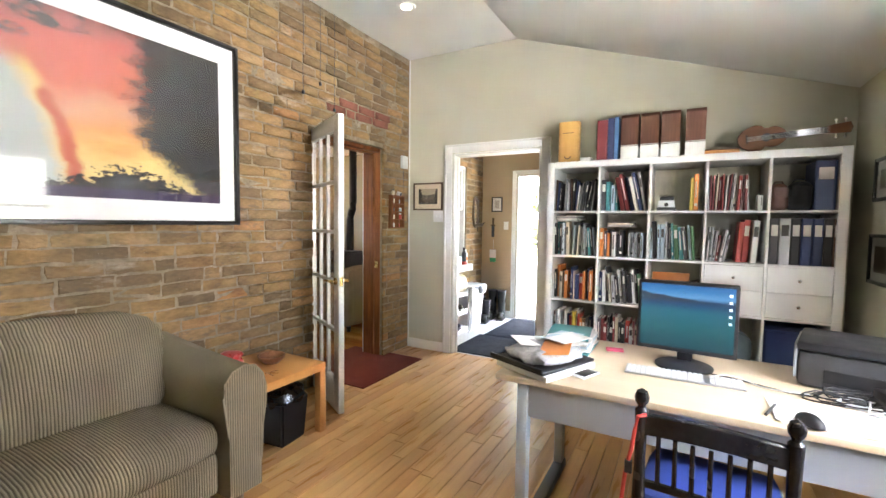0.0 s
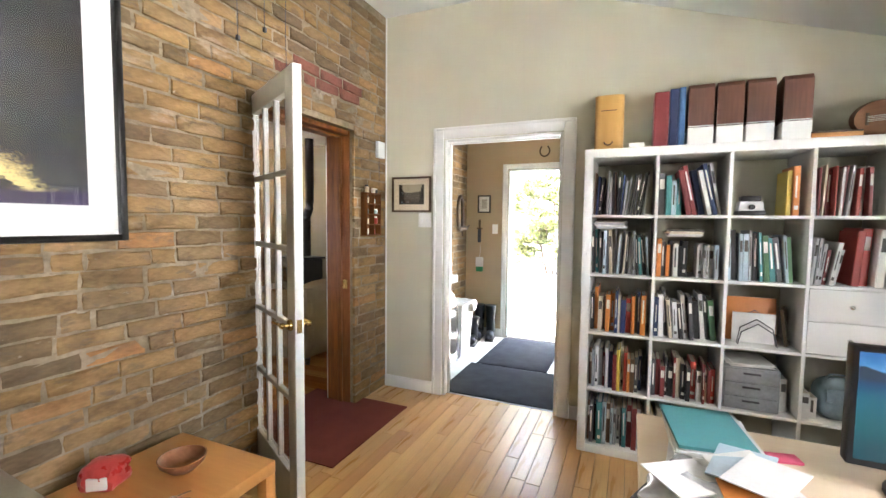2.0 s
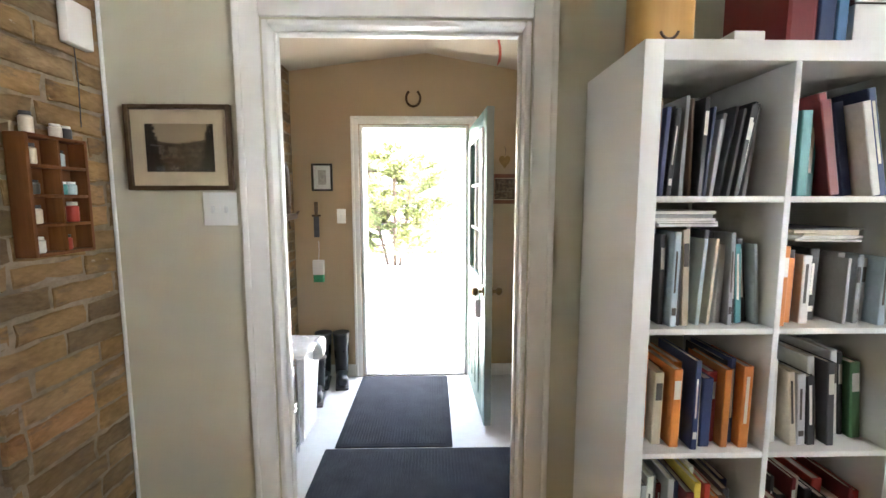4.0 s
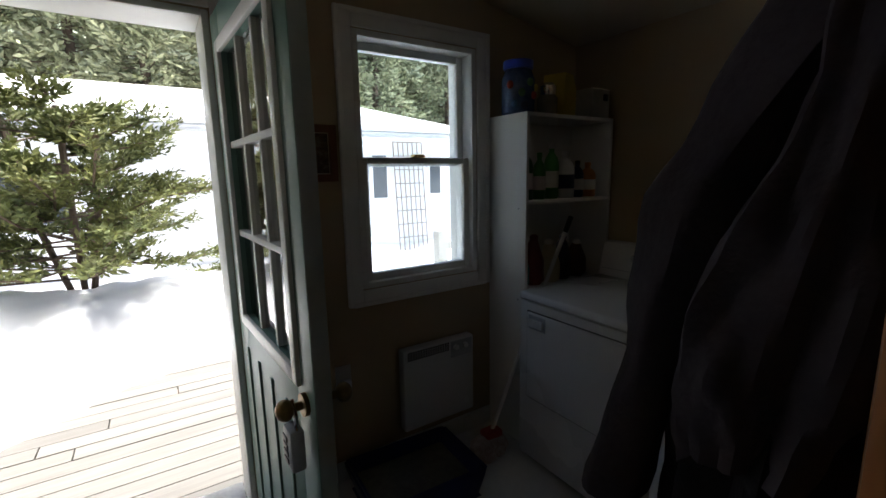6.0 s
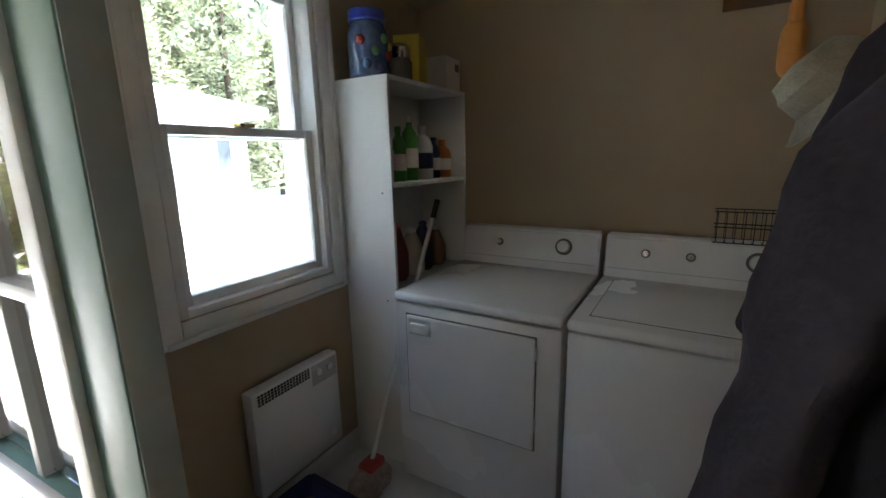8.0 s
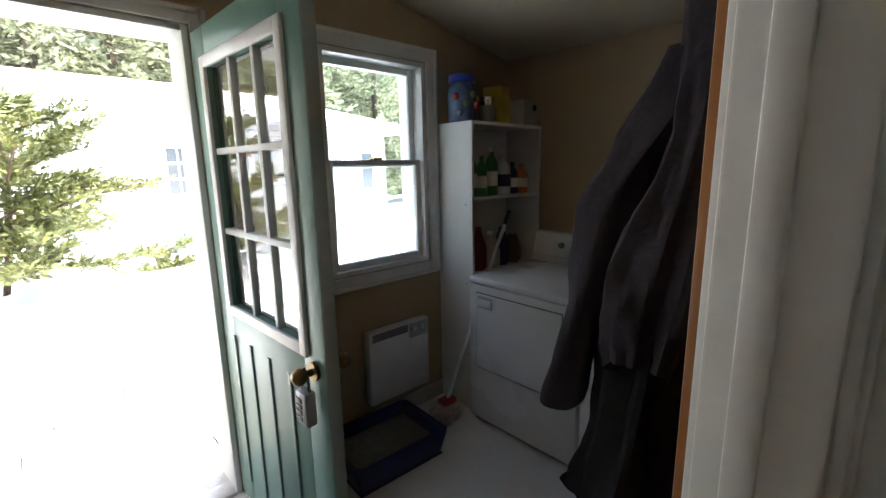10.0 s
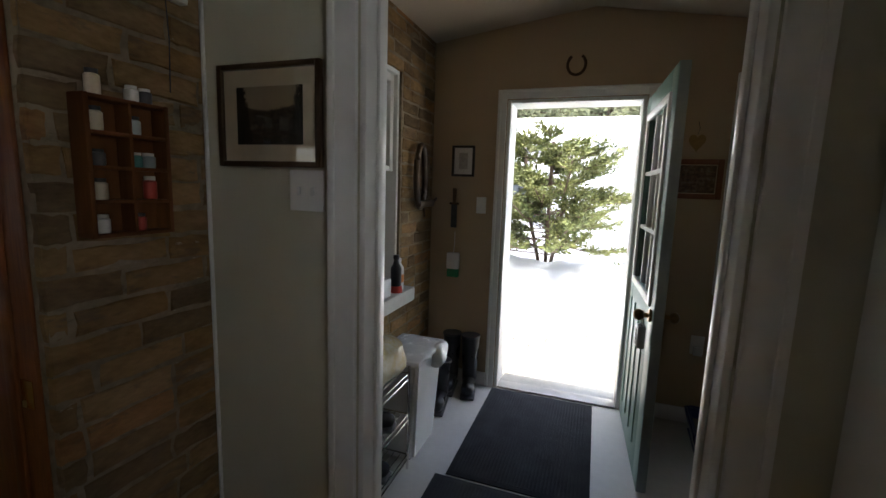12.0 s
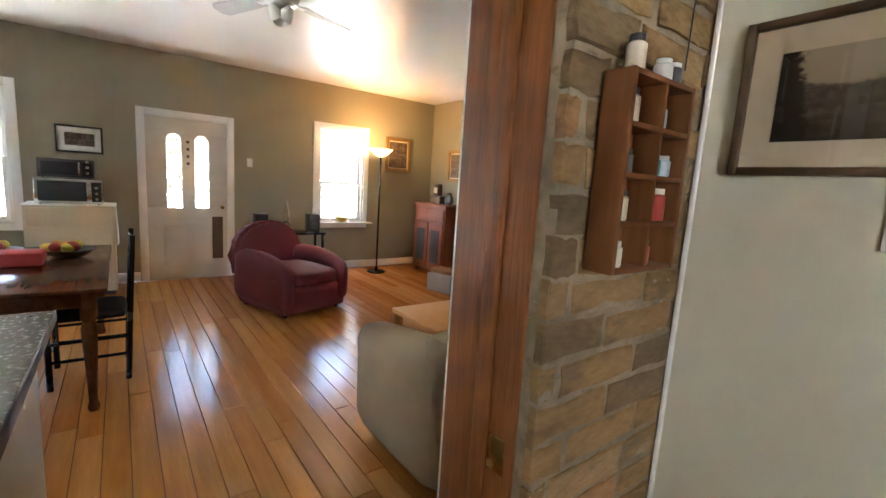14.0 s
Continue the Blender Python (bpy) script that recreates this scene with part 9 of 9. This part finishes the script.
def spray(bm, c, d, size, rng, n=12):
    """A spray of small flat leaf clumps round a twig."""
    d = d.normalized()
    side = d.cross(Vector((0, 0, 1)))
    side = side.normalized() if side.length > 0.1 else Vector((1, 0, 0))
    up = side.cross(d)
    for i in range(n):
        f = i / n
        p = c + d * size * f
        ang = rng.uniform(-1.1, 1.1)
        q = (d * rng.uniform(0.4, 1.0) + side * rng.uniform(-1, 1) + up * rng.uniform(-0.5, 0.7)).normalized()
        l = size * rng.uniform(0.28, 0.55)
        w = q.cross(Vector((rng.uniform(-1, 1), rng.uniform(-1, 1), rng.uniform(-1, 1)))).normalized() * l * 0.17
        a, b = p, p + q * l
        m = p + q * l * 0.5
        vs = [bm.verts.new(v) for v in (a, m + w, b, m - w)]
        bm.faces.new(vs)


def shrub(name, label, at, h, spread, seed, limbs=34, per=16, mat_=None, twig=0.22, low=0.04):
    rng = random.Random(seed)
    t = thing(name, label, "shrub", at)
    bm = bmesh.new()
    leaf = bmesh.new()
    tops = [(0, 0, 1.0), (0.22, -0.1, 0.86), (-0.35, 0.15, 0.95)]
    for x, y, k in tops:
        add_tube(bm, [(0, 0, -0.3), (0.4 * x * h, 0.4 * y * h, 0.4 * k * h), (x * h * 0.6, y * h * 0.6, 0.92 * k * h)], 0.03, 8)
    for i in range(limbs):
        f = (i + rng.random()) / limbs
        x, y, k = tops[i % 3]
        z = h * k * (low + (0.96 - low) * f)
        root = Vector((x * h * 0.6 * f, y * h * 0.6 * f, z))
        a = rng.uniform(0, 6.283)
        reach = spread * (1.0 - 0.8 * f ** 1.2) * rng.choice((0.5, 0.7, 0.85, 1.0, 1.25)) * rng.uniform(0.9, 1.1)
        rise = rng.uniform(-0.05, 0.45) * reach
        tip = root + Vector((reach * math.cos(a), reach * math.sin(a), rise))
        mid = root.lerp(tip, 0.55) + Vector((0, 0, -0.06 * reach))
        add_tube(bm, [root, mid, tip], 0.011, 5)
        # side twigs in a flat fan along the limb
        d0 = (tip - root).normalized()
        side = Vector((-d0.y, d0.x, 0))
        for q in range(per):
            g = 0.3 + 0.72 * (q + rng.random()) / per
            p = root.lerp(mid, g / 0.55) if g < 0.55 else mid.lerp(tip, (g - 0.55) / 0.45)
            w = rng.choice((-1, 1)) * rng.uniform(0.1, 0.9)
            d = d0 + side * w + Vector((0, 0, rng.uniform(-0.1, 0.45)))
            for s_ in (0.0, 0.8):
                spray(leaf, p + d.normalized() * twig * s_, d + Vector((0, 0, rng.uniform(0, 0.3))), twig * rng.uniform(0.7, 1.15) * (1.15 - 0.4 * g), rng, 9)
    part("trunk", bm, BARK, t)
    c = new("crown", mesh_of(leaf, "crown", mat_ or FOLIAGE, False))
    c.parent = t
    return t


shrub("cedar_shrub", "bushy green cedar shrub standing in the snow", (-2.1, 9.55, 0.2), 2.15, 1.45, 3, 84, 26, None, 0.2, 0.12)
shrub("cedar_shrub", "low green cedar sprig sticking out of snow", (-0.35, 11.2, -0.35), 0.75, 0.7, 5, 16, 10)


def conifer(at, h, seed, base=None):
    rng = random.Random(seed)
    t = thing("spruce_tree", "tall evergreen behind the white building, its green paled for haze", "tree", at, rng.uniform(0, 360), "evergreens behind the building")
    bm, leaf = bmesh.new(), bmesh.new()
    add_tube(bm, [(0, 0, -0.3), (0, 0, h * 0.97)], 0.14, 8)
    for i in range(120):
        f = (i + rng.random()) / 120
        z = h * (0.06 + 0.92 * f)
        a = rng.uniform(0, 6.283)
        reach = (0.16 + 2.3 * (1 - f) ** 0.9) * rng.uniform(0.6, 1.1)
        p0, p2 = Vector((0, 0, z)), Vector((reach * math.cos(a), reach * math.sin(a), z + rng.uniform(-0.25, 0.25) * reach))
        add_tube(bm, [p0, (p0 + p2) / 2, p2], 0.02, 4)
        for k in range(13):
            g = rng.uniform(0.15, 1.02)
            p = p0.lerp(p2, g) + Vector((rng.gauss(0, 0.18), rng.gauss(0, 0.18), rng.gauss(0, 0.14)))
            spray(leaf, p, (p2 - p0).normalized() + Vector((rng.uniform(-0.6, 0.6), rng.uniform(-0.6, 0.6), rng.uniform(-0.5, 0.4))), 0.65, rng, 6)
    part("trunk", bm, BARK, t)
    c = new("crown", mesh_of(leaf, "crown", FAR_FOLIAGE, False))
    c.parent = t
    return t


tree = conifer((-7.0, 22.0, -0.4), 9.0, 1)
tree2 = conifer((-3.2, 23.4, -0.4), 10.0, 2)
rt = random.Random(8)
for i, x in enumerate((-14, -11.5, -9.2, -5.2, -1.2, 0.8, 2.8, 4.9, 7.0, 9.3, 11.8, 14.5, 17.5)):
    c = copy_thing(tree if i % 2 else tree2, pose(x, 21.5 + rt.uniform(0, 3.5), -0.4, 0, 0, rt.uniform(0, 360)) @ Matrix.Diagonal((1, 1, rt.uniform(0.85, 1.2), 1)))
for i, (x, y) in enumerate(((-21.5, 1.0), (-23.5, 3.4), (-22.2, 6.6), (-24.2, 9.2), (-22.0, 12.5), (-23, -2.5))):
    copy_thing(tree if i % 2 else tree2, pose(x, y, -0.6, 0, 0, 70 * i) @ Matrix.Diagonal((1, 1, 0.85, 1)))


# Paler, greyer green than the near cedar: distance haze painted into the base colour.
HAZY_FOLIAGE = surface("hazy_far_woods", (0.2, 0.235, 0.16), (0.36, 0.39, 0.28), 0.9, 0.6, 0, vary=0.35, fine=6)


def hillside():
    """Dense far evergreens: foliage clumps thick over a rising slope."""
    rng = random.Random(14)
    t = thing("wooded_hillside", "dense evergreen woods rising beyond the yard, haze painted into the green", "woods", (0, 0, 0), kind="stuff")
    bm = bmesh.new()
    vs = {}
    for i in range(41):
        for j in range(13):
            x, f = -50 + 110 * i / 40, j / 12
            vs[i, j] = bm.verts.new((x, 28 + 9 * f + 1.2 * noise.noise(Vector((x * 0.2, f * 4, 1))), -1 + 19 * f + 1.5 * noise.noise(Vector((x * 0.25, f * 5, 7)))))
    for i in range(40):
        for j in range(12):
            bm.faces.new((vs[i, j], vs[i + 1, j], vs[i + 1, j + 1], vs[i, j + 1]))
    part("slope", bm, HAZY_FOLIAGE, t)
    verts, faces = [], []
    for i in range(26000):
        f = rng.random()
        c = Vector((rng.uniform(-45, 50), 27.5 + 9 * f + rng.uniform(-1.2, 0.2), -1 + 19 * f + rng.uniform(-0.3, 0.9)))
        u = Vector((rng.gauss(0, 1), rng.gauss(0, 0.6), rng.gauss(0, 0.7))).normalized() * rng.uniform(0.25, 0.6)
        w = u.cross(Vector((rng.gauss(0, 1), rng.gauss(0, 1), rng.gauss(0, 1)))).normalized() * rng.uniform(0.08, 0.2)
        b = len(verts)
        verts += [tuple(c - u), tuple(c + w), tuple(c + u), tuple(c - w)]
        faces.append((b, b + 1, b + 2, b + 3))
    me = bpy.data.meshes.new("foliage")
    me.from_pydata(verts, [], faces)
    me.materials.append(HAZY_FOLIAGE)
    ob = new("foliage", me)
    ob.parent = t
    ob["kind"] = "stuff"


hillside()

# ---- pieces: bricks and floor boards ----


def board_mesh(name, w, l, h, material, axis):
    bm = bmesh.new()
    lo, hi = ((0, 0, 0), (w, l, h)) if axis == 1 else ((0, 0, 0), (l, w, h))
    add_box(bm, lo, hi, 0.0015, 1)
    return mesh_of(bm, name, material, False)


def lay_boards(parent, material, x0, x1, y0, y1, ztop, w, lengths, axis, near, gap=0.0015, h=0.014, seed=1, jig=0.0):
    """Boards along one axis, staggered; the near ones are objects, the others one mesh."""
    rng = random.Random(seed)
    meshes = {}
    rest = bmesh.new()
    u0, u1, v0, v1 = (x0, x1, y0, y1) if axis == 1 else (y0, y1, x0, x1)
    u, count = u0, 0
    while u < u1 - 0.001:
        ww = min(w, u1 - u) - gap
        v = v0 - rng.random() * lengths[0]
        while v < v1:
            l = rng.choice(lengths)
            a, b = max(v, v0), min(v + l, v1)
            v += l
            if b - a < 0.03:
                continue
            whole = abs(b - a - l) < 1e-6 and abs(ww - (w - gap)) < 1e-6
            z = ztop - h + rng.uniform(-jig, jig)
            px, py = (u, a) if axis == 1 else (a, u)
            if near(u + ww / 2, (a + b) / 2) and count < 300 and b - a > 0.08:
                key = (round(ww, 4), round(b - a - gap, 4))
                if key not in meshes:
                    meshes[key] = board_mesh("plank", ww, b - a - gap, h, material, axis)
                ob = new("plank", meshes[key])
                ob.parent = parent
                ob.matrix_basis = Matrix.Translation((px, py, z))
                count += 1
            else:
                lo = Vector((px, py, z))
                hi = lo + (Vector((ww, b - a - gap, h)) if axis == 1 else Vector((b - a - gap, ww, h)))
                vs = [rest.verts.new((x, y, zz)) for x in (lo.x, hi.x) for y in (lo.y, hi.y) for zz in (lo.z, hi.z)]
                for q in ((0, 1, 3, 2), (4, 6, 7, 5), (0, 4, 5, 1), (2, 3, 7, 6), (1, 5, 7, 3)):
                    rest.faces.new([vs[i] for i in q])
        u += w
    ob = part("planks_rest", rest, material, parent)
    ob["kind"] = "stuff"


lay_boards(floor_office, MAPLE, LB + 0.01, RX, -2.2, BY + 0.062, 0.0, 0.083, (0.55, 0.8, 1.1, 1.35), 1, lambda u, v: v > 0.9 and u < 0.0 and u > BX, seed=3, jig=0.0003)
lay_boards(floor_living, PINE, LX, LB, -0.6, 7.25, 0.0, 0.115, (1.6, 2.2, 2.9), 0, lambda u, v: 1.2 < u < 6.0, gap=0.003, seed=4, jig=0.0006)
lay_boards(deck, DECK, -4.4, 1.6, EY + 0.25, 9.15, -0.135, 0.14, (2.4, 3.6), 0, lambda u, v: True, gap=0.008, h=0.03, seed=5, jig=0.002)


def brick_face(rng, l, h):
    """Worn outline of a brick's face and its slightly inset, uneven front."""
    out = []
    for a, b, n in (((0, 0), (l, 0), 4), ((l, 0), (l, h), 2), ((l, h), (0, h), 4), ((0, h), (0, 0), 2)):
        for i in range(n):
            f = i / n
            out.append((a[0] + (b[0] - a[0]) * f + rng.uniform(-0.0045, 0.0045), a[1] + (b[1] - a[1]) * f + rng.uniform(-0.0045, 0.0045)))
    return out


def brick_geometry(verts, faces, rng, l, h, d, at):
    """Adds one worn brick, its face at x = d, to vertex and face lists."""
    out = brick_face(rng, l, h)
    n, base = len(out), len(verts)
    cy, cz = l / 2, h / 2
    for depth, k in ((0.0, 1.0), (d - 0.003, 1.0), (d, 0.94)):
        for y, z in out:
            wear = rng.uniform(-0.0022, 0.0012) if depth else 0.0
            sy, sz = (y - cy) * (k if k == 1 else 1 - 0.009 / l), (z - cz) * (k if k == 1 else 1 - 0.009 / h)
            verts.append((at[0] + depth + wear, at[1] + cy + sy, at[2] + cz + sz))
    for r in (0, n):
        for j in range(n):
            faces.append((base + r + j, base + r + (j + 1) % n, base + r + n + (j + 1) % n, base + r + n + j))
    faces.append(tuple(range(base + 2 * n, base + 3 * n)))


def brick_variants(material, l, h, d, n, seed):
    out = []
    for i in range(n):
        verts, faces = [], []
        brick_geometry(verts, faces, random.Random(seed + i), l, h, d, (0, 0, 0))
        me = bpy.data.meshes.new("brick")
        me.from_pydata(verts, [], faces)
        me.materials.append(material)
        out.append(me)
    return out


def lay_bricks(parent, x, y0, y1, z0, z1, holes, near, seed, reds=None, cap=300):
    rng = random.Random(seed)
    L, Hh, D, J = 0.234, 0.065, 0.02, 0.0105
    HALF = 0.105
    meshes = {(k, l): brick_variants(k, l, Hh, D, 8, seed * 7) for k in (BRICK, REDBRICK) for l in (L, HALF)}
    verts, faces, count, row, z = [], [], 0, 0, z0 + 0.006
    while z + Hh < z1:
        y = y0 - (0.5 * (L + J) if row % 2 else 0) - rng.random() * 0.06
        while y < y1:
            l = HALF if rng.random() < 0.09 else L
            a, b = max(y, y0), min(y + l + rng.uniform(-0.006, 0.004), y1)
            y += l + J
            cuts = [(a, b)]
            for c, d_, e, f in holes:
                if z + Hh * 0.6 > e and z + Hh * 0.4 < f:
                    cuts = [s for p, q in cuts for s in ((p, min(q, c)), (max(p, d_), q)) if s[1] - s[0] > 0.012]
            for p, q in cuts:
                if q - p < 0.014:
                    continue
                mat_ = REDBRICK if reds is not None and reds(p, z) else BRICK
                off = rng.uniform(-0.005, 0.0)
                if abs(q - p - l) < 0.012 and near((p + q) / 2, z) and count < cap:
                    ob = new("brick", rng.choice(meshes[mat_, l]))
                    ob.parent = parent
                    ob.matrix_basis = Matrix.Translation((x - D + off, p, z + rng.uniform(-0.003, 0.003))) @ Euler((rng.uniform(-0.014, 0.014), 0, rng.uniform(-0.006, 0.006))).to_matrix().to_4x4()
                    count += 1
                else:
                    brick_geometry(verts, faces, rng, q - p, Hh, D, (x - D + off, p, z + rng.uniform(-0.003, 0.003)))
        z += Hh + J
        row += 1
    me = bpy.data.meshes.new("bricks_rest")
    me.from_pydata(verts, [], faces)
    me.materials.append(BRICK)
    ob = new("bricks_rest", me)
    ob.parent = parent
    ob["kind"] = "stuff"


lay_bricks(core, BX, -2.2, BY, 0.0, 3.06, [(BRDOOR[0], BRDOOR[1] - 0.002, 0, 2.1)], lambda y, z: y > 1.75, 11, lambda y, z: 2.5 < y < 3.2 and 2.24 < z < 2.4)
lay_bricks(core, BX, BY + 0.115, EY, 0.0, 2.6, [(BRWIN[0] - 0.02, BRWIN[1] + 0.02, BRWIN[2] - 0.09, BRWIN[3])], lambda y, z: False, 12)
